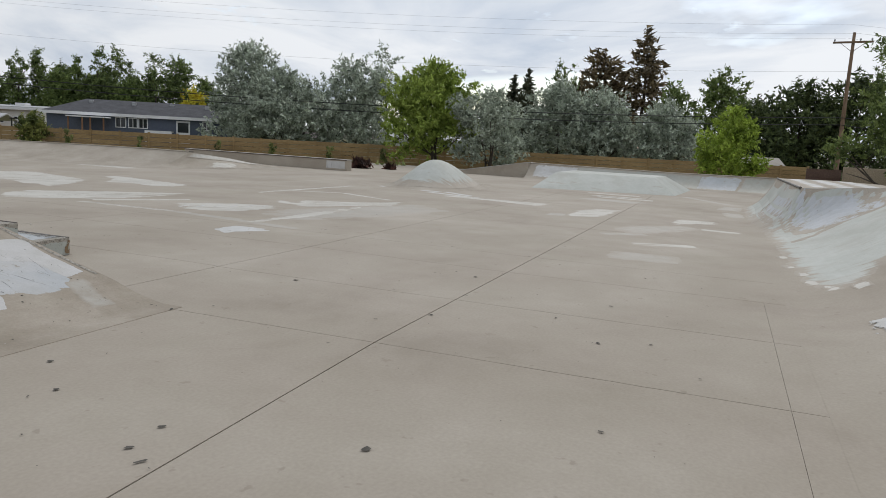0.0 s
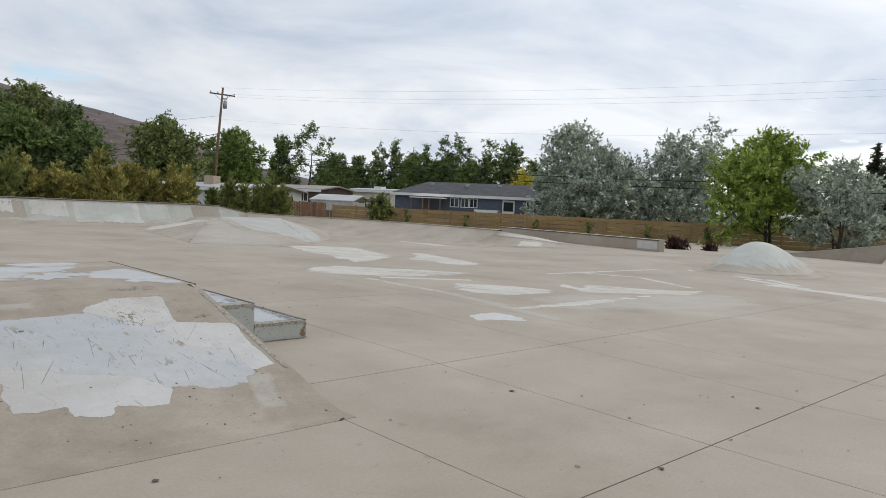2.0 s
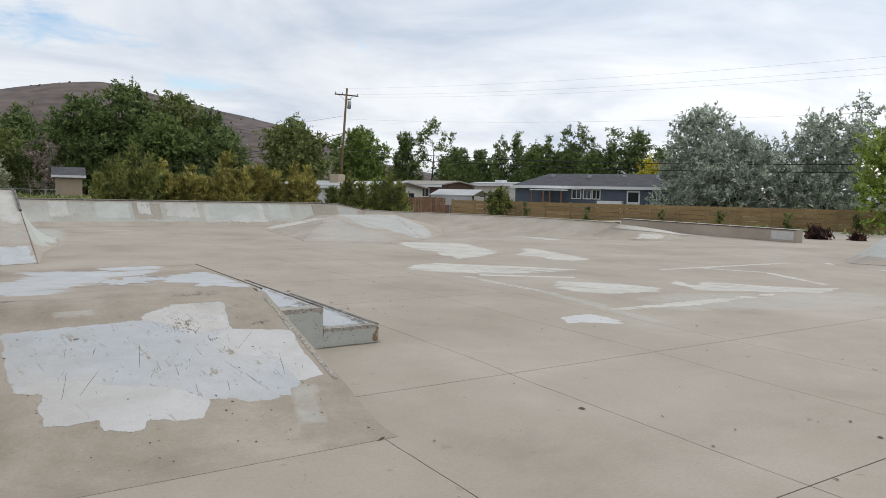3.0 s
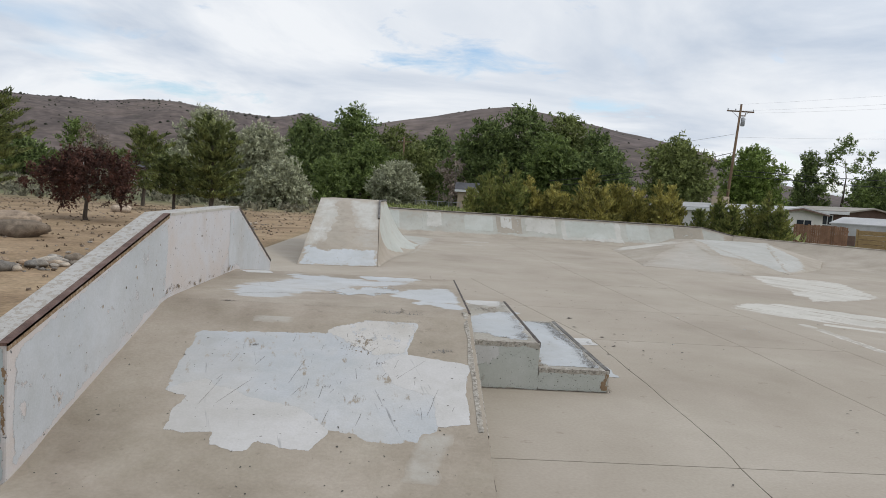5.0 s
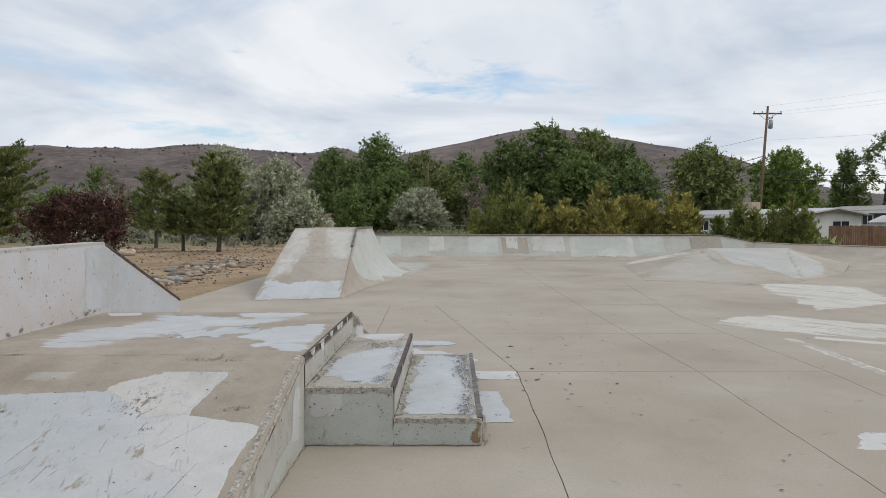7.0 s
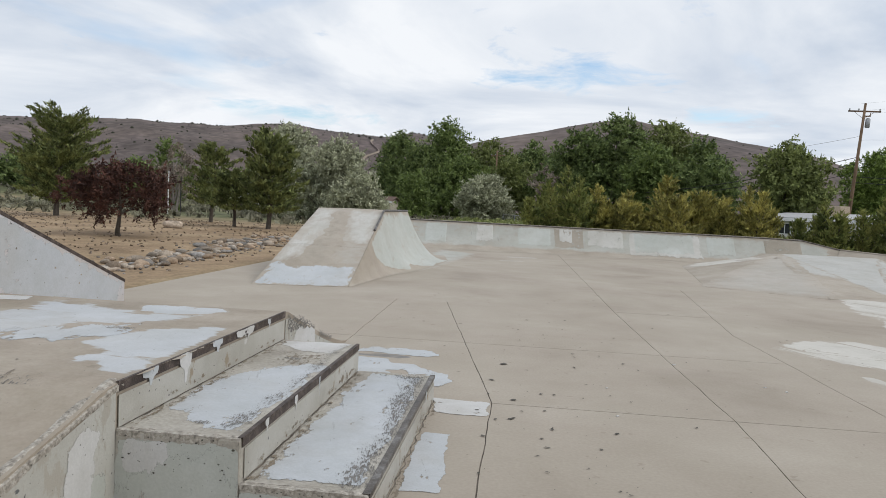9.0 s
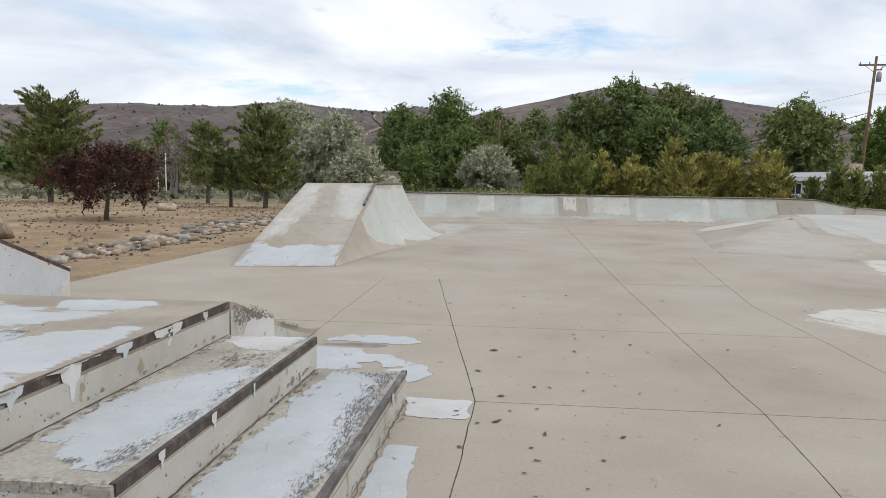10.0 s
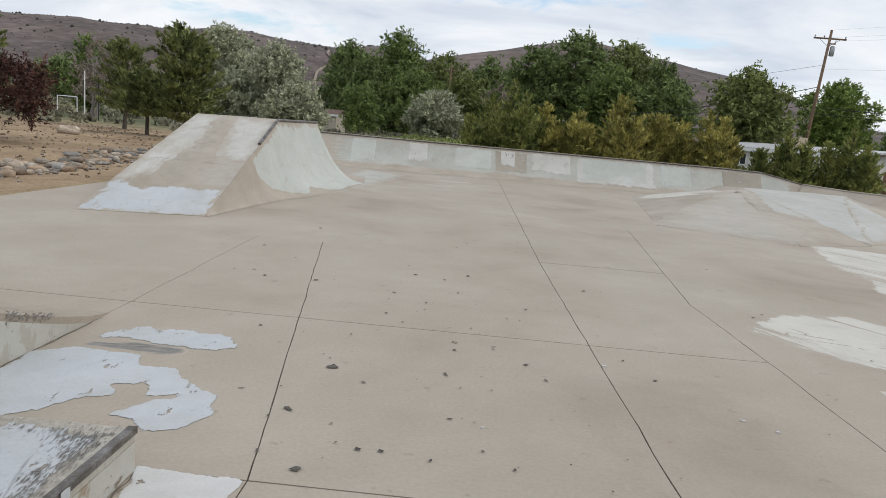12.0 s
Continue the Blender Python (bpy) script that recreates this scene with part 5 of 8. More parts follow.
def ramp_point(u, v):
    return RB[0].lerp(RB[1], u).lerp(RB[3].lerp(RB[2], u), v)


def ramp_z(x, y):
    u, v = 0.5, 0.5
    for _ in range(6):
        a, b = ramp_point(0, v), ramp_point(1, v)
        u = (x - a.x) / (b.x - a.x)
        a, b = ramp_point(u, 0), ramp_point(u, 1)
        v = (y - a.y) / (b.y - a.y)
    return ramp_point(u, v).z


def ramp_place(x, y, up):
    """The ramp's surface at (x, y), held within its edges."""
    u, v = 0.5, 0.5
    for _ in range(6):
        a, b = ramp_point(0, v), ramp_point(1, v)
        u = min(1.0, max(0.0, (x - a.x) / (b.x - a.x)))
        a, b = ramp_point(u, 0), ramp_point(u, 1)
        v = min(1.0, max(0.0, (y - a.y) / (b.y - a.y)))
    return ramp_point(u, v) + Vector((0, -0.3 * up, up))


def ramp_body():
    bm = bmesh.new()
    n = 10
    g = [[bm.verts.new(ramp_point(i / n, j / n)) for j in range(n + 1)] for i in range(n + 1)]
    for i in range(n):
        for j in range(n):
            bm.faces.new((g[i][j], g[i + 1][j], g[i + 1][j + 1], g[i][j + 1]))
    far = [bm.verts.new((RB[3].x + (RB[2].x - RB[3].x) * i / n + 0.05 * i / n, 17.0, 1.385)) for i in range(n + 1)]
    for i in range(n):
        bm.faces.new((g[i][n], g[i + 1][n], far[i + 1], far[i]))
    for side, x in ((0, -4.36), (n, -2.5)):
        edge = [g[side][j] for j in range(n + 1)] + [far[side]]
        low = [bm.verts.new((x + (0.1 if side == 0 else 0.03) * (1 - k / (n + 1)), v.co.y, -0.02)) for k, v in enumerate(edge)]
        for k in range(n + 1):
            bm.faces.new((edge[k], edge[k + 1], low[k + 1], low[k]))
    return bm


under(ramp, ramp_body(), M_conc2, "ramp_body", "concrete bank and deck")


def quarter(u, v):
    """u along the lip from the ramp's nose to the deck's far end, v from lip to toe."""
    lip = [Vector((-2.47, 9.66, 0.015)), Vector((-2.535, 11.0, 0.45)), Vector((-2.61, 12.4, 0.91)), Vector((-2.68, 13.82, 1.375)), Vector((-2.66, 15.4, 1.375)), Vector((-2.63, 17.0, 1.37))]
    toe = [Vector((-2.43, 9.68, 0.004)), Vector((-2.30, 11.1, 0.004)), Vector((-2.12, 12.4, 0.004)), Vector((-1.80, 13.6, 0.004)), Vector((-1.58, 15.4, 0.004)), Vector((-1.45, 17.5, 0.004))]
    k = min(int(u * 5), 4)
    s = u * 5 - k
    a, b = lip[k].lerp(lip[k + 1], s), toe[k].lerp(toe[k + 1], s)
    p = a.lerp(b, v)
    p.z = a.z * (1 - v) ** 2.3 + 0.004
    return p


v, f = grid_surface(quarter, [i / 40 for i in range(41)], [i / 14 for i in range(15)])
under(ramp, mesh_of(v, f, "quarter", smooth=True), M_conc2, "quarter_pipe", "bare concrete transition")
# far end of the quarter pipe rolls round into the back wall
v, f = grid_surface(lambda u, w: (quarter(1.0, w)[0] - 0.35 * u - 0.6 * u * u * (1 - w), 17.0 + (0.4 * w) + 2.2 * u, max(0.004, quarter(1.0, w)[2] * (1 - 0.35 * u))), [i / 12 for i in range(13)], [i / 14 for i in range(15)])
under(ramp, mesh_of(v, f, "end", smooth=True), M_conc2, "quarter_pipe_end", "rounded concrete end")


def on_quarter(pts, mat, seed, amp=0.05, feather=0.10, lift=0.005, label=""):
    """Paint on the transition: the outline in shares along the lip and down the curve."""
    def put(a, b, up):
        u, w = min(1.0, max(0.0, a / 7.4)), min(1.0, max(0.0, b / 1.8))
        p = Vector(quarter(u, w))
        e, d = Vector(quarter(u, min(1.0, w + 0.03))) - Vector(quarter(u, max(0.0, w - 0.03))), Vector(quarter(min(1.0, u + 0.02), w)) - Vector(quarter(max(0.0, u - 0.02), w))
        n = e.cross(d).normalized()
        return p + (n if n.z > 0 else -n) * up
    o = patch([(7.4 * u, 1.8 * w) for u, w in pts], on(mat, "ramp"), None, None, place=put, step=0.10, amp=amp, seed=seed, lift=lift, inner=0.09, feather=feather, label=label)
    o.parent = ramp
    o.matrix_parent_inverse = ramp.matrix_world.inverted()


on_quarter([(0.335, 0.04), (0.36, 0.30), (0.41, 0.50), (0.49, 0.68), (0.60, 0.84), (0.655, 0.66), (0.73, 0.80), (0.80, 0.96), (0.88, 0.90), (1.0, 0.98), (1.0, 0.02), (0.6, 0.02)], M_south, 3, amp=0.02, feather=0.05, label="worn grey green paint")
under(ramp, mesh_of(*tube([(-2.62, 12.5, 0.955), (-2.68, 13.80, 1.388), (-2.63, 16.95, 1.388)], [0.028] * 3, 8), "coping", smooth=True), M_dark_steel, "coping", "dark steel pipe coping")


for i, (pts, mat, fe) in enumerate([([(-4.11, 9.2), (-4.14, 10.45), (-3.75, 10.15), (-3.5, 10.3), (-3.1, 10.42), (-2.53, 10.55), (-2.49, 9.66)], M_blue, 0.12),
                  ([(-4.25, 13.75), (-3.80, 13.75), (-3.62, 12.2), (-3.75, 10.9), (-4.16, 10.3)], M_chalk, 0.35),
                  ([(-3.42, 13.78), (-2.72, 13.78), (-2.67, 12.6), (-2.64, 11.8), (-2.9, 11.75), (-3.25, 12.4)], M_chalk, 0.30), ([(-2.95, 11.6), (-2.64, 11.6), (-2.58, 10.7), (-2.9, 10.75)], M_faint, 0.35),
                  ([(-3.72, 13.6), (-3.5, 13.6), (-3.35, 11.4), (-3.2, 10.6), (-3.7, 10.5), (-3.66, 12.0)], M_bare, 0.35)]):
    o = patch(pts, on(mat, "ramp"), None, None, place=ramp_place, step=0.08, amp=0.03 if i == 0 else 0.09, seed=20 + i, lift=0.004, inner=0.12, feather=fe)
    o.parent = ramp
    o.matrix_parent_inverse = ramp.matrix_world.inverted()

crack([(-4.2, 11.35), (-2.58, 11.5)], ramp, lambda x, y: ramp_z(x, y) + 0.003, 0.005, 12)

# ---- perimeter banks ----
def rail_bank(name, rim, toe, n, mat, label, power=1.9, back=0.35, rimlabel="", paint=None, seed=0):
    """A curved bank between a toe line and a rim line (lists of points), with a flat rim behind it."""
    def along(line, s):
        k = min(int(s * (len(line) - 1)), len(line) - 2)
        q = s * (len(line) - 1) - k
        return Vector(line[k]).lerp(Vector(line[k + 1]), q)

    def f(s, w):
        a, b = along(toe, s), along(rim, s)
        p = a.lerp(b, w)
        p.z = a.z + (b.z - a.z) * w ** power
        return p
    v, fc = grid_surface(f, [i / n for i in range(n + 1)], [i / 14 for i in range(15)])
    th = thing(name, label, "skate ramp", at=along(rim, 0.5) * 1.0)
    th.location.z = 0
    settle()
    under(th, mesh_of(v, fc, "bank", smooth=True), mat, "bank_face")
    # rim: a thin kerb with thickness behind the bank
    bm = bmesh.new()
    prev = None
    for i in range(n + 1):
        s = i / n
        r = along(rim, s)
        t = along(toe, s)
        d = Vector((r.x - t.x, r.y - t.y, 0)).normalized()
        ring = [bm.verts.new(r - 0.02 * d), bm.verts.new(r - 0.02 * d + Vector((0, 0, 0.03))), bm.verts.new(r + back * d + Vector((0, 0, 0.03))), bm.verts.new((r.x + back * d.x, r.y + back * d.y, -0.7))]
        if prev:
            for k in range(3):
                bm.faces.new((prev[k], ring[k], ring[k + 1], prev[k + 1]))
        prev = ring
    under(th, bm, M_conc2, "rim", rimlabel or "concrete rim")
    return th, f


def bank_paint(th, f, s0, s1, w0, w1, mat, seed, wob=0.03, nudge=0.006, over=False):
    def g(u, w):
        s = s0 + (s1 - s0) * u
        low = w0 + wob * (noise.noise(Vector((s * 60, seed, 0))) + 0.6 * noise.noise(Vector((s * 210, seed, 4))))
        p = f(min(1, max(0, s)), min(1, max(0, low + (w1 - low) * w)))
        e = f(min(1, max(0, s)), min(1, low + (w1 - low) * w + 0.02)) - p
        k = min(1.0, 8 * w, 12 * u, 12 * (1 - u)) * nudge - 0.0015
        return p + Vector((0, 0, k)) + Vector((-e.x, -e.y, 0)).normalized() * k
    v, fc = grid_surface(g, [i / 48 for i in range(49)], [i / 10 for i in range(11)])
    under(th, grid_cover(mesh_of(v, fc, "paint", smooth=True), 48, 10, 0.05, 0.05, 0.2, 0.05), mat if over else on(mat, "ramp"), "paint_patch")


north, nf = rail_bank("long_bank", [(-4.6, 25.1, 1.01), (1.9, 25.1, 0.975), (9.6, 25.1, 0.945), (11.0, 25.05, 0.92), (12.2, 24.6, 0.65)], [(-4.4, 22.9, 0.004), (2.0, 23.4, 0.004), (9.5, 23.4, 0.004), (10.8, 23.2, 0.004), (11.6, 22.6, 0.004)], 60, M_conc2, "long concrete quarter pipe bank patched with grey and green paint", power=2.6, back=0.3)


def north_s(x):
    """Where along the bank its rim passes x."""
    return lerp_table([(-4.6, 0.0), (1.9, 0.25), (9.6, 0.5), (11.0, 0.75), (12.2, 1.0)], x)


# a worn pale green coat over the upper half, with older daubs and bare places on it
for x0, x1, w0, mat, lift, wob in (
        (-4.5, 11.95, 0.42, M_green, 0.005, 0.04),
        (-3.2, -2.3, 0.5, M_south, 0.010, 0.08), (-1.2, -0.5, 0.62, M_chalk, 0.010, 0.08), (0.4, 1.75, 0.55, M_south, 0.010, 0.02), (2.0, 2.55, 0.68, M_chalk, 0.010, 0.02),
        (3.05, 4.5, 0.60, M_chalk, 0.010, 0.04), (4.55, 7.4, 0.34, M_chalk, 0.010, 0.03), (4.7, 7.2, 0.48, M_south, 0.013, 0.05), (7.5, 8.6, 0.5, M_south, 0.010, 0.08), (1.78, 3.0, 0.5, M_bare, 0.008, 0.02), (9.5, 11.0, 0.58, M_bare, 0.012, 0.01)):
    bank_paint(north, nf, north_s(x0), north_s(x1), w0, 0.99, mat, x0 * 3.1, wob=wob, nudge=lift, over=lift > 0.005)
# thin dark line along the rim, made as a narrow tube
under(north, mesh_of(*tube([nf(i / 40, 1.0) + Vector((0, -0.022, 0.004)) for i in range(41)], [0.018] * 41, 6), "coping"), M_dark_steel, "coping", "thin dark edge line along the rim")
EAST_RIM = [(12.2, 24.6, 0.65), (13.0, 23.4, 0.60), (14.1, 21.8, 0.60), (15.2, 19.3, 0.60), (15.9, 16.6, 0.60), (16.25, 14.0, 0.59), (16.4, 12.4, 0.57)]
EAST_TOE = [(11.0, 22.4, 0.004), (11.0, 21.4, 0.004), (11.4, 20.2, 0.004), (12.0, 18.3, 0.004), (12.8, 16.2, 0.004), (13.7, 13.9, 0.004), (14.5, 12.5, 0.004)]
east, ef = rail_bank("curved_bank", EAST_RIM, EAST_TOE, 60, M_conc2, "low curved concrete bank with a thin kerb along its rim", power=2.0, back=0.25)
# the hip where the bank ends: its crest runs down to the floor
HIP_CREST = [Vector((16.4, 12.4, 0.57)), Vector((18.2, 12.0, 0.36)), Vector((19.6, 11.9, 0.16)), Vector((21.4, 11.6, 0.004))]
HIP_TOE = [Vector((14.5, 12.5, 0.004)), Vector((16.7, 10.9, 0.004)), Vector((18.6, 11.2, 0.004)), Vector((21.2, 11.5, 0.004))]


def along_line(line, s):
    k = min(int(s * (len(line) - 1)), len(line) - 2)
    return line[k].lerp(line[k + 1], s * (len(line) - 1) - k)


def hip_f(s, w):
    rim, toe = along_line(HIP_CREST, s), along_line(HIP_TOE, s)
    p = toe.lerp(rim, w)
    p.z = toe.z + (rim.z - toe.z) * w ** 1.7
    return p


def hip_back(s, w):
    rim = along_line(HIP_CREST, s)
    return Vector((rim.x + 0.5 * w, rim.y + 1.6 * w * (1 - s), rim.z * (1 - w) + 0.003))


hip = thing("bank_hip", "concrete hip with pale worn paint at the bank's end", "skate ramp", at=(17.2, 12, 0))
settle()
v, f = grid_surface(hip_f, [i / 24 for i in range(25)], [i / 10 for i in range(11)])
under(hip, mesh_of(v, f, "hip", smooth=True), M_conc2, "hip_face")
v, f = grid_surface(hip_back, [i / 24 for i in range(25)], [i / 4 for i in range(5)])
under(hip, mesh_of(v, f, "hip", smooth=True), M_conc2, "hip_back")
v, f = grid_surface(lambda s, w: hip_f(0.03 + 0.75 * s, 0.80 + 0.19 * w) + Vector((-0.004, -0.006, 0.008)), [i / 24 for i in range(25)], [i / 6 for i in range(7)])
under(hip, grid_cover(mesh_of(v, f, "hip_paint", smooth=True), 24, 6, 0.05, 0.2, 0.3, 0.01), on(M_chalk, "ramp"), "paint_patch", "pale worn paint along the crest")
v, f = grid_surface(lambda s, w: hip_f(0.22 + 0.25 * s, 0.15 + 0.6 * w + 0.05 * noise.noise(Vector((s * 9, w * 2, 0)))) + Vector((-0.006, -0.006, 0.006)), [i / 16 for i in range(17)], [i / 6 for i in range(7)])
under(hip, grid_cover(mesh_of(v, f, "hip_paint", smooth=True), 16, 6, 0.15, 0.15, 0.3, 0.1), on(M_old, "ramp"), "paint_patch")

ledge_wall = thing("low_wall", "low straight concrete ledge wall with a dark-edged cap", "wall", at=(22.2, 12.5, 0))
settle()
a, b = Vector((23.1, 18.4, 0)), Vector((21.65, 8.5, 0))
m = Matrix.Translation(a) @ Matrix.Rotation(math.atan2(b.y - a.y, b.x - a.x), 4, "Z")
L = (b - a).length
under(ledge_wall, boxes((0, L, 0.0, 0.35, 0.0, 0.45), bevel=0.01, m=m), M_conc, "wall_body")
under(ledge_wall, boxes((-0.02, L + 0.02, -0.02, 0.37, 0.451, 0.48), bevel=0.006, m=m), M_cap, "wall_cap", "pale cap")
under(ledge_wall, boxes((-0.02, L + 0.026, -0.03, -0.021, 0.445, 0.475), m=m), M_rust, "steel_edge", "thin rusty edge")
under(ledge_wall, boxes((L - 1.1, L - 0.1, -0.004, -0.001, 0.08, 0.40), m=m), on(M_white, "floor"), "paint_patch", "white painted-over square")

# ---- rounded mound ----
mound = thing("mound", "rounded concrete hump with a pale worn painted top", "skate ramp", at=(15.9, 2.1, 0))
settle()


def mound_f(r, a):
    x = math.cos(a) * r * (2.1 + (2.2 if math.cos(a) > 0 else 0.0) * max(0, math.cos(a)))
    y = math.sin(a) * r * 1.62
    z = 0.86 * (0.5 + 0.5 * math.cos(math.pi * min(1, r))) ** 1.1
    return Vector((15.9 + x, 2.1 + y, z + 0.003))


v, f = grid_surface(mound_f, [i / 16 for i in range(17)], [2 * math.pi * i / 40 for i in range(41)])
under(mound, mesh_of(v, f, "mound", smooth=True), M_conc2, "mound_body")
v, f = grid_surface(lambda r, a: mound_f(r * (0.80 + 0.10 * noise.noise(Vector((a * 2, 0, 0)))), a) + Vector((-0.004, 0, 0.006)), [i / 16 for i in range(17)], [2 * math.pi * i / 40 for i in range(41)])
me = mesh_of(v, f, "mound_paint", smooth=True)
set_cover(me, [min(1.0, (1 - (i // 41) / 16) / 0.35) for i in range(17 * 41)])
under(mound, me, on(M_south, "ramp"), "paint_patch", "grey green paint")

# ---- pyramid in the corner ----
pyr = thing("pyramid_hip", "broad concrete pyramid hip with pale grey painted faces", "skate ramp", at=(8.6, 17, 0))
settle()
APEX, RIDGE_END = Vector((8.65, 20.2, 0.58)), Vector((11.8, 20.9, 0.56))
BASE = [Vector((4.87, 13.8, 0.004)), Vector((7.05, 12.5, 0.004)), Vector((8.8, 13.5, 0.004)), Vector((11.2, 16.1, 0.004)), Vector((12.9, 18.9, 0.1)), Vector((12.4, 23.4, 0.30)), Vector((9.4, 24.4, 0.4)), Vector((8.0, 23.2, 0.06)), Vector((5.9, 21.2, 0.004))]


def pyramid():
    bm = bmesh.new()
    A, R = bm.verts.new(APEX), bm.verts.new(RIDGE_END)
    b = [bm.verts.new(p) for p in BASE]
    lo = [bm.verts.new((p.x, p.y, -0.02)) for p in BASE]
    bm.faces.new((b[0], b[1], A))
    bm.faces.new((b[1], b[2], A))
    bm.faces.new((b[2], R, A))
    bm.faces.new((b[2], b[3], R))
    bm.faces.new((b[3], b[4], R))
    bm.faces.new((b[4], b[5], R))
    bm.faces.new((b[5], b[6], A))
    bm.faces.new((b[5], A, R))
    bm.faces.new((b[6], b[7], A))
    bm.faces.new((b[7], b[8], A))
    bm.faces.new((b[8], b[0], A))
    for i in range(9):
        j = (i + 1) % 9
        bm.faces.new((b[i], lo[i], lo[j], b[j]))
    return bm


under(pyr, pyramid(), M_conc2, "pyramid_body")


def face_paint(tri, outline, mat, seed, amp=0.06, label="", feather=0.3):
    """Paint on the plane face through three corners, with its own outline."""
    n = (tri[1] - tri[0]).cross(tri[2] - tri[0])
    zf = lambda x, y: tri[0].z - (n.x * (x - tri[0].x) + n.y * (y - tri[0].y)) / n.z
    o = patch([(p.x, p.y) for p in outline], on(mat, "ramp"), None, zf, step=0.3, amp=amp, seed=seed, lift=0.010, label=label, feather=feather)
    o.parent = pyr
    o.matrix_parent_inverse = pyr.matrix_world.inverted()


def shrink(pts, k):
    c = sum(pts, Vector()) / len(pts)
    return [c + (p - c) * k for p in pts]


B0, B1, B2, B3, B8 = BASE[0], BASE[1], BASE[2], BASE[3], BASE[8]
face_paint((B2, RIDGE_END, APEX), [B2.lerp(APEX, 0.06), B2.lerp(RIDGE_END, 0.03), RIDGE_END, APEX], M_palegrey, 1, label="pale grey green paint", feather=0.12)
face_paint((B2, B3, RIDGE_END), [B2.lerp(RIDGE_END, 0.03), B2.lerp(B3, 0.55).lerp(RIDGE_END, 0.05), B3.lerp(RIDGE_END, 0.35), RIDGE_END], M_palegrey, 2, label="pale grey green paint", feather=0.12)
face_paint((B1, B2, APEX), shrink([B1.lerp(APEX, 0.5), B2.lerp(APEX, 0.3), APEX], 0.9), M_palegrey, 3, feather=0.4)
face_paint((B0, B1, APEX), shrink([B0, B1, APEX], 0.9), M_faint, 5, feather=0.5)
face_paint((B8, B0, APEX), [B8.lerp(APEX, 0.1), B8.lerp(APEX, 0.72), B0.lerp(APEX, 0.84), B8.lerp(B0, 0.2)], M_old, 3)
face_paint((B8, B0, APEX), [B0.lerp(B8, 0.10).lerp(APEX, 0.15), B0.lerp(B8, 0.16).lerp(APEX, 0.8), B0.lerp(B8, 0.06).lerp(APEX, 0.86), B0.lerp(B8, 0.04).lerp(APEX, 0.2)], M_old, 4, amp=0.03, feather=0.1)
for a, b in ((B1, APEX), (B2, APEX), (B0, APEX)):
    under(pyr, mesh_of(*tube([a.lerp(b, k / 8) + Vector((0, 0, -0.004)) for k in range(9)], [0.012] * 9, 4), "edge"), M_edge, "edge", "worn hip edge")

# ---- far banks by the fence ----
back, bf = rail_bank("painted_bank", [(27.5, 1.95, 0.68), (27.5, -1.5, 0.64), (27.5, -4.4, 0.61), (27.5, -8.6, 0.64), (26.5, -10.2, 0.64)], [(26.2, 1.95, 0.004), (26.2, -1.5, 0.004), (26.2, -4.4, 0.004), (26.0, -8.0, 0.004), (25.0, -8.6, 0.004)], 40, M_conc2, "concrete bank with rolled-on white and blue paint patches", power=2.2, back=0.5)
for s0, s1, w0, mat in ((0.02, 0.17, 0.35, M_white), (0.16, 0.50, 0.5, M_green), (0.49, 0.58, 0.25, M_green), (0.575, 0.68, 0.25, M_blue), (0.68, 0.88, 0.2, M_green)):
    bank_paint(back, bf, s0, s1, w0, 0.99, mat, s0 * 40 + 3)
slope_wall = thing("sloped_ledge", "sloping concrete ledge with a white painted top", "wall", at=(27.6, 3.2, 0))
settle()
under(slope_wall, prism([(1.95, -0.02), (1.95, 0.70), (5.8, 0.06), (5.8, -0.02)], 27.2, 28.4), M_conc2, "wall_body")
under(slope_wall, slanted_strip(27.19, 28.1, [(1.95, 0.705), (5.8, 0.065)], 0.0, 0.03), M_cap, "wall_cap", "white top")
far_box = thing("bank_box", "low concrete box with sloping painted sides", "skate ramp", at=(21, -3, 0))
settle()


def frustum(base, top, h):
    bm = bmesh.new()
    b = [bm.verts.new((x, y, 0.002)) for x, y in base]
    t = [bm.verts.new((x, y, h)) for x, y in top]
    n = len(base)
    for i in range(n):
        j = (i + 1) % n
        bm.faces.new((b[i], b[j], t[j], t[i]))
    bm.faces.new(t)
    bm.faces.new(b)
    return bm


under(far_box, frustum([(19.4, -0.25), (20.6, -5.1), (25.6, -5.4), (25.6, -0.1)], [(20.9, -0.78), (21.6, -4.25), (24.6, -4.4), (24.6, -0.75)], 0.56), on(M_south, "ramp"), "box_body", "pale grey green painted concrete")
# ---- long quarter pipe on the south side ----
south = thing("quarter_pipe_bank", "long concrete quarter pipe bank with pale green paint and a deck", "skate ramp", at=(6, -8.5, 0))
settle()


def south_f(u, w):
    """u: x, w: 0 toe .. 1 crest. A bank that rounds over near the camera, a lipped quarter pipe further on."""
    k = smooth01((u - 8.0) / 2.2)
    toe = -7.33 + 0.19 * k
    crest = -9.8 + (1.75) * k
    z1 = 1.10 - 0.20 * k
    y = toe + (crest - toe) * w
    zb = z1 * (0.55 * w * w + 0.45 * smooth01(w))
    zq = z1 * w ** 2.3
    return Vector((u, y, 0.0008 + zb + (zq - zb) * k))


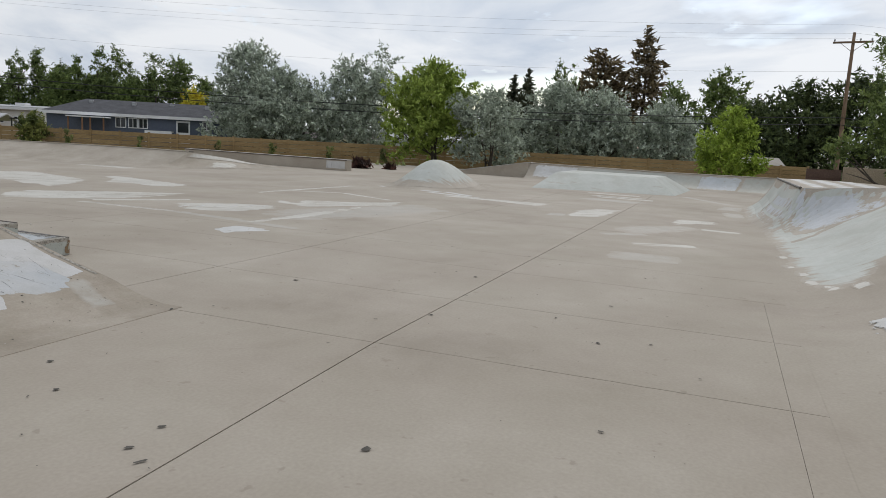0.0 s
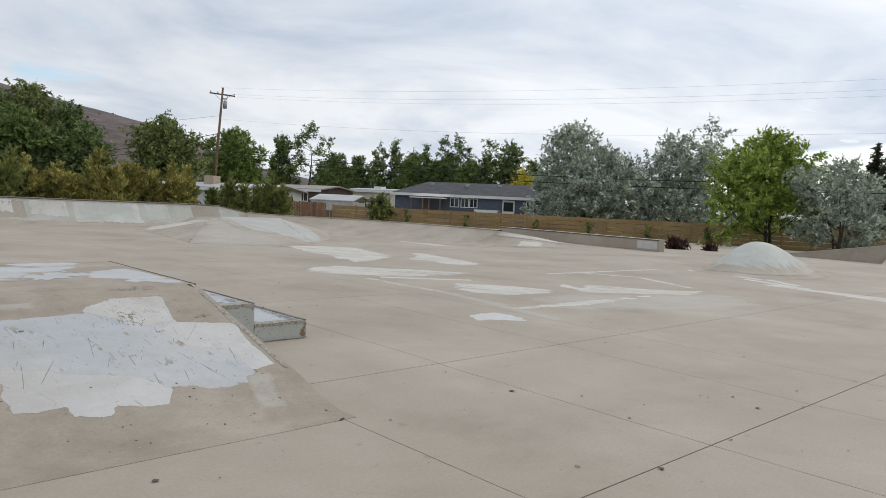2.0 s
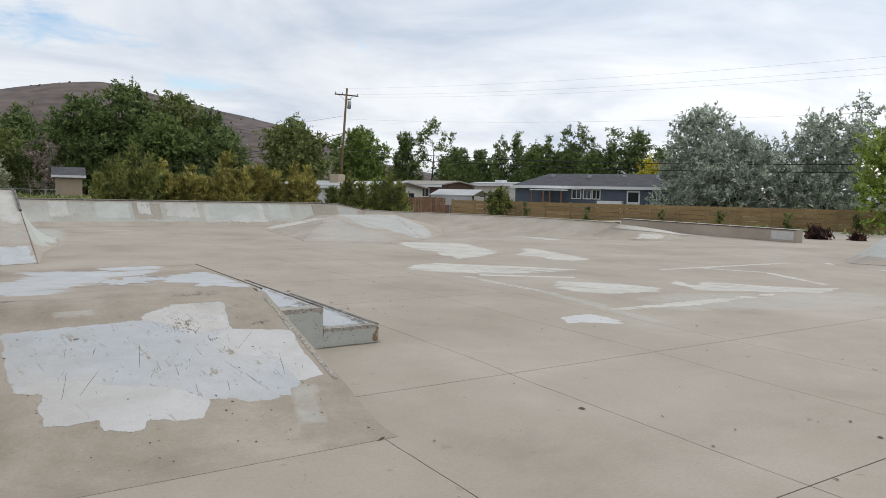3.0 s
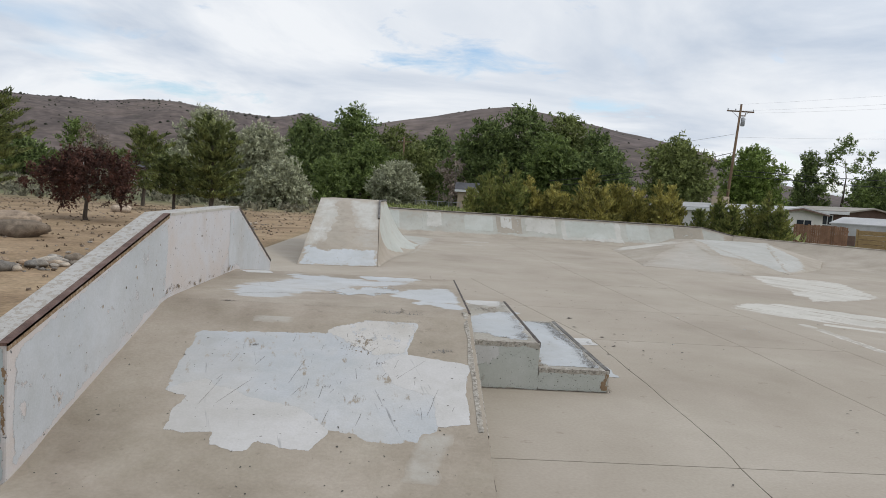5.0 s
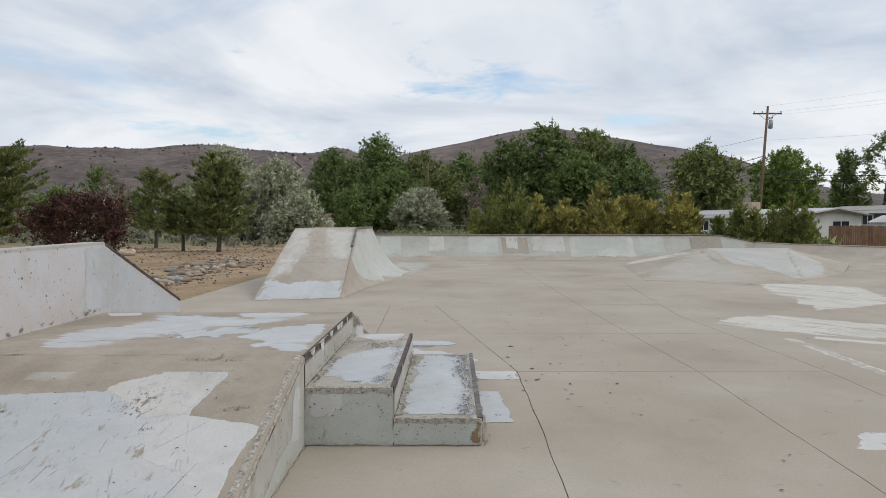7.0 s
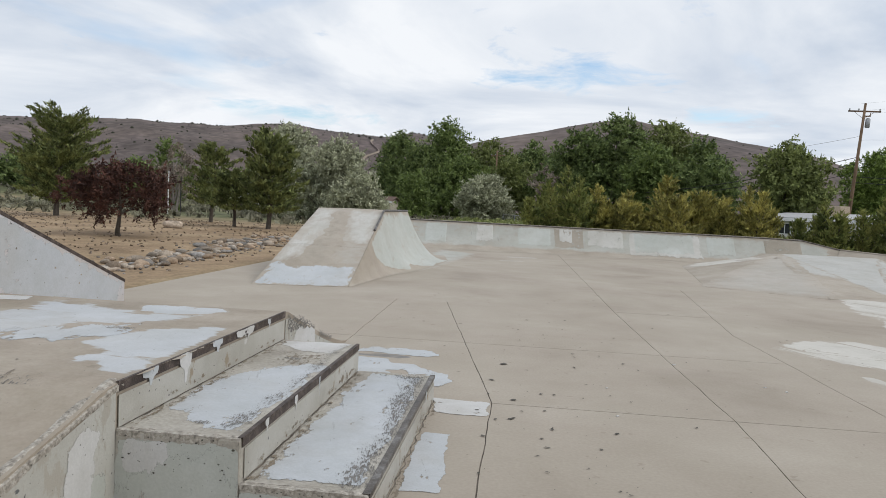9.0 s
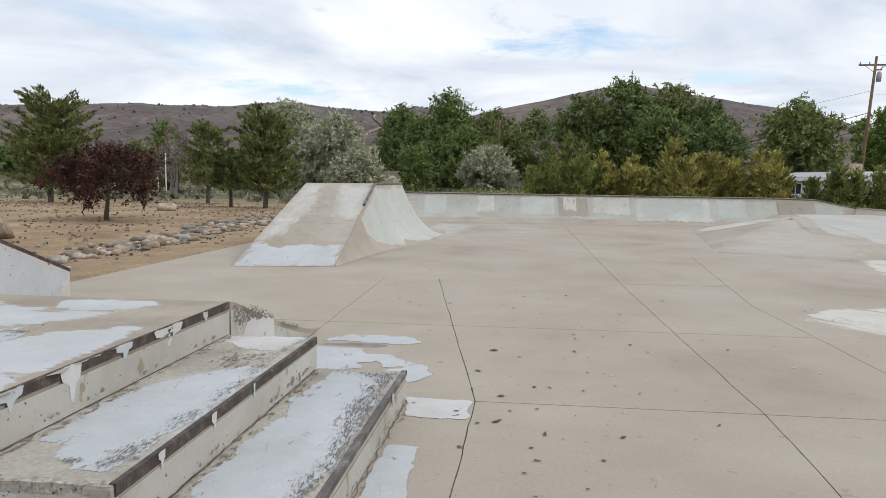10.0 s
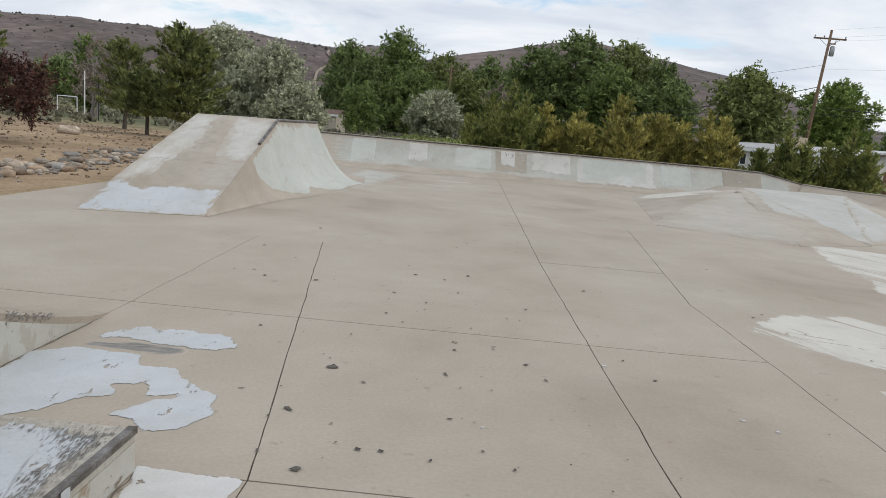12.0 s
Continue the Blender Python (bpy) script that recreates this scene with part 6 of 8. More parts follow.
us = [-6 + 23.2 * i / 90 for i in range(91)]
v, f = grid_surface(south_f, us, [i / 18 for i in range(19)])
under(south, mesh_of(v, f, "bank", smooth=True), M_conc, "bank_face")
v, f = grid_surface(lambda u, w: Vector((u, south_f(u, 1.0).y - 2.6 * w, south_f(u, 1.0).z + 0.002 + 0.03 * math.sin(math.pi * w))), us, [0, 0.15, 0.5, 1.0])
under(south, mesh_of(v, f, "deck", smooth=True), M_conc, "deck")
v, f = grid_surface(lambda u, w: Vector((u, south_f(u, 1.0).y - 2.6, (south_f(u, 1.0).z) * (1 - w) - 0.05 * w)), us, [0, 1])
under(south, mesh_of(v, f, "deck_back"), M_conc2, "deck_back")
under(south, mesh_of(*tube([(10.1, -8.06, 0.91), (17.0, -8.06, 0.91)], [0.03, 0.03]), "coping"), M_dark_steel, "coping", "dark steel pipe coping")


def south_z(x, y):
    a, b = south_f(x, 0.0), south_f(x, 1.0)
    return south_f(x, min(1, max(0, (y - a.y) / (b.y - a.y)))).z


def deck_z(x, y):
    a = south_f(x, 1.0)
    return a.z + 0.004 + 0.03 * math.sin(math.pi * min(1, max(0, (a.y - y) / 2.6)))


def south_patch(pts, mat, seed, height=south_z, amp=0.06, feather=0.22, lift=0.006, inner=0.15, label=""):
    o = patch(pts, mat, None, height, step=0.10, amp=amp, seed=seed, lift=lift, inner=inner, feather=feather, label=label)
    o.parent = south
    o.matrix_parent_inverse = south.matrix_world.inverted()


south_patch([(16.9, -7.36), (13.5, -7.34), (11.4, -7.50), (9.5, -7.58), (7.3, -7.66), (5.2, -7.68), (3.6, -7.74), (3.0, -7.86), (2.9, -8.0), (3.3, -8.2), (4.1, -8.55), (4.4, -9.2), (4.8, -9.9), (8.3, -9.8), (9.2, -8.9), (9.7, -8.35), (10.3, -8.06), (16.9, -8.04)], on(M_south, "floor"), 1, label="worn pale green paint")
south_patch([(13.4, -7.5), (10.6, -7.62), (8.4, -8.1), (8.2, -9.2), (9.2, -8.8), (10.4, -8.02), (13.4, -8.02)], on(M_wallblue, "floor"), 2, feather=0.5, lift=0.009)
for k, (x0, y0, x1, y1) in enumerate(((7.4, -7.8, 8.2, -8.6), (9.2, -7.6, 9.7, -8.2))):
    south_patch([(x0, y0), (x0 + 0.2, y0 - 0.02), (x1 + 0.14, y1), (x1, y1)], on(M_bare, "floor"), 5 + k, feather=0.12, lift=0.012, inner=0.08)
for k, (x, y) in enumerate(((4.6, -7.52), (3.9, -7.62), (3.2, -7.66), (2.75, -7.8), (5.6, -7.5), (2.6, -8.05))):
    south_patch([(x, y), (x + 0.34, y + 0.03), (x + 0.30, y - 0.10), (x + 0.04, y - 0.12)], on(M_old, "floor"), 12 + k, amp=0.03, feather=0.05, inner=0.03)
for k, (y0, y1) in enumerate(((-8.35, -8.62), (-8.85, -9.2), (-9.5, -9.95))):
    south_patch([(10.7, y0), (16.7, y0), (16.7, y1), (10.9, y1)], on(M_white, "floor"), 20 + k, deck_z, 0.04, 0.12, label="white paint strip on the deck")
south_patch([(1.1, -7.9), (1.25, -8.3), (1.0, -8.9), (-0.6, -9.2), (-2.0, -9.0), (-2.2, -8.2), (-1.2, -8.0), (-0.6, -8.12), (0.1, -7.97)], M_white, 70, amp=0.05, feather=0.15, inner=0.10, lift=0.008)

# ---- paint on the floor ----
floor_coats = itertools.count(40)


def floor_paint(mat, *pts, amp=None, feather=None, lift=0.0004):
    near = max(abs(p[0]) for p in pts) < 4
    k = next(floor_coats)
    patch(list(pts), mat if near else on(mat, "floor"), floor, None, step=0.06 if near else 0.12, amp=amp if amp is not None else (0.02 if near else 0.06), seed=7 * k, feather=feather or (0.08 if near else 0.10), lift=lift + 0.00006 * (k - 40))


def stroke(mat, a, b, width, fade=0.05):
    """One straight pass of a roller."""
    a, b = Vector(a), Vector(b)
    n = Vector((-(b - a).y, (b - a).x)).normalized() * width / 2
    floor_paint(mat, tuple(a + n), tuple(b + n), tuple(b - n), tuple(a - n), amp=0.03, feather=min(fade, width * 0.4))


floor_paint(M_white, (2.76, 0.30), (3.05, 0.34), (3.30, 0.31), (3.36, -0.08), (3.18, -0.41), (2.8, -0.14), (2.57, -0.06), (2.66, 0.12))
# streaky white patches round the middle of the floor
floor_paint(M_faint, (5.9, 1.1), (9.0, -0.2), (8.4, -1.1), (6.4, -0.6), (5.2, 0.0), (4.6, 0.1), (4.8, 0.2), (5.2, 0.9), feather=0.5)
floor_paint(M_old, (7.4, 13.0), (8.9, 12.2), (9.2, 11.6), (8.3, 8.8), (7.1, 7.9), (6.0, 7.45), (6.35, 8.2), (6.2, 8.4), (6.6, 9.4), (6.6, 10.3))
floor_paint(M_old, (3.76, 5.95), (4.25, 6.6), (5.0, 6.9), (5.6, 6.4), (6.4, 5.6), (7.2, 4.6), (6.2, 4.45), (5.1, 4.55), (4.6, 4.95), (4.15, 5.3))
stroke(M_old, (4.6, 4.62), (6.1, 3.55), 0.22)
stroke(M_old, (4.1, 5.95), (6.6, 5.0), 0.16)
floor_paint(M_old, (8.15, 8.0), (9.2, 8.8), (9.6, 9.55), (10.05, 9.6), (9.7, 7.9), (9.2, 6.3), (8.65, 6.12), (8.15, 6.6), (8.45, 7.3))
floor_paint(M_old, (13.55, 15.2), (14.0, 14.2), (13.9, 12.5), (13.2, 12.4), (13.2, 14.4))
stroke(M_old, (4.22, 4.55), (4.2, 2.2), 0.16, 0.03)
stroke(M_faint, (4.2, 2.2), (3.66, -0.56), 0.20, 0.03)
stroke(M_faint, (4.28, 4.2), (4.06, 0.75), 0.12, 0.03)
floor_paint(M_old, (5.28, 3.28), (5.7, 3.0), (6.2, 2.55), (6.42, 1.8), (6.05, 1.42), (5.4, 1.55), (4.95, 1.55), (4.72, 2.1), (4.68, 2.55), (4.95, 2.7))
for k in range(6):
    stroke(M_white, (4.85 + 0.24 * k, 2.75 - 0.2 * k), (5.25 + 0.22 * k, 2.85 - 0.2 * k), 0.05, 0.02)
floor_paint(M_old, (3.78, 0.52), (5.47, 0.52), (7.35, 0.48), (7.9, 0.45), (7.1, 0.25), (5.23, 0.17), (3.78, 0.38), amp=0.04, feather=0.03)
floor_paint(M_old, (7.1, 2.1), (7.55, 2.4), (7.3, 1.75), (8.06, 2.08), (8.5, 1.1), (8.98, 0.6), (9.6, 0.36), (8.5, 0.12), (7.7, 0.66), (6.8, 1.2))
stroke(M_old, (7.0, 1.6), (8.7, 0.3), 0.12)
stroke(M_old, (7.3, 0.95), (8.9, 0.2), 0.10)
stroke(M_old, (10.1, 3.75), (10.68, 2.55), 0.16)
stroke(M_old, (10.68, 2.55), (9.75, 0.75), 0.18)
stroke(M_old, (8.9, 3.9), (13.4, 3.72), 0.20)
# bands before the hump
stroke(M_white, (14.35, 3.3), (13.7, 1.0), 0.30)
stroke(M_white, (13.95, 0.95), (13.1, -0.1), 0.22)
stroke(M_white, (13.4, 1.3), (12.6, -0.5), 0.24)
floor_paint(M_old, (12.85, 0.3), (12.55, -0.7), (12.5, -2.5), (11.6, -2.42), (12.0, -1.2), (12.35, 0.4))
stroke(M_faint, (9.8, -3.1), (9.8, -3.45), 0.55)
floor_paint(M_old, (9.55, -3.55), (10.2, -3.5), (11.4, -3.5), (12.15, -3.7), (12.35, -4.35), (11.2, -4.25), (10.1, -4.18))
for y0, x0 in ((-2.4, 18.8), (-2.7, 17.6), (-3.0, 17.0)):
    stroke(M_old, (x0, y0), (x0 - 0.1, y0 - 1.7), 0.35)
stroke(M_faint, (15.9, -2.9), (15.4, -4.4), 0.7, 0.25)
stroke(M_faint, (20.4, -5.4), (17.6, -6.9), 0.25, 0.1)
floor_paint(M_old, (9.8, -5.75), (10.4, -5.68), (11.1, -5.82), (11.15, -6.5), (10.55, -6.56), (10.2, -6.1))
floor_paint(M_faint, (8.6, -5.1), (9.5, -6.0), (9.0, -6.18), (7.4, -5.2), (7.9, -4.9), feather=0.3)
stroke(M_old, (9.15, -6.3), (9.0, -7.02), 0.28)
stroke(M_old, (5.85, -5.38), (6.18, -6.32), 0.28)
stroke(M_faint, (4.4, -5.3), (4.45, -6.1), 0.6, 0.2)
stroke(M_faint, (6.9, -4.75), (7.3, -5.4), 0.25, 0.1)
stroke(M_faint, (12.9, -7.0), (14.2, -6.9), 0.35, 0.15)
stroke(M_faint, (15.2, -6.8), (16.6, -7.0), 0.45, 0.2)
# pale blue daubs behind the ledges
floor_paint(M_blue, (-1.04, 4.08), (-0.96, 4.36), (-0.62, 4.40), (-0.26, 4.36), (-0.12, 4.12), (-0.28, 4.02), (-0.55, 4.05), (-0.74, 4.10))
floor_paint(M_blue, (-1.20, 3.3), (-1.26, 3.7), (-1.06, 3.86), (-0.62, 3.82), (-0.54, 3.65), (-0.34, 3.67), (-0.26, 3.52), (0.02, 3.33), (0.08, 3.08), (0.0, 2.87), (-0.15, 2.80), (-0.24, 2.94), (-0.40, 2.95), (-0.28, 3.16), (-0.18, 3.27), (-0.33, 3.23), (-0.39, 3.38), (-0.56, 3.33), (-0.48, 3.2), (-0.60, 3.12), (-0.74, 2.9), (-1.0, 2.7), (-1.2, 2.6), feather=0.04)
floor_paint(M_white, (-0.01, 2.48), (0.445, 2.47), (0.45, 2.09), (0.05, 2.08), feather=0.03)
floor_paint(M_blue, (0.03, 1.61), (0.23, 1.59), (0.26, 0.57), (0.05, 0.56), feather=0.03)
# paint that runs from the foot of the transition out over the floor
floor_paint(on(M_green, "floor"), (-2.0, 13.6), (-1.75, 14.1), (-1.62, 15.7), (-1.45, 16.6), (-1.2, 19.0), (-1.0, 21.4), (-2.2, 22.6), (-2.3, 19.0), (-1.9, 16.5), amp=0.10, feather=0.30)
stroke(on(M_faint, "floor"), (0.2, 20.6), (1.1, 20.8), 0.5)
stroke(on(M_faint, "floor"), (0.0, 18.8), (0.7, 18.9), 0.3)


patch([(-1.04, 3.89), (-1.0, 3.98), (-0.75, 4.03), (-0.54, 4.02), (-0.42, 3.97), (-0.53, 3.88), (-0.8, 3.90)], on(M_smear, "floor"), floor, None, step=0.04, amp=0.02, seed=4, label="dark rubbed smear", lift=0.0045, feather=0.05)


# stains, gum and leaf scraps on the slabs
def scraps():
    rnd = random.Random(5)
    v, f = [], []
    spots = [(-2.98, -5.2), (-3.55, -4.4), (-1.36, -2.61), (1.85, 4.08), (0.92, 1.89), (1.37, 1.9), (0.52, 3.95), (0.635, 2.6), (0.63, 2.07), (0.43, 3.24), (1.22, 4.01), (0.65, 7.4), (2.9, -2.3), (3.5, -3.2)]
    for k in range(290):
        spots.append((rnd.uniform(-1.1, 7) if k % 3 else rnd.uniform(-4.5, 4), rnd.uniform(-6.8, 10) if k % 3 else rnd.uniform(-6.8, -2.7)))
    for k in range(150):
        spots.append((rnd.gauss(0.8, 0.8), rnd.uniform(0.6, 6.5)))
    for k, (x, y) in enumerate(spots):
        if -4.1 < x < 0.02 and -2.6 < y < 4.6:
            continue
        r = rnd.uniform(0.026, 0.042) if k < 14 else 0.005 + 0.02 * rnd.random() ** 2.2
        el = rnd.uniform(0.22, 0.9)
        a0 = rnd.uniform(0, 3.14)
        o = len(v)
        for j in range(9):
            a = 2 * math.pi * j / 9
            q = r * rnd.uniform(0.5, 1.3)
            ux, uy = q * math.cos(a), q * el * math.sin(a)
            v.append((x + ux * math.cos(a0) - uy * math.sin(a0), y + ux * math.sin(a0) + uy * math.cos(a0), 0.0075))
        f.append(tuple(range(o, o + 9)))
    ob = part("floor_litter", mesh_of(v, f, "litter"), M_spot)
    tagged(ob, "dark scraps, gum spots and leaf bits on the concrete", "litter", kind="stuff")
    for x, y in ((1.435, 2.36), (2.95, 3.72), (2.28, 4.5), (3.1, 3.6), (1.45, 3.25)):
        r = rnd.uniform(0.012, 0.022)
        ring = [(x + r * rnd.uniform(0.6, 1.3) * math.cos(j * 1.05), y + 0.6 * r * rnd.uniform(0.6, 1.3) * math.sin(j * 1.05)) for j in range(6)]
        me = mesh_of([(a, b, z) for z in (0.0, 0.008) for a, b in ring], [tuple(range(6, 12))] + [(j, (j + 1) % 6, 6 + (j + 1) % 6, 6 + j) for j in range(6)], "scrap")
        tagged(part("paper_scrap", me, M_bankwhite), "small white paper scrap lying on the concrete floor", "litter", group="white scraps on the floor")


scraps()


# ---- trees and bushes ----
def cards(p, u, size, rnd, aspect=1.7):
    """Pointed leaf cards at points p, each along its direction u."""
    n = len(p)
    u = u / np.maximum(1e-6, np.linalg.norm(u, axis=1))[:, None]
    w = np.cross(u, rnd.normal(size=(n, 3)))
    w /= np.maximum(1e-6, np.linalg.norm(w, axis=1))[:, None]
    s = size * rnd.uniform(0.55, 1.35, (n, 1))
    verts = np.stack([p - u * s * aspect * 0.5 + w * s * 0.42, p + u * s * aspect * 0.6, p - u * s * aspect * 0.5 - w * s * 0.42], 1).reshape(-1, 3)
    me = bpy.data.meshes.new("leaves")
    me.vertices.add(3 * n)
    me.vertices.foreach_set("co", verts.ravel())
    me.loops.add(3 * n)
    me.loops.foreach_set("vertex_index", np.arange(3 * n, dtype=np.int32))
    me.polygons.add(n)
    me.polygons.foreach_set("loop_start", np.arange(0, 3 * n, 3, dtype=np.int32))
    me.update(calc_edges=True)
    return me


def shoots(lobes, count, per, length, size, rnd, up=0.25, squash=0.8, depth=0.5):
    """Leafy shoots that grow outward from lobes (x, y, z, radius)."""
    L = np.array(lobes)
    wgt = L[:, 3] ** 2
    k = rnd.choice(len(L), size=count, p=wgt / wgt.sum())
    d = rnd.normal(size=(count, 3))
    d /= np.linalg.norm(d, axis=1)[:, None]
    r = L[k, 3][:, None] * (1 - depth * rnd.uniform(0, 1, (count, 1)) ** 1.6)
    o = L[k, :3] + d * r * np.array([1, 1, squash])
    g = d * 0.8 + rnd.normal(size=(count, 3)) * 0.35
    g[:, 2] += up
    g /= np.linalg.norm(g, axis=1)[:, None]
    ln = length * rnd.uniform(0.4, 1.3, (count, 1))
    t = rnd.uniform(0, 1, (count, per, 1))
    p = o[:, None] + g[:, None] * ln[:, None] * t + rnd.normal(size=(count, per, 3)) * size * 0.55
    u = g[:, None] * 0.8 + rnd.normal(size=(count, per, 3)) * 0.7
    return cards(p.reshape(-1, 3), u.reshape(-1, 3), size, rnd)


def leaf_cards(centres, radii, per, size, rnd, flat=0.6, aspect=1.6, upright=0.0):
    """Leaf cards scattered round clump centres."""
    n = len(centres) * per
    c = np.repeat(np.array(centres), per, axis=0)
    r = np.repeat(np.array(radii), per)[:, None]
    d = rnd.normal(size=(n, 3))
    d /= np.linalg.norm(d, axis=1)[:, None]
    p = c + d * r * rnd.uniform(0.25, 1.0, (n, 1)) ** 0.6 * np.array([1, 1, flat])
    u = rnd.normal(size=(n, 3))
    u[:, 2] += upright
    return cards(p, u, size, rnd, aspect)


def limbs(h, trunk_r, fork, count, spread, rnd, lean=(0, 0), stems=1, up=0.75):
    """Trunk and main limbs as tapered tubes."""
    pieces, tips = [], []
    for s in range(stems):
        ox, oy = (rnd.normal() * 0.12 * (stems > 1), rnd.normal() * 0.12 * (stems > 1))
        lx, ly = lean[0] + (rnd.normal() * 0.25 if stems > 1 else 0), lean[1] + (rnd.normal() * 0.25 if stems > 1 else 0)
        pts = [Vector((ox + lx * t * t * h * 0.5 + 0.03 * h * rnd.normal() * (t > 0.1) * 0.5, oy + ly * t * t * h * 0.5 + 0.03 * h * rnd.normal() * (t > 0.1) * 0.5, -0.15 + t * h * 0.9)) for t in (0, 0.12, 0.3, 0.5, 0.7, 0.9)]
        pieces.append(tube(pts, [trunk_r * (1.35, 1.0, 0.8, 0.55, 0.33, 0.1)[i] for i in range(6)], 8))
        for k in range(count):
            t = fork + (0.9 - fork) * (k + rnd.uniform(0, 1)) / count
            base = pts[min(4, int(t * 5))].lerp(pts[min(5, int(t * 5) + 1)], 0.5)
            a = rnd.uniform(0, 2 * math.pi)
            ln = spread * rnd.uniform(0.6, 1.0) * (1.15 - 0.6 * t)
            mid = base + Vector((math.cos(a) * ln * 0.5, math.sin(a) * ln * 0.5, ln * up * 0.35))
            end = base + Vector((math.cos(a) * ln, math.sin(a) * ln, ln * up))
            r0 = trunk_r * (0.5 - 0.35 * t)
            pieces.append(tube([base, mid, end], [r0, r0 * 0.6, r0 * 0.15], 6))
            tips.append(end)
            for q in range(2):
                b2 = a + rnd.uniform(-0.9, 0.9)
                e2 = mid + Vector((math.cos(b2) * ln * 0.45, math.sin(b2) * ln * 0.45, ln * rnd.uniform(0.1, 0.5)))
                pieces.append(tube([mid, mid.lerp(e2, 0.5) + Vector((0, 0, 0.03)), e2], [r0 * 0.45, r0 * 0.3, r0 * 0.08], 5))
                tips.append(e2)
    return pieces, tips


def tree(name, label, category, x, y, top, width, mat, shape="round", base=0.15, leafs=0.3, dens=1.0, seed=1, trunk=0.16, bark=None, stems=1, group="", flat=0.85, clump=0.16, z0=None, cap=1500, spray=4.5, lift=None):
    """shape: round, cone, tall, bush, open. top: height of the crown's tip above the floor level; base: where the crown begins."""
    rnd = np.random.RandomState(seed)
    gz = ground_z(x, y) if z0 is None else z0
    h = top - gz
    w = width / 2
    th = thing(name, label, category, group, at=(x, y, gz))
    pieces, tips = limbs(h, trunk, max(0.15, base), 7, w * 1.0, rnd, stems=stems, up=0.9 if shape in ("tall", "bush") else 0.65)
    part("trunk", mesh_of(*join_parts(pieces), "trunk", smooth=True), bark or M_bark, th)
    lobes = []
    c0 = h * base
    if shape == "cone":
        n = 46
        for i in range(n):
            t = (i + rnd.uniform(0, 1)) / n
            rr = w * (1 - t) ** 0.75
            a = i * 2.4 + rnd.uniform(-0.4, 0.4)
            lobes.append((math.cos(a) * rr * 0.62, math.sin(a) * rr * 0.62, c0 + (h - c0) * t * 0.98, max(0.10 * w, rr * 0.40)))
    elif shape in ("spire", "tall", "bush"):
        n = 26
        for i in range(n):
            t = (i + rnd.uniform(0, 1)) / n
            prof = min(1.0, 0.55 + 1.8 * t) * (1 - t) ** (0.6 if shape == "spire" else 0.42)
            a = rnd.uniform(0, 2 * math.pi)
            rr = w * prof * rnd.uniform(0.25, 0.75)
            lobes.append((math.cos(a) * rr, math.sin(a) * rr, c0 + (h - c0) * t * 0.9, w * rnd.uniform(0.26, 0.40) * (1.05 - 0.6 * t)))
    else:
        n = 20 if shape == "round" else 15
        for i in range(n):
            t = ((i + rnd.uniform(0, 1)) / n) ** 0.85
            prof = math.sqrt(max(0.06, 1 - ((t - 0.40) / 0.66) ** 2))
            a = i * 2.4 + rnd.uniform(-0.5, 0.5)
            rr = w * prof * rnd.uniform(0.42, 0.78) * (1.0 if t < 0.86 else 0.4)
            lr = w * rnd.uniform(0.24, 0.40) * (1.0 if shape == "round" else 0.78) * (1.1 - 0.35 * t)
            lobes.append((math.cos(a) * rr, math.sin(a) * rr, min(c0 + (h - c0) * t, h - lr * 0.75), lr))
        if shape == "round":
            lobes.append((0, 0, c0 + (h - c0) * 0.45, w * 0.5))
            lobes.append((0, 0, c0 + (h - c0) * 0.72, w * 0.36))
    for tp in tips[::2]:
        if shape != "cone" and c0 < tp.z < h * 0.86 and math.hypot(tp.x, tp.y) < w:
            lobes.append((tp.x, tp.y, tp.z, w * rnd.uniform(0.12, 0.22)))
    # enough leaves to cover the lobes, with gaps between
    area = sum(4 * math.pi * q[3] ** 2 for q in lobes)
    per = 14
    leafs *= 0.66
    count = int(min(cap, max(200, dens * 1.15 * area / (leafs * leafs * per) * (0.75 if shape == "open" else 1.15))))
    part("crown", shoots(lobes, count, per, leafs * spray, leafs, rnd, up=lift if lift is not None else (0.75 if shape in ("bush", "tall", "spire") else 0.15), squash=flat, depth=0.5 if shape != "open" else 0.8), mat, th)
    return th


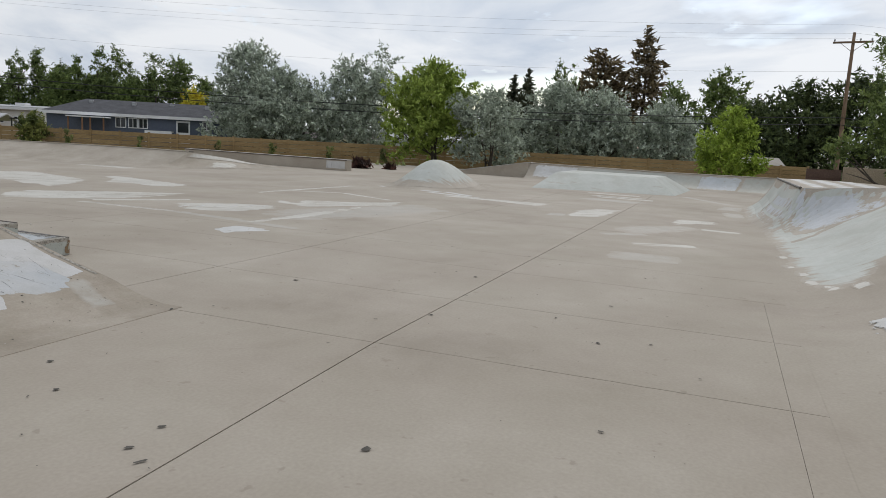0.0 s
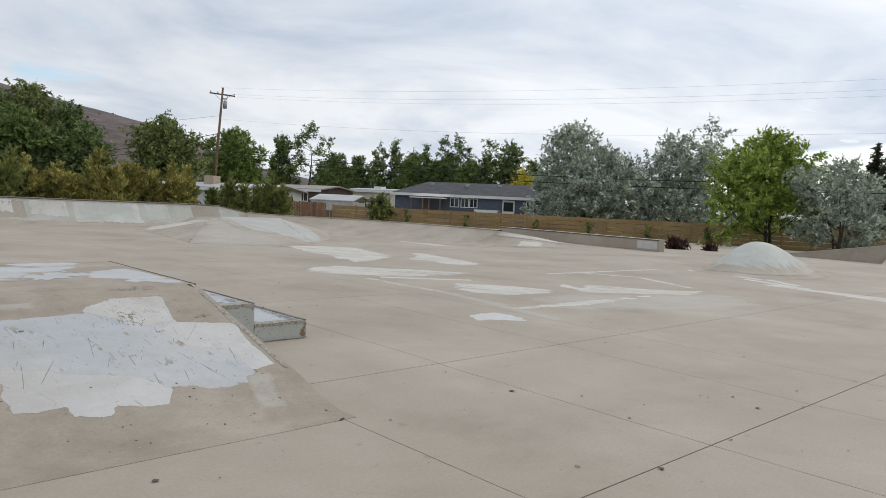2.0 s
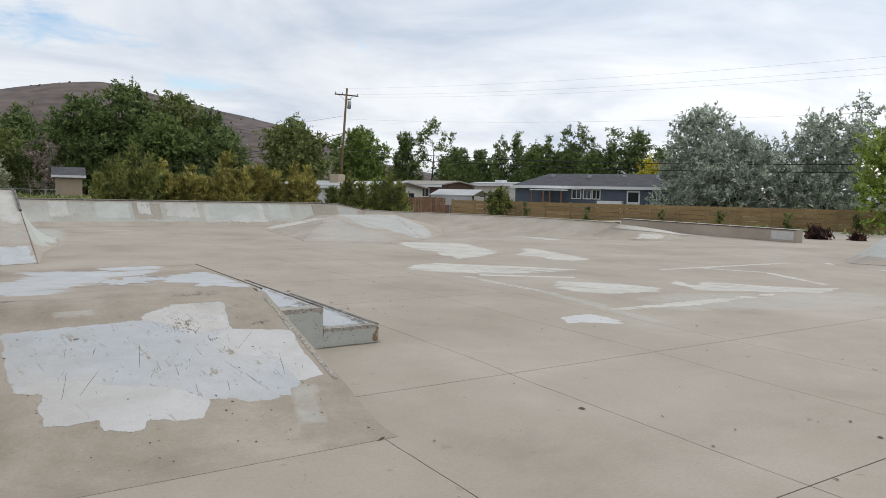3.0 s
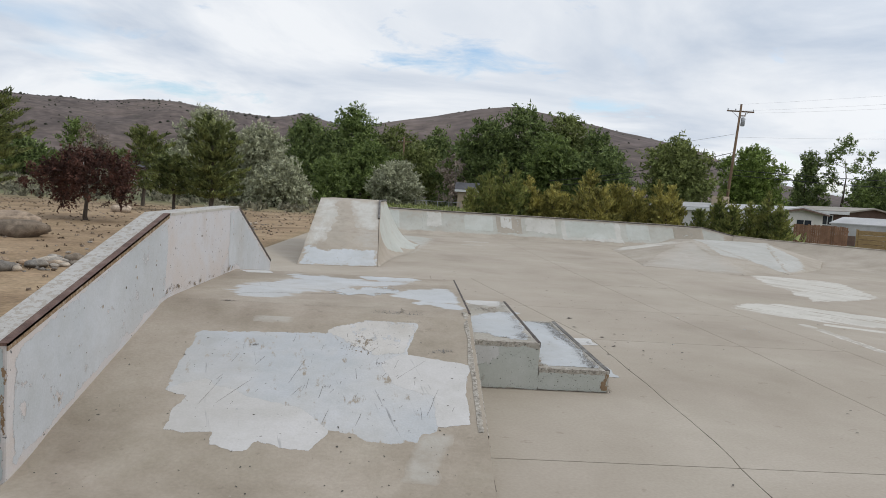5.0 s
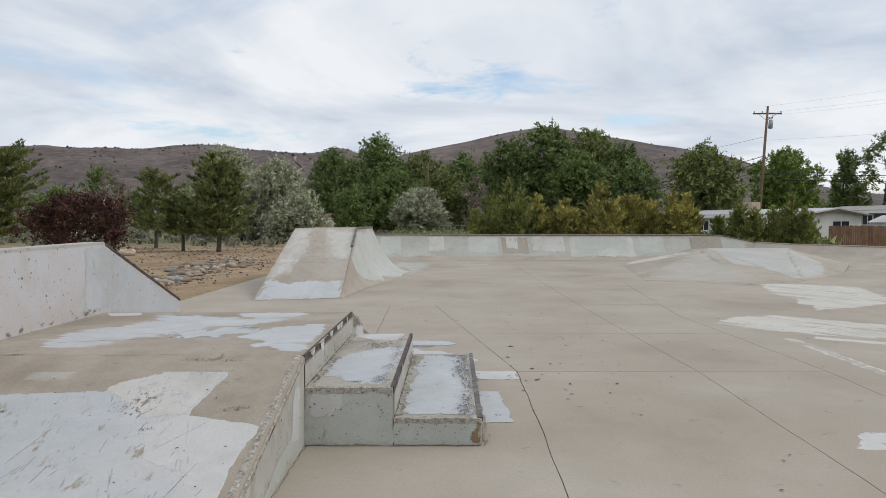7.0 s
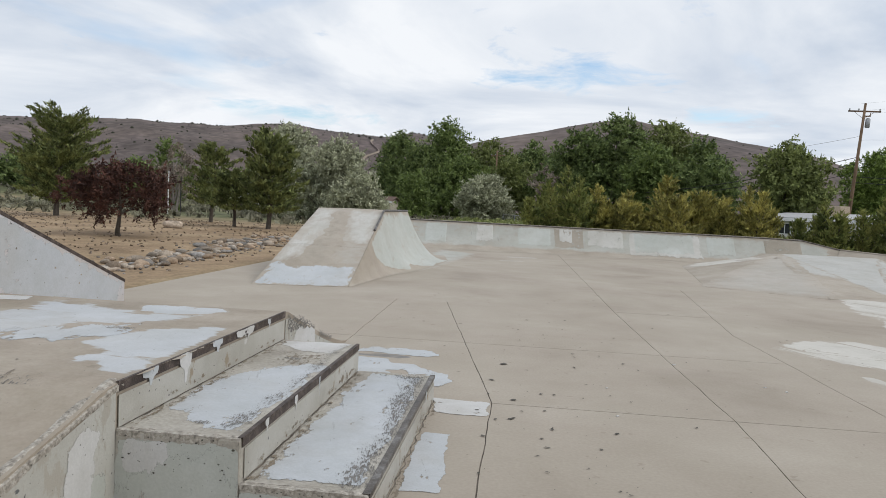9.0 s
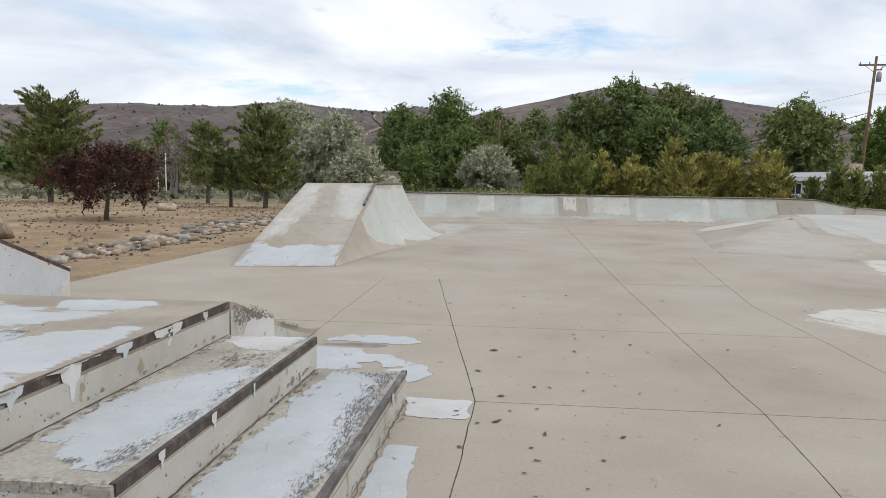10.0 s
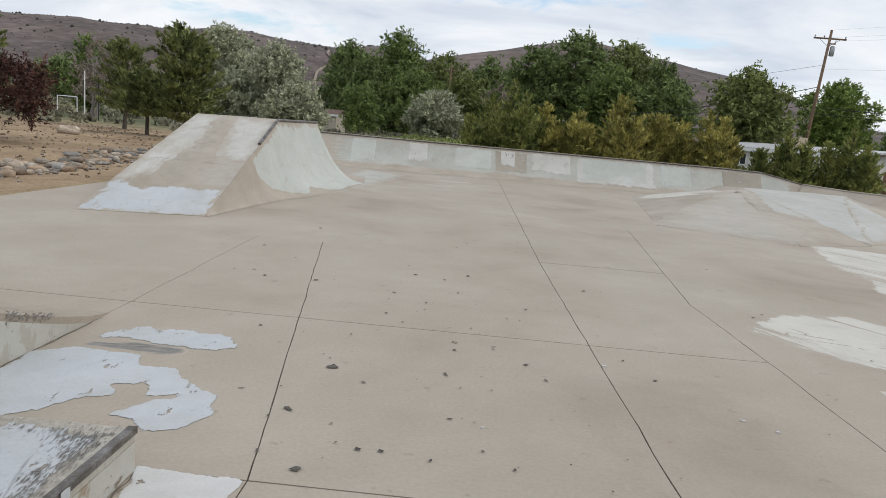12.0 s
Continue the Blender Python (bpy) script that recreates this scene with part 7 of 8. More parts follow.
def conifer(name, label, category, x, y, top, width, mat, base=0.08, tiers=16, leafs=0.22, seed=1, trunk=0.16, group="", power=0.8, rise=0.0, droop=0.15, per=9, dens=1.0, leaders=1, bark=None, belly=0.0):
    """A conifer of tiered limbs with needle sprays along them; several leaders make a shaggy bush."""
    rnd = np.random.RandomState(seed)
    gz = ground_z(x, y)
    H, W = top - gz, width / 2
    th = thing(name, label, category, group, at=(x, y, gz))
    pieces, P, U = [], [], []
    for q in range(leaders):
        k = 1.0 if q == 0 else rnd.uniform(0.6, 0.93)
        a0 = 2 * math.pi * q / max(1, leaders - 1) + rnd.uniform(-0.4, 0.4)
        ox, oy = (0.0, 0.0) if q == 0 else (math.cos(a0) * W * 0.55, math.sin(a0) * W * 0.55)
        h, w = H * k, W * (1.0 if leaders == 1 else 0.55)
        lean = Vector((ox * 0.25, oy * 0.25, 0))
        axis = lambda t: Vector((ox, oy, 0)) + lean * t + Vector((0.02 * h * math.sin(t * 5 + seed + q), 0.02 * h * math.cos(t * 4 + seed), h * t))
        ts = [0, 0.25, 0.5, 0.75, 1.0]
        pieces.append(tube([axis(t) - Vector((0, 0, 0.2 * (t == 0))) for t in ts], [trunk * (1.1 - t) * (1 if q == 0 else 0.6) + 0.008 for t in ts], 7))
        for i in range(tiers):
            t0 = base + (1 - base) * ((i + rnd.uniform(0, 0.6)) / tiers)
            for bnum in range(per if t0 < 0.9 else 4):
                t = min(0.985, max(base, t0 + rnd.normal() * 0.6 / tiers))
                full = ((1 - t) / (1 - base)) ** power * (1 - belly * max(0.0, 0.35 - (t - base)) / 0.35)
                c = axis(t)
                a = 2 * math.pi * (bnum + rnd.uniform(-0.4, 0.4)) / per + i * 0.7
                ln = w * full * rnd.uniform(0.45, 1.15) + 0.03 * w
                d = Vector((math.cos(a), math.sin(a), rise * (0.6 + 0.8 * t)))
                tip = c + d * ln + Vector((0, 0, -droop * ln * (1 - t)))
                if ln > 0.3 * w and bnum % 2 == 0:
                    pieces.append(tube([c, c.lerp(tip, 0.5) + Vector((0, 0, 0.04 * ln)), tip], [trunk * 0.16, trunk * 0.1, 0.01], 4))
                n = max(3, int(dens * 3.2 * ln / leafs))
                s = rnd.uniform(0.18 if ln > 0.3 * W else 0.0, 1.0, n) ** 0.75
                side = np.array((-d.y, d.x, 0.0))
                pts = np.array(c)[None] + (np.array(tip) - np.array(c))[None] * s[:, None]
                fan = rnd.normal(size=(n, 1)) * 0.17 * ln * (1.15 - 0.7 * s[:, None])
                pts = pts + side[None] * fan + rnd.normal(size=(n, 3)) * leafs * np.array([0.3, 0.3, 0.38])
                dirs = np.array(d)[None] * 0.9 + side[None] * np.sign(fan) * 0.6 + rnd.normal(size=(n, 3)) * 0.55
                dirs[:, 2] += 0.25 + rise * 0.5
                P.append(pts)
                U.append(dirs)
    part("trunk", mesh_of(*join_parts(pieces), "trunk", smooth=True), bark or M_bark, th)
    part("crown", cards(np.concatenate(P), np.concatenate(U), leafs, rnd, 1.9), mat, th)
    return th


S_OLIVE, S_DARK = "tree with silvery grey-green leaves", "tree"
# silver olive trees behind the fence
for i, (x, y, t, w, bs, sh) in enumerate([(43.0, 29.4, 8.1, 6.2, 0.08, "round"), (42.54, 25.71, 5.9, 7.6, 0.08, "round"), (47.52, 22.46, 7.4, 6.6, 0.04, "round"), (50.47, 20.86, 8.6, 5.4, 0.08, "open"), (53.96, 6.55, 6.4, 6.6, 0.05, "round"), (53.14, 3.04, 5.9, 6.2, 0.05, "round"), (51.64, -2.08, 4.8, 5.2, 0.05, "round"), (54.12, 11.77, 5.0, 4.6, 0.05, "round")]):
    tree("olive_tree", "round olive tree with dense silver-grey foliage behind the fence", "tree", x, y, t, w, M_lf_silver, sh, base=bs, leafs=0.24, cap=1900, spray=5.5, lift=0.45, dens=0.85 if sh == "round" else 0.8, seed=100 + i, trunk=0.18, bark=M_bark, group="silver olive trees", clump=0.14, stems=2)
tree("olive_tree", "sparse silvery olive tree standing before the fence", "tree", 36.86, 6.83, 4.7, 4.6, M_lf_silver, "open", base=0.16, leafs=0.17, dens=1.3, seed=111, trunk=0.07, stems=3, group="silver olive trees", clump=0.13)
tree("elm_tree", "broad elm with bright green leaves before the fence", "tree", 37.5, 10.95, 6.2, 6.6, M_lf_elm, "round", base=0.2, leafs=0.2, cap=2400, dens=0.9, seed=112, trunk=0.11, stems=2, clump=0.13)
tree("young_tree", "small dense lime-green tree before the fence", "tree", 36.75, -6.75, 4.1, 3.6, M_lf_lime, "open", base=0.10, leafs=0.15, dens=2.2, seed=113, trunk=0.06, stems=3, clump=0.15)
tree("elm_tree", "tall airy elm with fine green leaves near a block wall", "tree", 24.5, -13.0, 6.9, 5.2, M_lf_mid, "open", base=0.12, leafs=0.13, dens=1.4, cap=3900, spray=7, seed=114, trunk=0.17, clump=0.13)
tree("elm_tree", "tall airy elm with fine green leaves near a block wall", "tree", 27.2, -16.4, 6.2, 7.6, M_lf_deep, "round", base=0.05, leafs=0.15, dens=1.5, cap=5000, spray=7, seed=115, trunk=0.17, clump=0.14)
# conifers further off
conifer("spruce", "tall dark brown-green spruce with tiered limbs", "tree", 79.28, 2.96, 15.2, 9.2, M_lf_brown, base=0.06, tiers=26, leafs=0.36, seed=120, trunk=0.25, group="spruces", power=0.62, droop=0.10, per=8, dens=0.85)
conifer("spruce", "broad dark brown-green spruce with a blunt top", "tree", 78.74, 7.15, 12.8, 9.6, M_lf_brown, base=0.1, tiers=20, leafs=0.38, seed=121, trunk=0.25, group="spruces", power=0.38, rise=0.12, per=9, dens=0.95)
for i, (x, y, t, w) in enumerate([(81.87, 16.68, 11.0, 5.4), (82.18, 18.63, 10.2, 5.0), (83.5, 10.8, 9.8, 5.0)]):
    conifer("fir", "slim dark fir beyond the houses", "tree", x, y, t, w, M_lf_spruce, base=0.1, tiers=24, leafs=0.30, seed=122 + i, trunk=0.16, group="firs", power=0.8, per=8, dens=1.5)
for i, (x, y, t, w, mat, bs) in enumerate([(73.07, 10.45, 9.9, 4.4, M_lf_dark, 0.1), (69.7, -5.65, 9.2, 6.0, M_lf_mid, 0.1), (71.83, -1.41, 8.2, 5.0, M_lf_dark, 0.1), (64.53, -12.23, 7.6, 7.6, M_lf_deep, 0.05), (66.72, -9.16, 6.2, 5.6, M_lf_deep, 0.05), (62.82, -16.45, 8.4, 7.0, M_lf_deep, 0.05)]):
    tree("garden_tree", "dense dark green garden tree behind the fence", "tree", x, y, t, w, mat, "round", base=bs, leafs=0.38, dens=1.0, seed=130 + i, trunk=0.2, group="garden trees")
# poplars and shade trees behind the grey house
for i, (x, y, t, w, mat, sh) in enumerate([(58.97, 71.37, 10.5, 3.8, M_lf_dark, "spire"), (60.74, 69.8, 9.0, 5.0, M_lf_dark, "tall"), (62.02, 68.79, 10.4, 1.7, M_lf_dark, "spire"), (60.52, 63.41, 10.5, 3.0, M_lf_dark, "open"), (61.91, 62.02, 10.7, 2.8, M_lf_dark, "open"), (62.67, 56.99, 9.7, 5.6, M_lf_dark, "open"), (61.26, 59.44, 6.2, 5.5, M_lf_mid, "round"), (43.64, 75.85, 10.0, 5.4, M_lf_dark, "tall"), (46.84, 73.92, 10.9, 6.8, M_lf_mid, "open"), (34.19, 69.62, 8.4, 7.6, M_lf_airy, "round"), (52.35, 76.25, 7.4, 5.6, M_lf_dark, "round"), (58.03, 78.49, 7.5, 5.0, M_lf_dark, "round"), (55.12, 77.17, 5.4, 4.0, M_lf_mid, "round"), (58.5, 67.0, 7.2, 5.5, M_lf_mid, "round"), (61.0, 64.8, 7.0, 5.5, M_lf_dark, "round"), (63.8, 60.5, 6.6, 5.0, M_lf_mid, "round"), (60.2, 66.6, 10.2, 2.6, M_lf_mid, "spire"), (62.6, 61.0, 9.6, 3.0, M_lf_dark, "spire"), (63.4, 58.2, 8.6, 4.2, M_lf_dark, "tall"), (57.0, 72.5, 9.6, 4.0, M_lf_mid, "tall")]):
    tree("poplar" if sh in ("spire", "tall") else "shade_tree", "upright green poplar behind the houses" if sh in ("spire", "tall") else "leafy green shade tree behind the houses", "tree", x, y, t, w, mat, sh, base=0.08 if sh != "open" else 0.2, leafs=0.25, dens=1.0 if sh == "open" else 1.7, cap=2600, seed=150 + i, trunk=0.18, group="trees behind the houses")
for x, y, t, w, mat, sd in ((66.0, 56.5, 9.6, 5.0, M_lf_dark, 181), (66.5, 53.0, 7.2, 5.0, M_lf_mid, 182), (64.5, 66.5, 8.0, 5.0, M_lf_dark, 183)):
    tree("shade_tree", "leafy green shade tree behind the houses", "tree", x, y, t, w, mat, "round", base=0.08, leafs=0.27, dens=1.5, cap=2400, seed=sd, trunk=0.18, group="trees behind the houses")
tree("yellow_tree", "small bright yellow-leaved tree beside the grey roof", "tree", 60.25, 49.23, 5.8, 3.4, M_lf_yellow, "round", base=0.1, leafs=0.3, dens=0.9, seed=170, trunk=0.1)
tree("bushy_tree", "small green tree beside the red brown fence", "tree", 28.22, 34.96, 2.0, 2.3, M_lf_junigreen, "bush", base=0.05, leafs=0.14, dens=0.8, seed=171, trunk=0.05, stems=2)
# dark grove below the hill
for i, (x, y, t, w, sh) in enumerate([(-11.14, 104.28, 13.8, 10, "round"), (-18.34, 103.41, 11.6, 9, "round"), (-14.62, 99, 10.0, 8, "round"), (-5.08, 109.78, 11.7, 10, "round"), (2.14, 109.82, 11.7, 9, "round"), (-8.19, 96.98, 8.0, 9, "round"), (7.55, 89.48, 11.8, 8, "round"), (11.99, 89.04, 13.5, 10, "round"), (18.09, 90.05, 12.9, 9.5, "round"), (21.8, 87.4, 11.0, 7.0, "round"), (15.41, 84.21, 9.5, 9, "round"), (21.24, 82.33, 8.0, 8, "round"), (5.2, 96.05, 9.0, 8, "round"), (-1.56, 101, 8.6, 9, "round")]):
    tree("grove_tree", "large dark green shade tree in the grove below the hill", "tree", x, y, t, w, (M_lf_mid, M_lf_dark, M_lf_dark, M_lf_oliveg, M_lf_dark)[i % 5], sh, base=0.06, leafs=0.42, dens=1.15, seed=200 + i, trunk=0.3, group="grove below the hill", clump=0.13)
tree("shade_tree", "olive-green leafy tree beside the white house", "tree", 23.4, 62.8, 8.1, 7.6, M_lf_oliveg, "round", base=0.08, leafs=0.32, dens=1.2, seed=220, trunk=0.2, group="trees behind the houses")
tree("silver_bush", "large round silver-leaved bush before the grove", "bush", -3.96, 79.79, 5.1, 6.2, M_lf_sage, "round", base=0.02, leafs=0.28, dens=1.0, seed=221, trunk=0.1, stems=3)
tree("bare_tree", "half-bare brownish tree before the grove", "tree", 2.95, 84.83, 7.0, 4.2, M_lf_pink, "open", base=0.1, leafs=0.24, dens=0.9, seed=222, trunk=0.12, bark=M_bark_grey, stems=2)
tree("green_tree", "small bright green tree by the grove", "tree", -11, 72.3, 5.2, 4.0, M_lf_mid, "round", base=0.05, leafs=0.28, dens=1.0, seed=223, trunk=0.1)
# west lawnless plot: pines, plum, silver trees
conifer("pine", "full broad pine with a spiky top and dark trunk", "tree", -27.09, 37.24, 6.1, 6.8, M_lf_pine, base=0.13, tiers=15, leafs=0.12, seed=230, trunk=0.15, group="pines", power=0.45, rise=0.5, droop=0.1, per=11, dens=1.7, belly=0.4)
conifer("pine", "rounded pine with olive green needles", "tree", -18.24, 38.97, 4.7, 4.0, M_lf_pine, base=0.22, tiers=12, leafs=0.12, seed=231, trunk=0.11, group="pines", power=0.42, rise=0.5, droop=0.1, per=9, dens=1.3, belly=0.2)
conifer("pine", "cone-shaped pine with a short bare trunk", "tree", -12.68, 33.48, 5.1, 4.3, M_lf_pine, base=0.17, tiers=14, leafs=0.12, seed=232, trunk=0.12, group="pines", power=0.46, rise=0.5, droop=0.15, per=11, dens=1.7, belly=0.25)
conifer("pine", "low pine with spreading limbs", "tree", -15.11, 34.73, 3.0, 3.6, M_lf_pine, base=0.3, tiers=11, leafs=0.12, seed=233, trunk=0.09, group="pines", power=0.4, rise=0.3, droop=0.1, per=9, dens=1.3)
tree("plum_tree", "low spreading purple-leaf plum on bare earth", "tree", -14.1, 21.82, 2.55, 4.3, M_lf_plum, "open", base=0.34, leafs=0.11, dens=1.2, cap=2000, spray=5, seed=234, trunk=0.09, clump=0.12)
for i, (x, y, t, w) in enumerate([(-15.02, 56.15, 6.4, 6.6), (-20.98, 60.51, 8.0, 6.4), (-12.87, 53.53, 3.4, 5.0), (-18.24, 56.59, 4.4, 4.6)]):
    tree("silver_tree", "pale silver-leaved tree with a loose crown", "tree", x, y, t, w, M_lf_sage, "round", base=0.03, leafs=0.26, dens=1.2, seed=240 + i, trunk=0.14, stems=2, group="silver trees", clump=0.13)
tree("small_tree", "small green tree on the scrub plain", "tree", -32.0, 59.9, 6.7, 4.2, M_lf_mid, "tall", base=0.12, leafs=0.28, dens=0.9, seed=250, trunk=0.12)
tree("bare_tree", "leafless grey-twigged tree on the scrub plain", "tree", -29.6, 56.82, 6.0, 4.0, M_lf_pink, "open", base=0.25, leafs=0.12, dens=0.6, seed=251, trunk=0.12, bark=M_bark_grey, stems=3)
for i, (x, y, t, w) in enumerate([(-60.67, 84.96, 6.5, 9), (-68.55, 91.1, 6, 10), (-76.58, 89.23, 6, 9), (-53.87, 92.66, 5.5, 8), (-45.14, 96.41, 5, 8), (-37.4, 98.23, 6.0, 9), (-29.62, 100.11, 5.5, 9)]):
    tree("far_tree", "distant low green tree at the foot of the ridge", "tree", x, y, t, w, M_lf_dark, "round", base=0.03, leafs=0.5, dens=0.6, seed=255 + i, trunk=0.2, group="distant trees")
# junipers behind the north bank
for i, (x, y, t, w, mat) in enumerate([(1.72, 26.92, 2.95, 1.7, M_lf_junigreen), (2.48, 27.73, 3.5, 2.1, M_lf_junigreen), (3.73, 28.45, 2.8, 1.9, M_lf_juniper), (4.99, 28.27, 2.6, 1.9, M_lf_juniper), (6.45, 27.6, 3.25, 2.7, M_lf_juniper), (8.2, 27.74, 2.65, 2.1, M_lf_juniper), (9.66, 27.08, 2.9, 2.0, M_lf_juniper), (12.5, 26.86, 2.6, 2.3, M_lf_junigreen), (14.73, 26.74, 2.8, 2.1, M_lf_junigreen)]):
    conifer("juniper", "shaggy olive-green juniper with upright sprays" if mat is M_lf_juniper else "shaggy dark green juniper with upright sprays", "bush", x, y, t, w * (1.5 if x < 12 else 1.15), mat, base=0.03, tiers=14, leafs=0.08, seed=270 + i, trunk=0.05, group="junipers behind the bank", power=0.6, rise=0.75, droop=0.0, per=8, dens=1.2, leaders=5 if w > 1.8 else 3)


def low_plants(name, label, spots, mat, size, leafs, seed, category="bush", group=""):
    for i, (x, y, h, w) in enumerate(spots):
        rnd = np.random.RandomState(seed + i)
        gz = ground_z(x, y)
        th = thing(name, label, category, group, at=(x, y, gz))
        cs = [(rnd.normal() * w * 0.22, rnd.normal() * w * 0.22, abs(rnd.uniform(0.1, 0.85)) * h) for _ in range(18)]
        part("leaves", leaf_cards(cs, [w * 0.2] * 18, 16, leafs, rnd, flat=1.0, aspect=3.0, upright=2.0), mat, th)


bed = [(25.28, 9.73, 0.6, 0.85), (25.92, 8.49, 0.3, 0.5)]
low_plants("shrub", "dark red spiky shrub in the planting bed", bed, M_lf_plum, 0.3, 0.16, 300)


# ---- fences ----
def board_mesh(w, bh):
    return finish(boxes((0.06, w - 0.06, -0.02, 0.02, 0.0, bh - 0.02), bevel=0.006), "board")


def post_mesh(h, s=0.06):
    bm = bmesh.new()
    box(bm, -s, s, -s, s, -0.6, h + 0.06)
    box(bm, -s - 0.012, s + 0.012, -s - 0.012, s + 0.012, h + 0.06, h + 0.09)
    return finish(bm, "post")


def fence_line(name, label, a, b, n, h, z0, mat, boards=6):
    a, b = Vector((*a, z0)), Vector((*b, z0))
    w = (b - a).length / n
    ang = math.atan2(b.y - a.y, b.x - a.x)
    th = thing(name, label, "fence", at=a)
    pm, pn = post_mesh(h), board_mesh(w, h / boards)
    for me in (pm, pn):
        me.materials.append(mat)
    for k in range(n + 1):
        o = part("post", pm, mat, th)
        o.matrix_local = pose(*((b - a) * (k / n)), rz=math.degrees(ang))
        if k < n:
            for q in range(boards):
                o = part("board", pn, mat, th)
                p = (b - a) * (k / n)
                o.matrix_local = pose(p.x, p.y, 0.05 + q * h / boards, rz=math.degrees(ang))
    return th


FZ = -0.72
fence_line("board_fence", "tan horizontal-board privacy fence with posts", (26.48, 38.42), (43.1, 10.4), 18, 1.72, FZ, M_fence)
fence_line("board_fence", "tan horizontal-board privacy fence with posts", (43.1, 10.4), (49.38, -11.9), 13, 1.72, FZ, M_fence)


def picket_fence(a, b, n, h, z0):
    a, b = Vector((*a, z0)), Vector((*b, z0))
    ang = math.degrees(math.atan2(b.y - a.y, b.x - a.x))
    th = thing("picket_fence", "weathered red-brown vertical board fence", "fence", at=a)
    L = (b - a).length
    bm = bmesh.new()
    box(bm, 0, L / n - 0.02, -0.012, 0.012, 0, h)
    me = finish(bm, "board")
    me.materials.append(M_redfence)
    rnd = random.Random(3)
    for k in range(n):
        o = part("board", me, M_redfence, th)
        p = (b - a) * (k / n)
        o.matrix_local = pose(p.x, p.y, rnd.uniform(-0.05, 0.02), rz=ang)
    for z in (0.4, 1.4):
        part("rail", boxes((0, L, 0.014, 0.06, z, z + 0.09), m=pose(0, 0, 0, rz=ang)), M_redfence, th)


picket_fence((24.3, 42.1), (26.1, 38.8), 26, 1.75, -0.55)

# block wall and leaning planks by the elm
bw = thing("block_wall", "tan rendered block wall", "wall", at=(33.45, -11.92, -0.5))
part("wall_body", boxes((0, 0.25, -14, 0, -0.3, 1.75), bevel=0.02), M_tanwall, bw)
part("gate", boxes((-0.1, 0.0, 0.1, 1.6, -0.1, 1.6), (-0.13, -0.1, 0.1, 1.6, 0.2, 0.35), (-0.13, -0.1, 0.1, 1.6, 1.2, 1.35)), M_brownwall, bw, "dark brown gate")
for k, (y, ln) in enumerate([(-17.0, 2.1), (-17.35, 2.2)]):
    pl = thing("plank", "pale timber plank leaning on the block wall", "plank", group="leaning planks", at=pose(32.5, y, -0.62, ry=10, rx=-18))
    part("board", boxes((-0.03, 0.03, -0.07, 0.07, 0, ln), bevel=0.005), M_tanwall, pl)


# ---- houses ----
def window(parent, x, y, z, w, h, yout=-1):
    """A window on a wall whose outside faces -y, in the house's own axes."""
    fr = part("window", boxes((x, x + w, y - 0.05, y + 0.02, z, z + 0.07), (x, x + w, y - 0.05, y + 0.02, z + h - 0.07, z + h), (x, x + 0.07, y - 0.05, y + 0.02, z + 0.07, z + h - 0.07), (x + w - 0.07, x + w, y - 0.05, y + 0.02, z + 0.07, z + h - 0.07), (x + w / 2 - 0.025, x + w / 2 + 0.025, y - 0.045, y + 0.02, z + 0.07, z + h - 0.07)), M_trim, parent)
    part("pane", boxes((x + 0.07, x + w - 0.07, y - 0.012, y - 0.004, z + 0.07, z + h - 0.07)), M_glass, fr)
    return fr


def gable_roof(x0, x1, y0, y1, z, rise, over=0.35, t=0.12):
    """Ridge along x."""
    ym = (y0 + y1) / 2
    return prism([(y0 - over, z - over * rise / (ym - y0)), (ym, z + rise), (y1 + over, z - over * rise / (ym - y0)), (y1 + over, z - over * rise / (ym - y0) + t), (ym, z + rise + t), (y0 - over, z - over * rise / (ym - y0) + t)], x0 - over, x1 + over)


def house(name, label, at, ang, L, D, H, rise, wall_mat, roof_mat, windows=(), doors=(), group="", hip=0.0):
    th = thing(name, label, "house", group, at=pose(*at, rz=ang))
    part("wall", boxes((0, L, 0, D, -0.6, H)), wall_mat, th)
    if hip:
        bm = frustum([(-0.35, -0.35), (L + 0.35, -0.35), (L + 0.35, D + 0.35), (-0.35, D + 0.35)], [(hip, D / 2 - 0.02), (L - hip, D / 2 - 0.02), (L - hip, D / 2 + 0.02), (hip, D / 2 + 0.02)], rise)
        bmesh.ops.translate(bm, verts=bm.verts, vec=(0, 0, H))
        part("roof", bm, roof_mat, th)
    else:
        part("gable", prism([(0.0, H), (D / 2, H + rise), (D, H)], 0.01, 0.15), wall_mat, th)
        part("gable", prism([(0.0, H), (D / 2, H + rise), (D, H)], L - 0.15, L - 0.01), wall_mat, th)
        part("roof", gable_roof(0, L, 0, D, H, rise), roof_mat, th)
    part("fascia", boxes((-0.36, L + 0.36, -0.40, -0.36, H - 0.22, H + 0.02)), M_trim, th, "white fascia board")
    for wx, wz, ww, wh in windows:
        window(th, wx, 0.0, wz, ww, wh)
    for dx, dw in doors:
        part("door", boxes((dx, dx + dw, -0.04, 0.03, 0.0, 2.05)), M_trim, th, "white door")
    return th


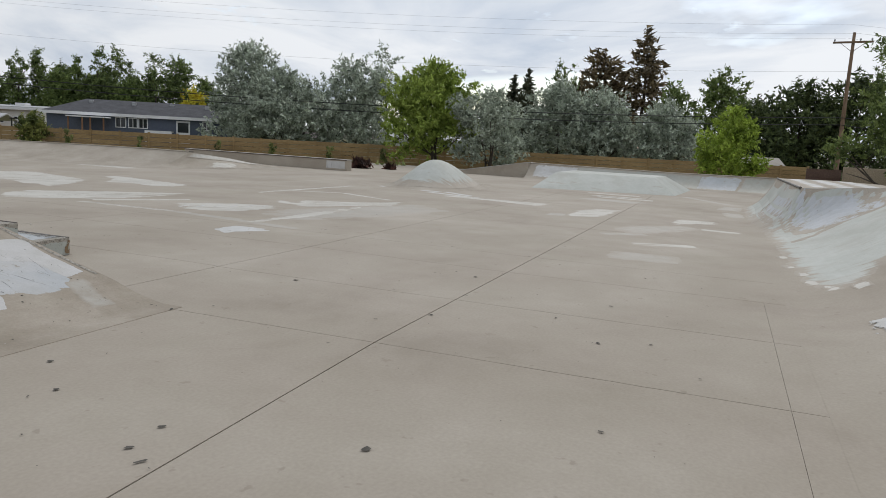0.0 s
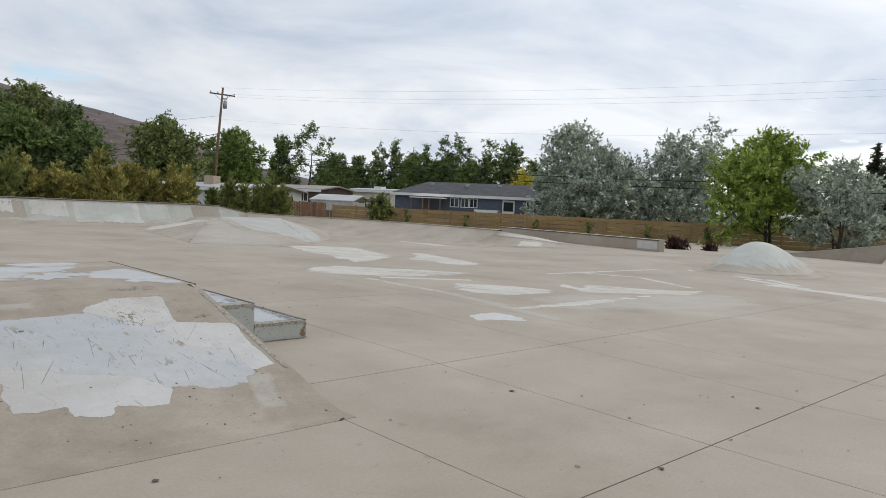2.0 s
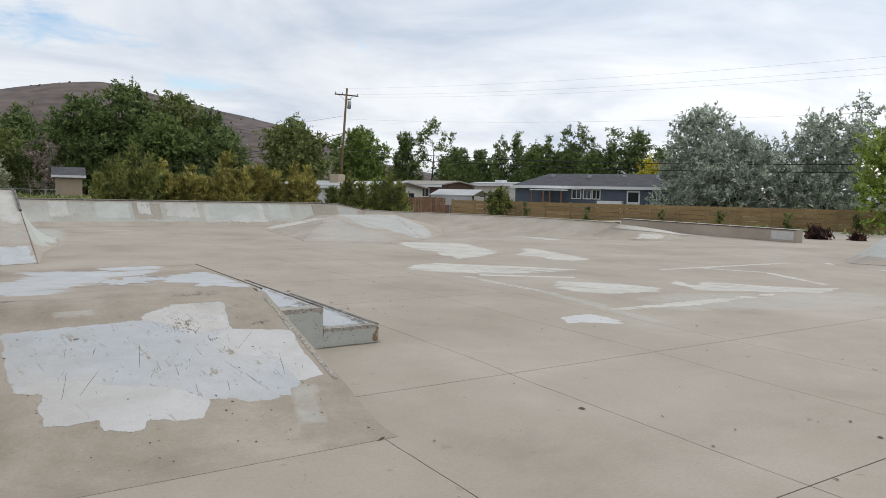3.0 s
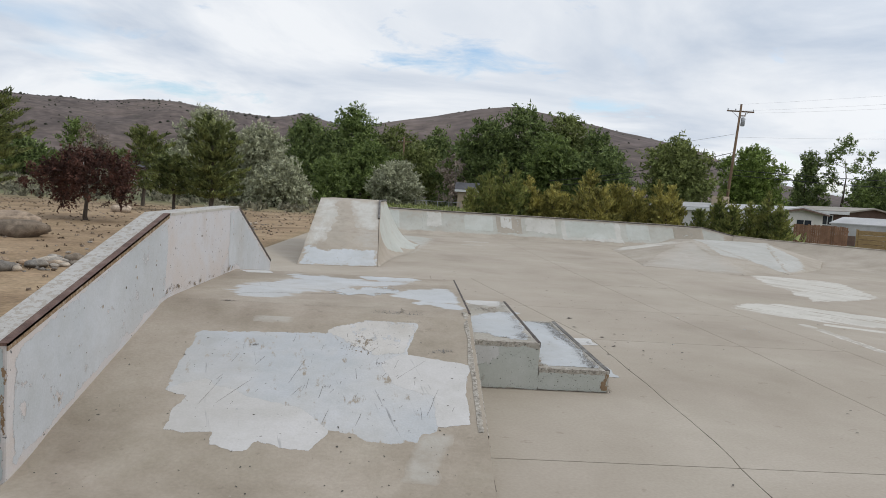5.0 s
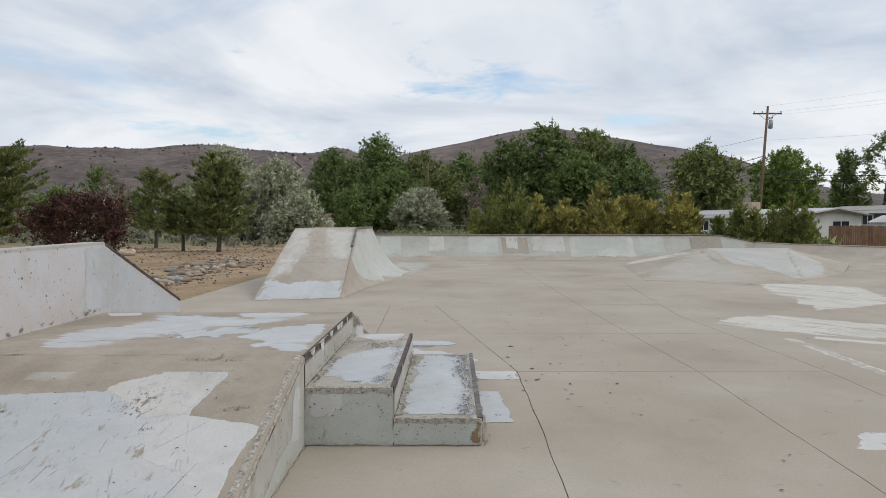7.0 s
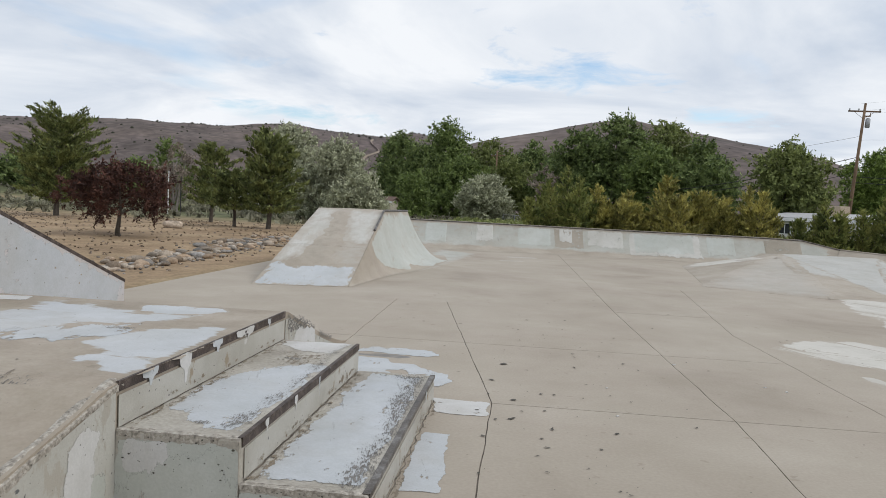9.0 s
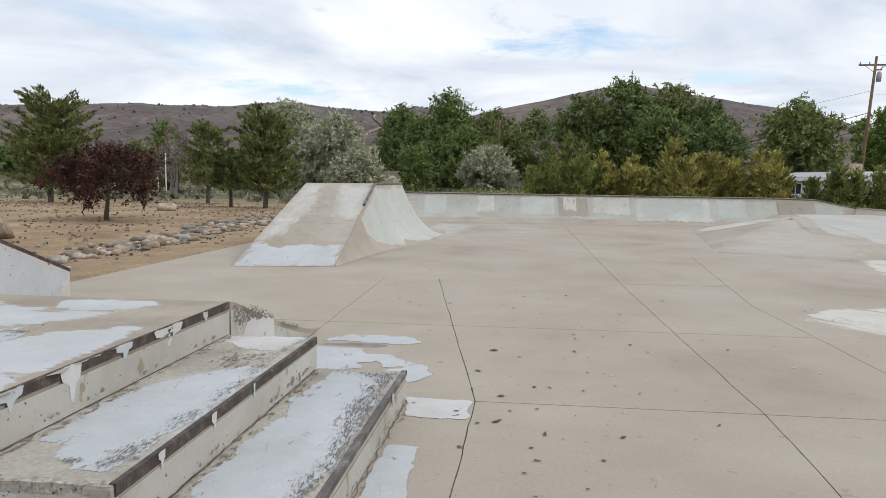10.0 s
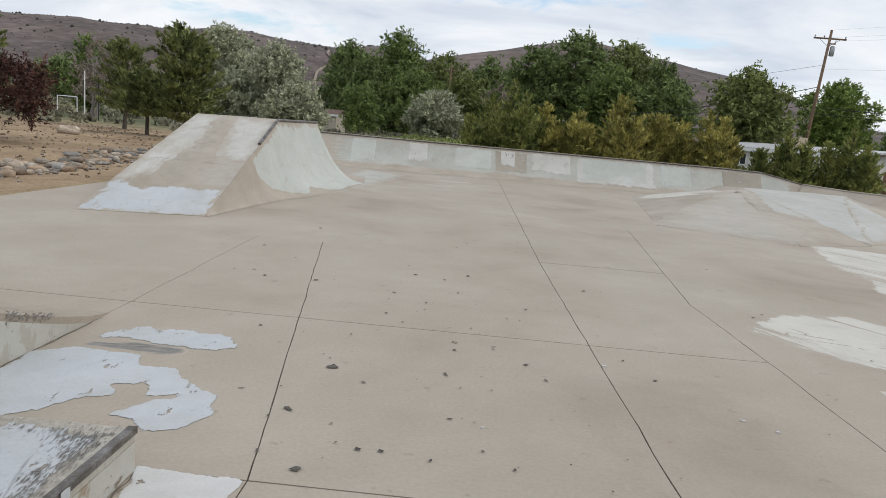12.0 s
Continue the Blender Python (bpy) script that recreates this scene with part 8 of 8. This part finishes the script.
# slate blue manufactured home: its front faces the park
ang_h = -60.5
grey_house = house("manufactured_home", "long single-storey slate-blue home with grey shingle roof and white trim", (37.7, 45.0, -0.7), ang_h, 16.2, 7.0, 3.05, 1.2, M_siding, M_roof,
                   windows=((5.3, 1.95, 0.85, 0.85), (6.3, 1.95, 0.75, 0.85), (7.1, 1.95, 0.75, 0.85), (12.2, 2.05, 0.7, 0.75), (14.6, 1.4, 0.5, 1.4)), doors=(), hip=2.0)
# white-framed window in the front wall, built in the shape of a door
framed_window = part("door", boxes((10.1, 11.2, -0.04, 0.03, 0.7, 2.75)), M_trim, grey_house, "white door")
part("door_panel", boxes((10.22, 11.08, -0.055, -0.042, 1.0, 1.6), (10.22, 11.08, -0.055, -0.042, 1.8, 2.6)), M_glass, framed_window, "dark glazed pane of the white-framed window")
part("porch_roof", boxes((2.1, 5.1, -1.9, -0.42, 2.65, 2.74)), M_trim, grey_house, "flat white porch roof")
for px in (2.25, 3.3, 3.9, 4.9):
    part("porch_post", boxes((px - 0.05, px + 0.05, -1.8, -1.7, -0.3, 2.65)), M_redfence, grey_house)
part("porch_rail", boxes((2.3, 4.9, -1.82, -1.76, 1.45, 1.55), *[(2.3 + 0.2 * k, 2.34 + 0.2 * k, -1.81, -1.77, 0.6, 1.45) for k in range(13)]), M_redfence, grey_house)
for vx, vy in ((2.5, 2.4), (6.0, 2.2), (9.0, 2.6), (12.0, 2.2), (14.55, 3.44)):
    part("roof_vent", boxes((vx, vx + 0.35, vy, vy + 0.3, 3.6, 4.12), bevel=0.03), M_galv, grey_house)
part("awning", boxes((7.9, 10.0, -1.3, -0.4, 1.75, 1.85), (7.9, 10.0, -1.3, -1.2, 1.5, 1.75), (7.95, 8.05, -1.28, -1.2, -0.2, 1.5), (9.85, 9.95, -1.28, -1.2, -0.2, 1.5)), M_trim, grey_house, "white covered box")

white_house = house("white_home", "low cream mobile home with a weathered low-pitched roof", (19.5, 57.2, -0.5), -63, 12.0, 6.2, 2.45, 0.38, M_whitewall, M_whiteroof, windows=((2.0, 1.2, 1.2, 0.9), (6.8, 1.2, 1.2, 0.9)), doors=((4.6, 0.95),))
for wy in (3.0, 3.95):
    part("window", boxes((12.0, 12.03, wy, wy + 0.8, 1.0, 1.95)), M_glass, white_house, "dark end window")
part("gable_trim", prism([(-0.3, 2.42), (3.1, 2.86), (6.5, 2.42), (6.5, 2.32), (3.1, 2.72), (-0.3, 2.32)], 12.34, 12.38), M_brownwall, white_house, "brown gable trim")
part("cooler", boxes((5.0, 6.0, 1.6, 2.6, 2.7, 3.5), bevel=0.04), M_tanwall, white_house, "boxy roof cooler")
brown_house = house("brown_home", "brown house with a pale metal roof", (32.5, 58.8, -0.5), -72, 6.6, 5.0, 2.8, 0.35, M_brownwall, M_tanroof, windows=((0.9, 1.6, 1.1, 0.9), (4.0, 1.6, 1.1, 0.9)))
trailer = house("white_trailer", "white travel trailer with rounded roof units", (42.7, 58.5, -0.4), -74, 5.6, 2.6, 3.0, 0.12, M_whitewall, M_whiteroof, windows=((0.8, 1.5, 0.9, 0.7), (2.6, 1.5, 0.9, 0.7)))
part("roof_unit", boxes((2.2, 3.2, 0.8, 1.7, 3.1, 3.45), bevel=0.05), M_trim, trailer)
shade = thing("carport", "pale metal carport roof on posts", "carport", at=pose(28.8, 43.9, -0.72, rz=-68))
part("roof", prism([(-1.4, 2.05), (0.0, 2.5), (1.4, 2.05), (1.4, 2.13), (0.0, 2.58), (-1.4, 2.13)], 0, 4.2), M_whiteroof, shade)
part("wall_panel", boxes((0.1, 4.1, -1.35, -1.31, 1.3, 2.05)), M_whiteroof, shade)
for px in (0.2, 4.0):
    for py in (-1.3, 1.3):
        part("post", boxes((px - 0.04, px + 0.04, py - 0.04, py + 0.04, -0.2, 2.1)), M_galv, shade)
swing = thing("swing_frame", "dark steel swing frame in the yard behind the fence", "swing", at=(29.9, 39.0, -0.66))
for dx in (0.0, 1.75):
    for sy in (-1, 1):
        part("leg", mesh_of(*tube([(dx * 0.87 + 0.25 * sy, -dx * 0.5 + 0.45 * sy, 0.0), (dx * 0.87, -dx * 0.5, 2.2)], [0.035, 0.035], 6), "leg"), M_wire, swing)
part("crossbar", mesh_of(*tube([(-0.1, 0.06, 2.2), (1.62, -0.93, 2.2)], [0.045, 0.045], 6), "bar"), M_wire, swing)
tan_shed = house("tan_building", "small tan stucco building with a dark roof", (3.2, 74.63, -0.1), -5, 2.4, 4, 2.6, 0.75, M_tanwall, M_roof)
low_shed = house("shed", "low brown shed with a grey metal roof", (54.2, -7.1, -0.9), -78, 3.4, 3, 1.9, 0.45, M_brownwall, M_tanroof)
tan_house = house("tan_home", "tan house glimpsed behind the silver trees", (57.04, 3.19, -0.7), -78, 7, 5, 2.4, 0.8, M_tanwall, M_tanwall)
blue_house = house("pale_house", "pale blue-grey house behind the silver trees", (59.06, 25.56, -0.7), -62, 14, 6, 2.4, 1.0, M_whitewall, M_whiteroof, windows=((2, 1.0, 1.2, 1.0), (6, 1.0, 1.2, 1.0), (10, 1.0, 1.2, 1.0)))
small_home = house("far_house", "small white house far across the scrub", (-40.27, 92.32, ground_z(-36, 92)), -5, 9, 6, 2.4, 0.8, M_whitewall, M_roof, windows=((1.5, 1.0, 1.4, 1.0), (5.0, 1.0, 1.4, 1.0)))
mobile_home = house("far_house", "long white mobile home across the far field", (-72.8, 119.6, ground_z(-70.4, 121.0)), 30, 5.2, 3, 2.2, 0.25, M_whitewall, M_whiteroof, windows=((0.8, 1.2, 0.9, 0.8), (3.2, 1.2, 0.9, 0.8)))
far_home2 = house("far_house", "low cream house half hidden among far trees", (-20.3, 85.6, 0.0), -5, 4.4, 4, 2.0, 0.5, M_cream, M_brownwall, windows=((0.7, 0.8, 1.0, 0.9), (2.6, 0.8, 1.0, 0.9)))


# ---- poles and wires ----
def utility_pole(x, y, z0, h, ang, lean=0.0, tip=0.0, arms=1, transformer=False, mat=None):
    th = thing("utility_pole", "weathered wooden utility pole with crossarm and insulators", "utility pole", group="utility poles", at=pose(x, y, z0, rx=lean, ry=tip, rz=ang))
    v, f = tube([(0, 0, -0.4), (0, 0, h * 0.5), (0, 0, h)], [0.16, 0.135, 0.10], 12)
    part("shaft", mesh_of(v, f, "shaft", smooth=True), mat or M_pole, th)
    for k in range(arms):
        z = h - 0.75 - 0.9 * k
        arm = part("crossarm", boxes((-1.25, 1.25, 0.10, 0.20, z, z + 0.13), bevel=0.01), M_pole, th)
        for ix in (-1.15, -0.45, 1.15):
            v, f = tube([(ix, 0.15, z + 0.13), (ix, 0.15, z + 0.2), (ix, 0.15, z + 0.27), (ix, 0.15, z + 0.33)], [0.025, 0.06, 0.06, 0.02], 8)
            part("insulator", mesh_of(v, f, "insulator", smooth=True), M_galv, arm)
        for sx in (-1, 1):
            v, f = tube([(sx * 0.75, 0.12, z), (0, 0.10, z - 0.6)], [0.018, 0.018], 6)
            part("brace", mesh_of(v, f, "brace"), M_pole, arm)
    if transformer:
        v, f = tube([(0.36, 0.1, h - 2.1), (0.36, 0.1, h - 2.05), (0.36, 0.1, h - 1.35), (0.36, 0.1, h - 1.25)], [0.14, 0.20, 0.20, 0.10], 14)
        part("transformer", mesh_of(v, f, "transformer", smooth=True), M_galv, th, "grey can transformer")
        part("bracket", boxes((0.05, 0.5, 0.05, 0.11, h - 1.15, h - 1.05), (0.46, 0.52, 0.05, 0.11, h - 1.15, h - 0.8)), M_pole, th)
    return th


P1, P2, P3 = Vector((29.28, 63.69, 0)), Vector((52.45, -14.0, 0)), Vector((-3.47, 97.99, 0))
utility_pole(P1.x - 0.40, P1.y + 0.18, -0.5, 12.8, -25, tip=3.5, transformer=True)
utility_pole(P2.x, P2.y, -0.7, 11.2, 78, lean=2.0)
utility_pole(P3.x, P3.y, -0.2, 10.0, -40)


def wire(label, a, b, sag, r=0.012):
    pts = []
    for i in range(41):
        t = i / 40
        p = Vector(a).lerp(Vector(b), t)
        p.z -= sag * 4 * t * (1 - t)
        pts.append(p)
    v, f = tube(pts, [r] * 41, 5)
    ob = part("overhead_wire", mesh_of(v, f, "wire", smooth=True), M_wire)
    tagged(ob, label, "wire", "overhead wires")


def stretch_wires(A, za, B, zb, r=0.013):
    d = (B - A).normalized()
    n = Vector((-d.y, d.x, 0))
    for k, (o, dz, s, rr) in enumerate([(-1.1, 0, 1.2, r), (1.1, 0, 1.25, r), (0.0, 0.75, 1.1, r), (0.1, -2.4, 1.3, r * 1.2)]):
        wire("thin overhead power line between the poles", A + n * o + Vector((0, 0, za + dz)), B + n * o + Vector((0, 0, zb + dz)), s, rr)
    for k, dz in enumerate((-5.6, -6.1)):
        wire("thick black cable strung below the power lines", A + Vector((0, 0, za + dz)), B + Vector((0, 0, zb + dz)), 1.3, 0.028)


stretch_wires(P1, 11.5, P2, 10.2, 0.004)
stretch_wires(P2, 10.2, P2 + Vector((8, -45, 0)), 10.0, 0.005)
PN = P1 + Vector((-22, 34, 0))
wire("thin overhead power line", P1 + Vector((0, 0, 9.4)), PN + Vector((0, 0, 8.2)), 0.9, 0.012)
for dz in (0.0, -0.55):
    wire("thick black cable strung below the power lines", P1 + Vector((0, 0, 7.6 + dz)), Vector((12.8, 71.5, 4.0 + dz)), 0.4, 0.03)
wire("thick black cable strung below the power lines", P1 + Vector((0, 0, 6.3)), Vector((12.8, 71.5, 2.9)), 0.5, 0.02)

# ---- rocks and posts on the bare earth ----
def rock_mesh(seed, sub=2):
    bm = bmesh.new()
    bmesh.ops.create_icosphere(bm, subdivisions=sub, radius=1.0)
    for v in bm.verts:
        n = v.co.normalized()
        v.co = n * (1 + 0.38 * noise.noise(n * 1.5 + Vector((seed * 7.1, 0, 0))) + 0.16 * noise.noise(n * 4 + Vector((seed, 3, 0))))
        v.co.z *= 0.72
    return finish(bm, "rock", smooth=True)


ROCKS = [rock_mesh(k) for k in range(7)]
for me in ROCKS:
    me.materials.append(M_rock)
rnd = random.Random(11)
for k in range(290):
    y = rnd.uniform(6.08, 25.6)
    x = -8.35 - 0.25 * math.sin(y * 0.4) - 0.12 * max(0, y - 18) + rnd.gauss(0, 0.36)
    s = rnd.choice((0.05, 0.07, 0.085, 0.10, 0.125, 0.155)) * rnd.uniform(0.8, 1.2)
    ob = new("rock", ROCKS[k % 7])
    ob.matrix_world = Matrix.Translation((x, y, ground_z(x, y) + s * 0.38)) @ Euler((0, 0, rnd.uniform(0, 6.28))).to_matrix().to_4x4() @ Matrix.Diagonal((s * rnd.uniform(0.9, 1.5), s, s * rnd.uniform(0.7, 1.0), 1))
    tagged(ob, "rounded grey river rock in a stone-lined swale", "rock", "swale rocks")


def pebbles():
    """Small stones between the large ones."""
    rnd = random.Random(29)
    pieces = []
    base = [v.co.copy() for v in ROCKS[3].vertices], [tuple(p.vertices) for p in ROCKS[3].polygons]
    for k in range(420):
        y = rnd.uniform(6.0, 26.0)
        x = -8.35 - 0.25 * math.sin(y * 0.4) - 0.12 * max(0, y - 18) + rnd.gauss(0, 0.55)
        r = rnd.uniform(0.02, 0.055)
        m = Matrix.Translation((x, y, ground_z(x, y) + r * 0.3)) @ Euler((rnd.uniform(-0.4, 0.4), 0, rnd.uniform(0, 6.28))).to_matrix().to_4x4() @ Matrix.Diagonal((r * rnd.uniform(0.9, 1.6), r, r * 0.8, 1))
        pieces.append(([m @ c for c in base[0]], base[1]))
    ob = part("pebbles", mesh_of(*join_parts(pieces), "pebbles", smooth=True), M_pebble)
    tagged(ob, "small grey and tan pebbles between the swale rocks", "pebbles", kind="stuff")


pebbles()
for x, y, s in ((-12.4, 13.3, 0.66), (-11.7, 12.6, 0.45), (-15.57, 28.78, 0.36)):
    ob = new("boulder", ROCKS[int(s * 10) % 7])
    ob.matrix_world = Matrix.Translation((x, y, ground_z(x, y) + s * 0.35)) @ Matrix.Diagonal((s * 1.5, s, s * 0.85, 1))
    tagged(ob, "large weathered grey boulder on bare earth", "boulder", "boulders")
goal = thing("goal_frame", "white tubular goal frame on the far field", "goal", at=(-31.0, 53.9, 0))
for a, b in (((0, 0, -0.1), (0, 0, 1.5)), ((0, 0, 1.5), (1.2, 0.6, 1.5)), ((1.2, 0.6, 1.5), (1.2, 0.6, -0.1))):
    part("tube", mesh_of(*tube([a, b], [0.035, 0.035], 8), "tube"), M_trim, goal)
for x, y, h, mat, lab in ((-27.43, 51.31, 3.4, M_trim, "tall white post on the far field"), (-26.27, 51.08, 3.0, M_wire, "dark metal post on the far field")):
    po = thing("field_post", lab, "post", at=(x, y, 0))
    part("shaft", mesh_of(*tube([(0, 0, -0.1), (0, 0, h)], [0.045, 0.04], 8), "shaft"), mat, po)


def scrub(name, label, x0, x1, y0, y1, n, mat, size, seed, clear=None):
    rnd = np.random.RandomState(seed)
    cs, rs = [], []
    while len(cs) < n:
        x, y = rnd.uniform(x0, x1), rnd.uniform(y0, y1)
        if clear and clear(x, y):
            continue
        cs.append((x, y, ground_z(x, y) + size * 0.35)); rs.append(size * rnd.uniform(0.5, 1.3))
    ob = part(name, leaf_cards(cs, rs, 16, size * 0.5, rnd, flat=0.55, upright=1.0), mat)
    tagged(ob, label, "scrub", kind="stuff")


scrub("sagebrush", "low grey-green sagebrush on the plain", -110, -6, 42, 120, 1500, M_lf_scrub, 0.6, 1)
scrub("weeds", "green weeds and grass behind the bank", -6, 24, 40, 82, 1900, M_grass, 0.6, 2)
scrub("weeds", "green weeds along the foot of the fence", 25, 46, -14, 36, 260, M_grass, 0.35, 3, lambda x, y: x < 30 + (36 - y) * 0.02 or (x - 27.6) * 0.878 + (y - 37.7) * 0.48 > -0.8)
scrub("bark_litter", "dark fallen needles and bark bits on bare earth", -38, -6.3, 4, 42, 1500, M_lf_litter, 0.05, 6)
scrub("dry_tufts", "dry straw tufts and fallen needles on bare earth", -40, -6.3, 4, 42, 900, M_lf_pink, 0.06, 4)
low_plants("tall_grass", "tuft of tall grass before the fence", [(28.93, 32.74, 1.3, 0.5), (31.13, 28.95, 1.3, 0.5), (33.66, 24.71, 1.4, 0.6), (35.42, 21.78, 1.5, 0.5), (37.41, 18.55, 1.5, 0.5), (39.42, 15.33, 1.7, 0.7)], M_lf_pine, 0.3, 0.07, 320, "grass tuft", "grass tufts by the fence")


def chain_fence(a, b, n, h, z0):
    """A light metal fence: posts, two rails and thin wires between."""
    a, b = Vector((*a, z0)), Vector((*b, z0))
    th = thing("chain_fence", "grey galvanised chain-link fence on the weedy plain", "fence", at=a)
    for k in range(n + 1):
        p = (b - a) * (k / n)
        part("post", mesh_of(*tube([p + Vector((0, 0, -0.2)), p + Vector((0, 0, h))], [0.04, 0.04], 6), "post"), M_galv, th)
    for z in (0.15, h - 0.03):
        part("rail", mesh_of(*tube([Vector((0, 0, z)), (b - a) + Vector((0, 0, z))], [0.025, 0.025], 6), "rail"), M_galv, th)
    wires = []
    m = int((b - a).length / 0.35)
    for k in range(m):
        p, q = (b - a) * (k / m), (b - a) * ((k + 1) / m)
        for z0_, z1_ in ((0.15, h), (h, 0.15)):
            wires.append(tube([p + Vector((0, 0, z0_)), q + Vector((0, 0, z1_))], [0.006, 0.006], 3))
    part("mesh", mesh_of(*join_parts(wires), "mesh"), M_galv, th)


chain_fence((-1.5, 73.0), (3.4, 72.6), 4, 1.15, -0.05)
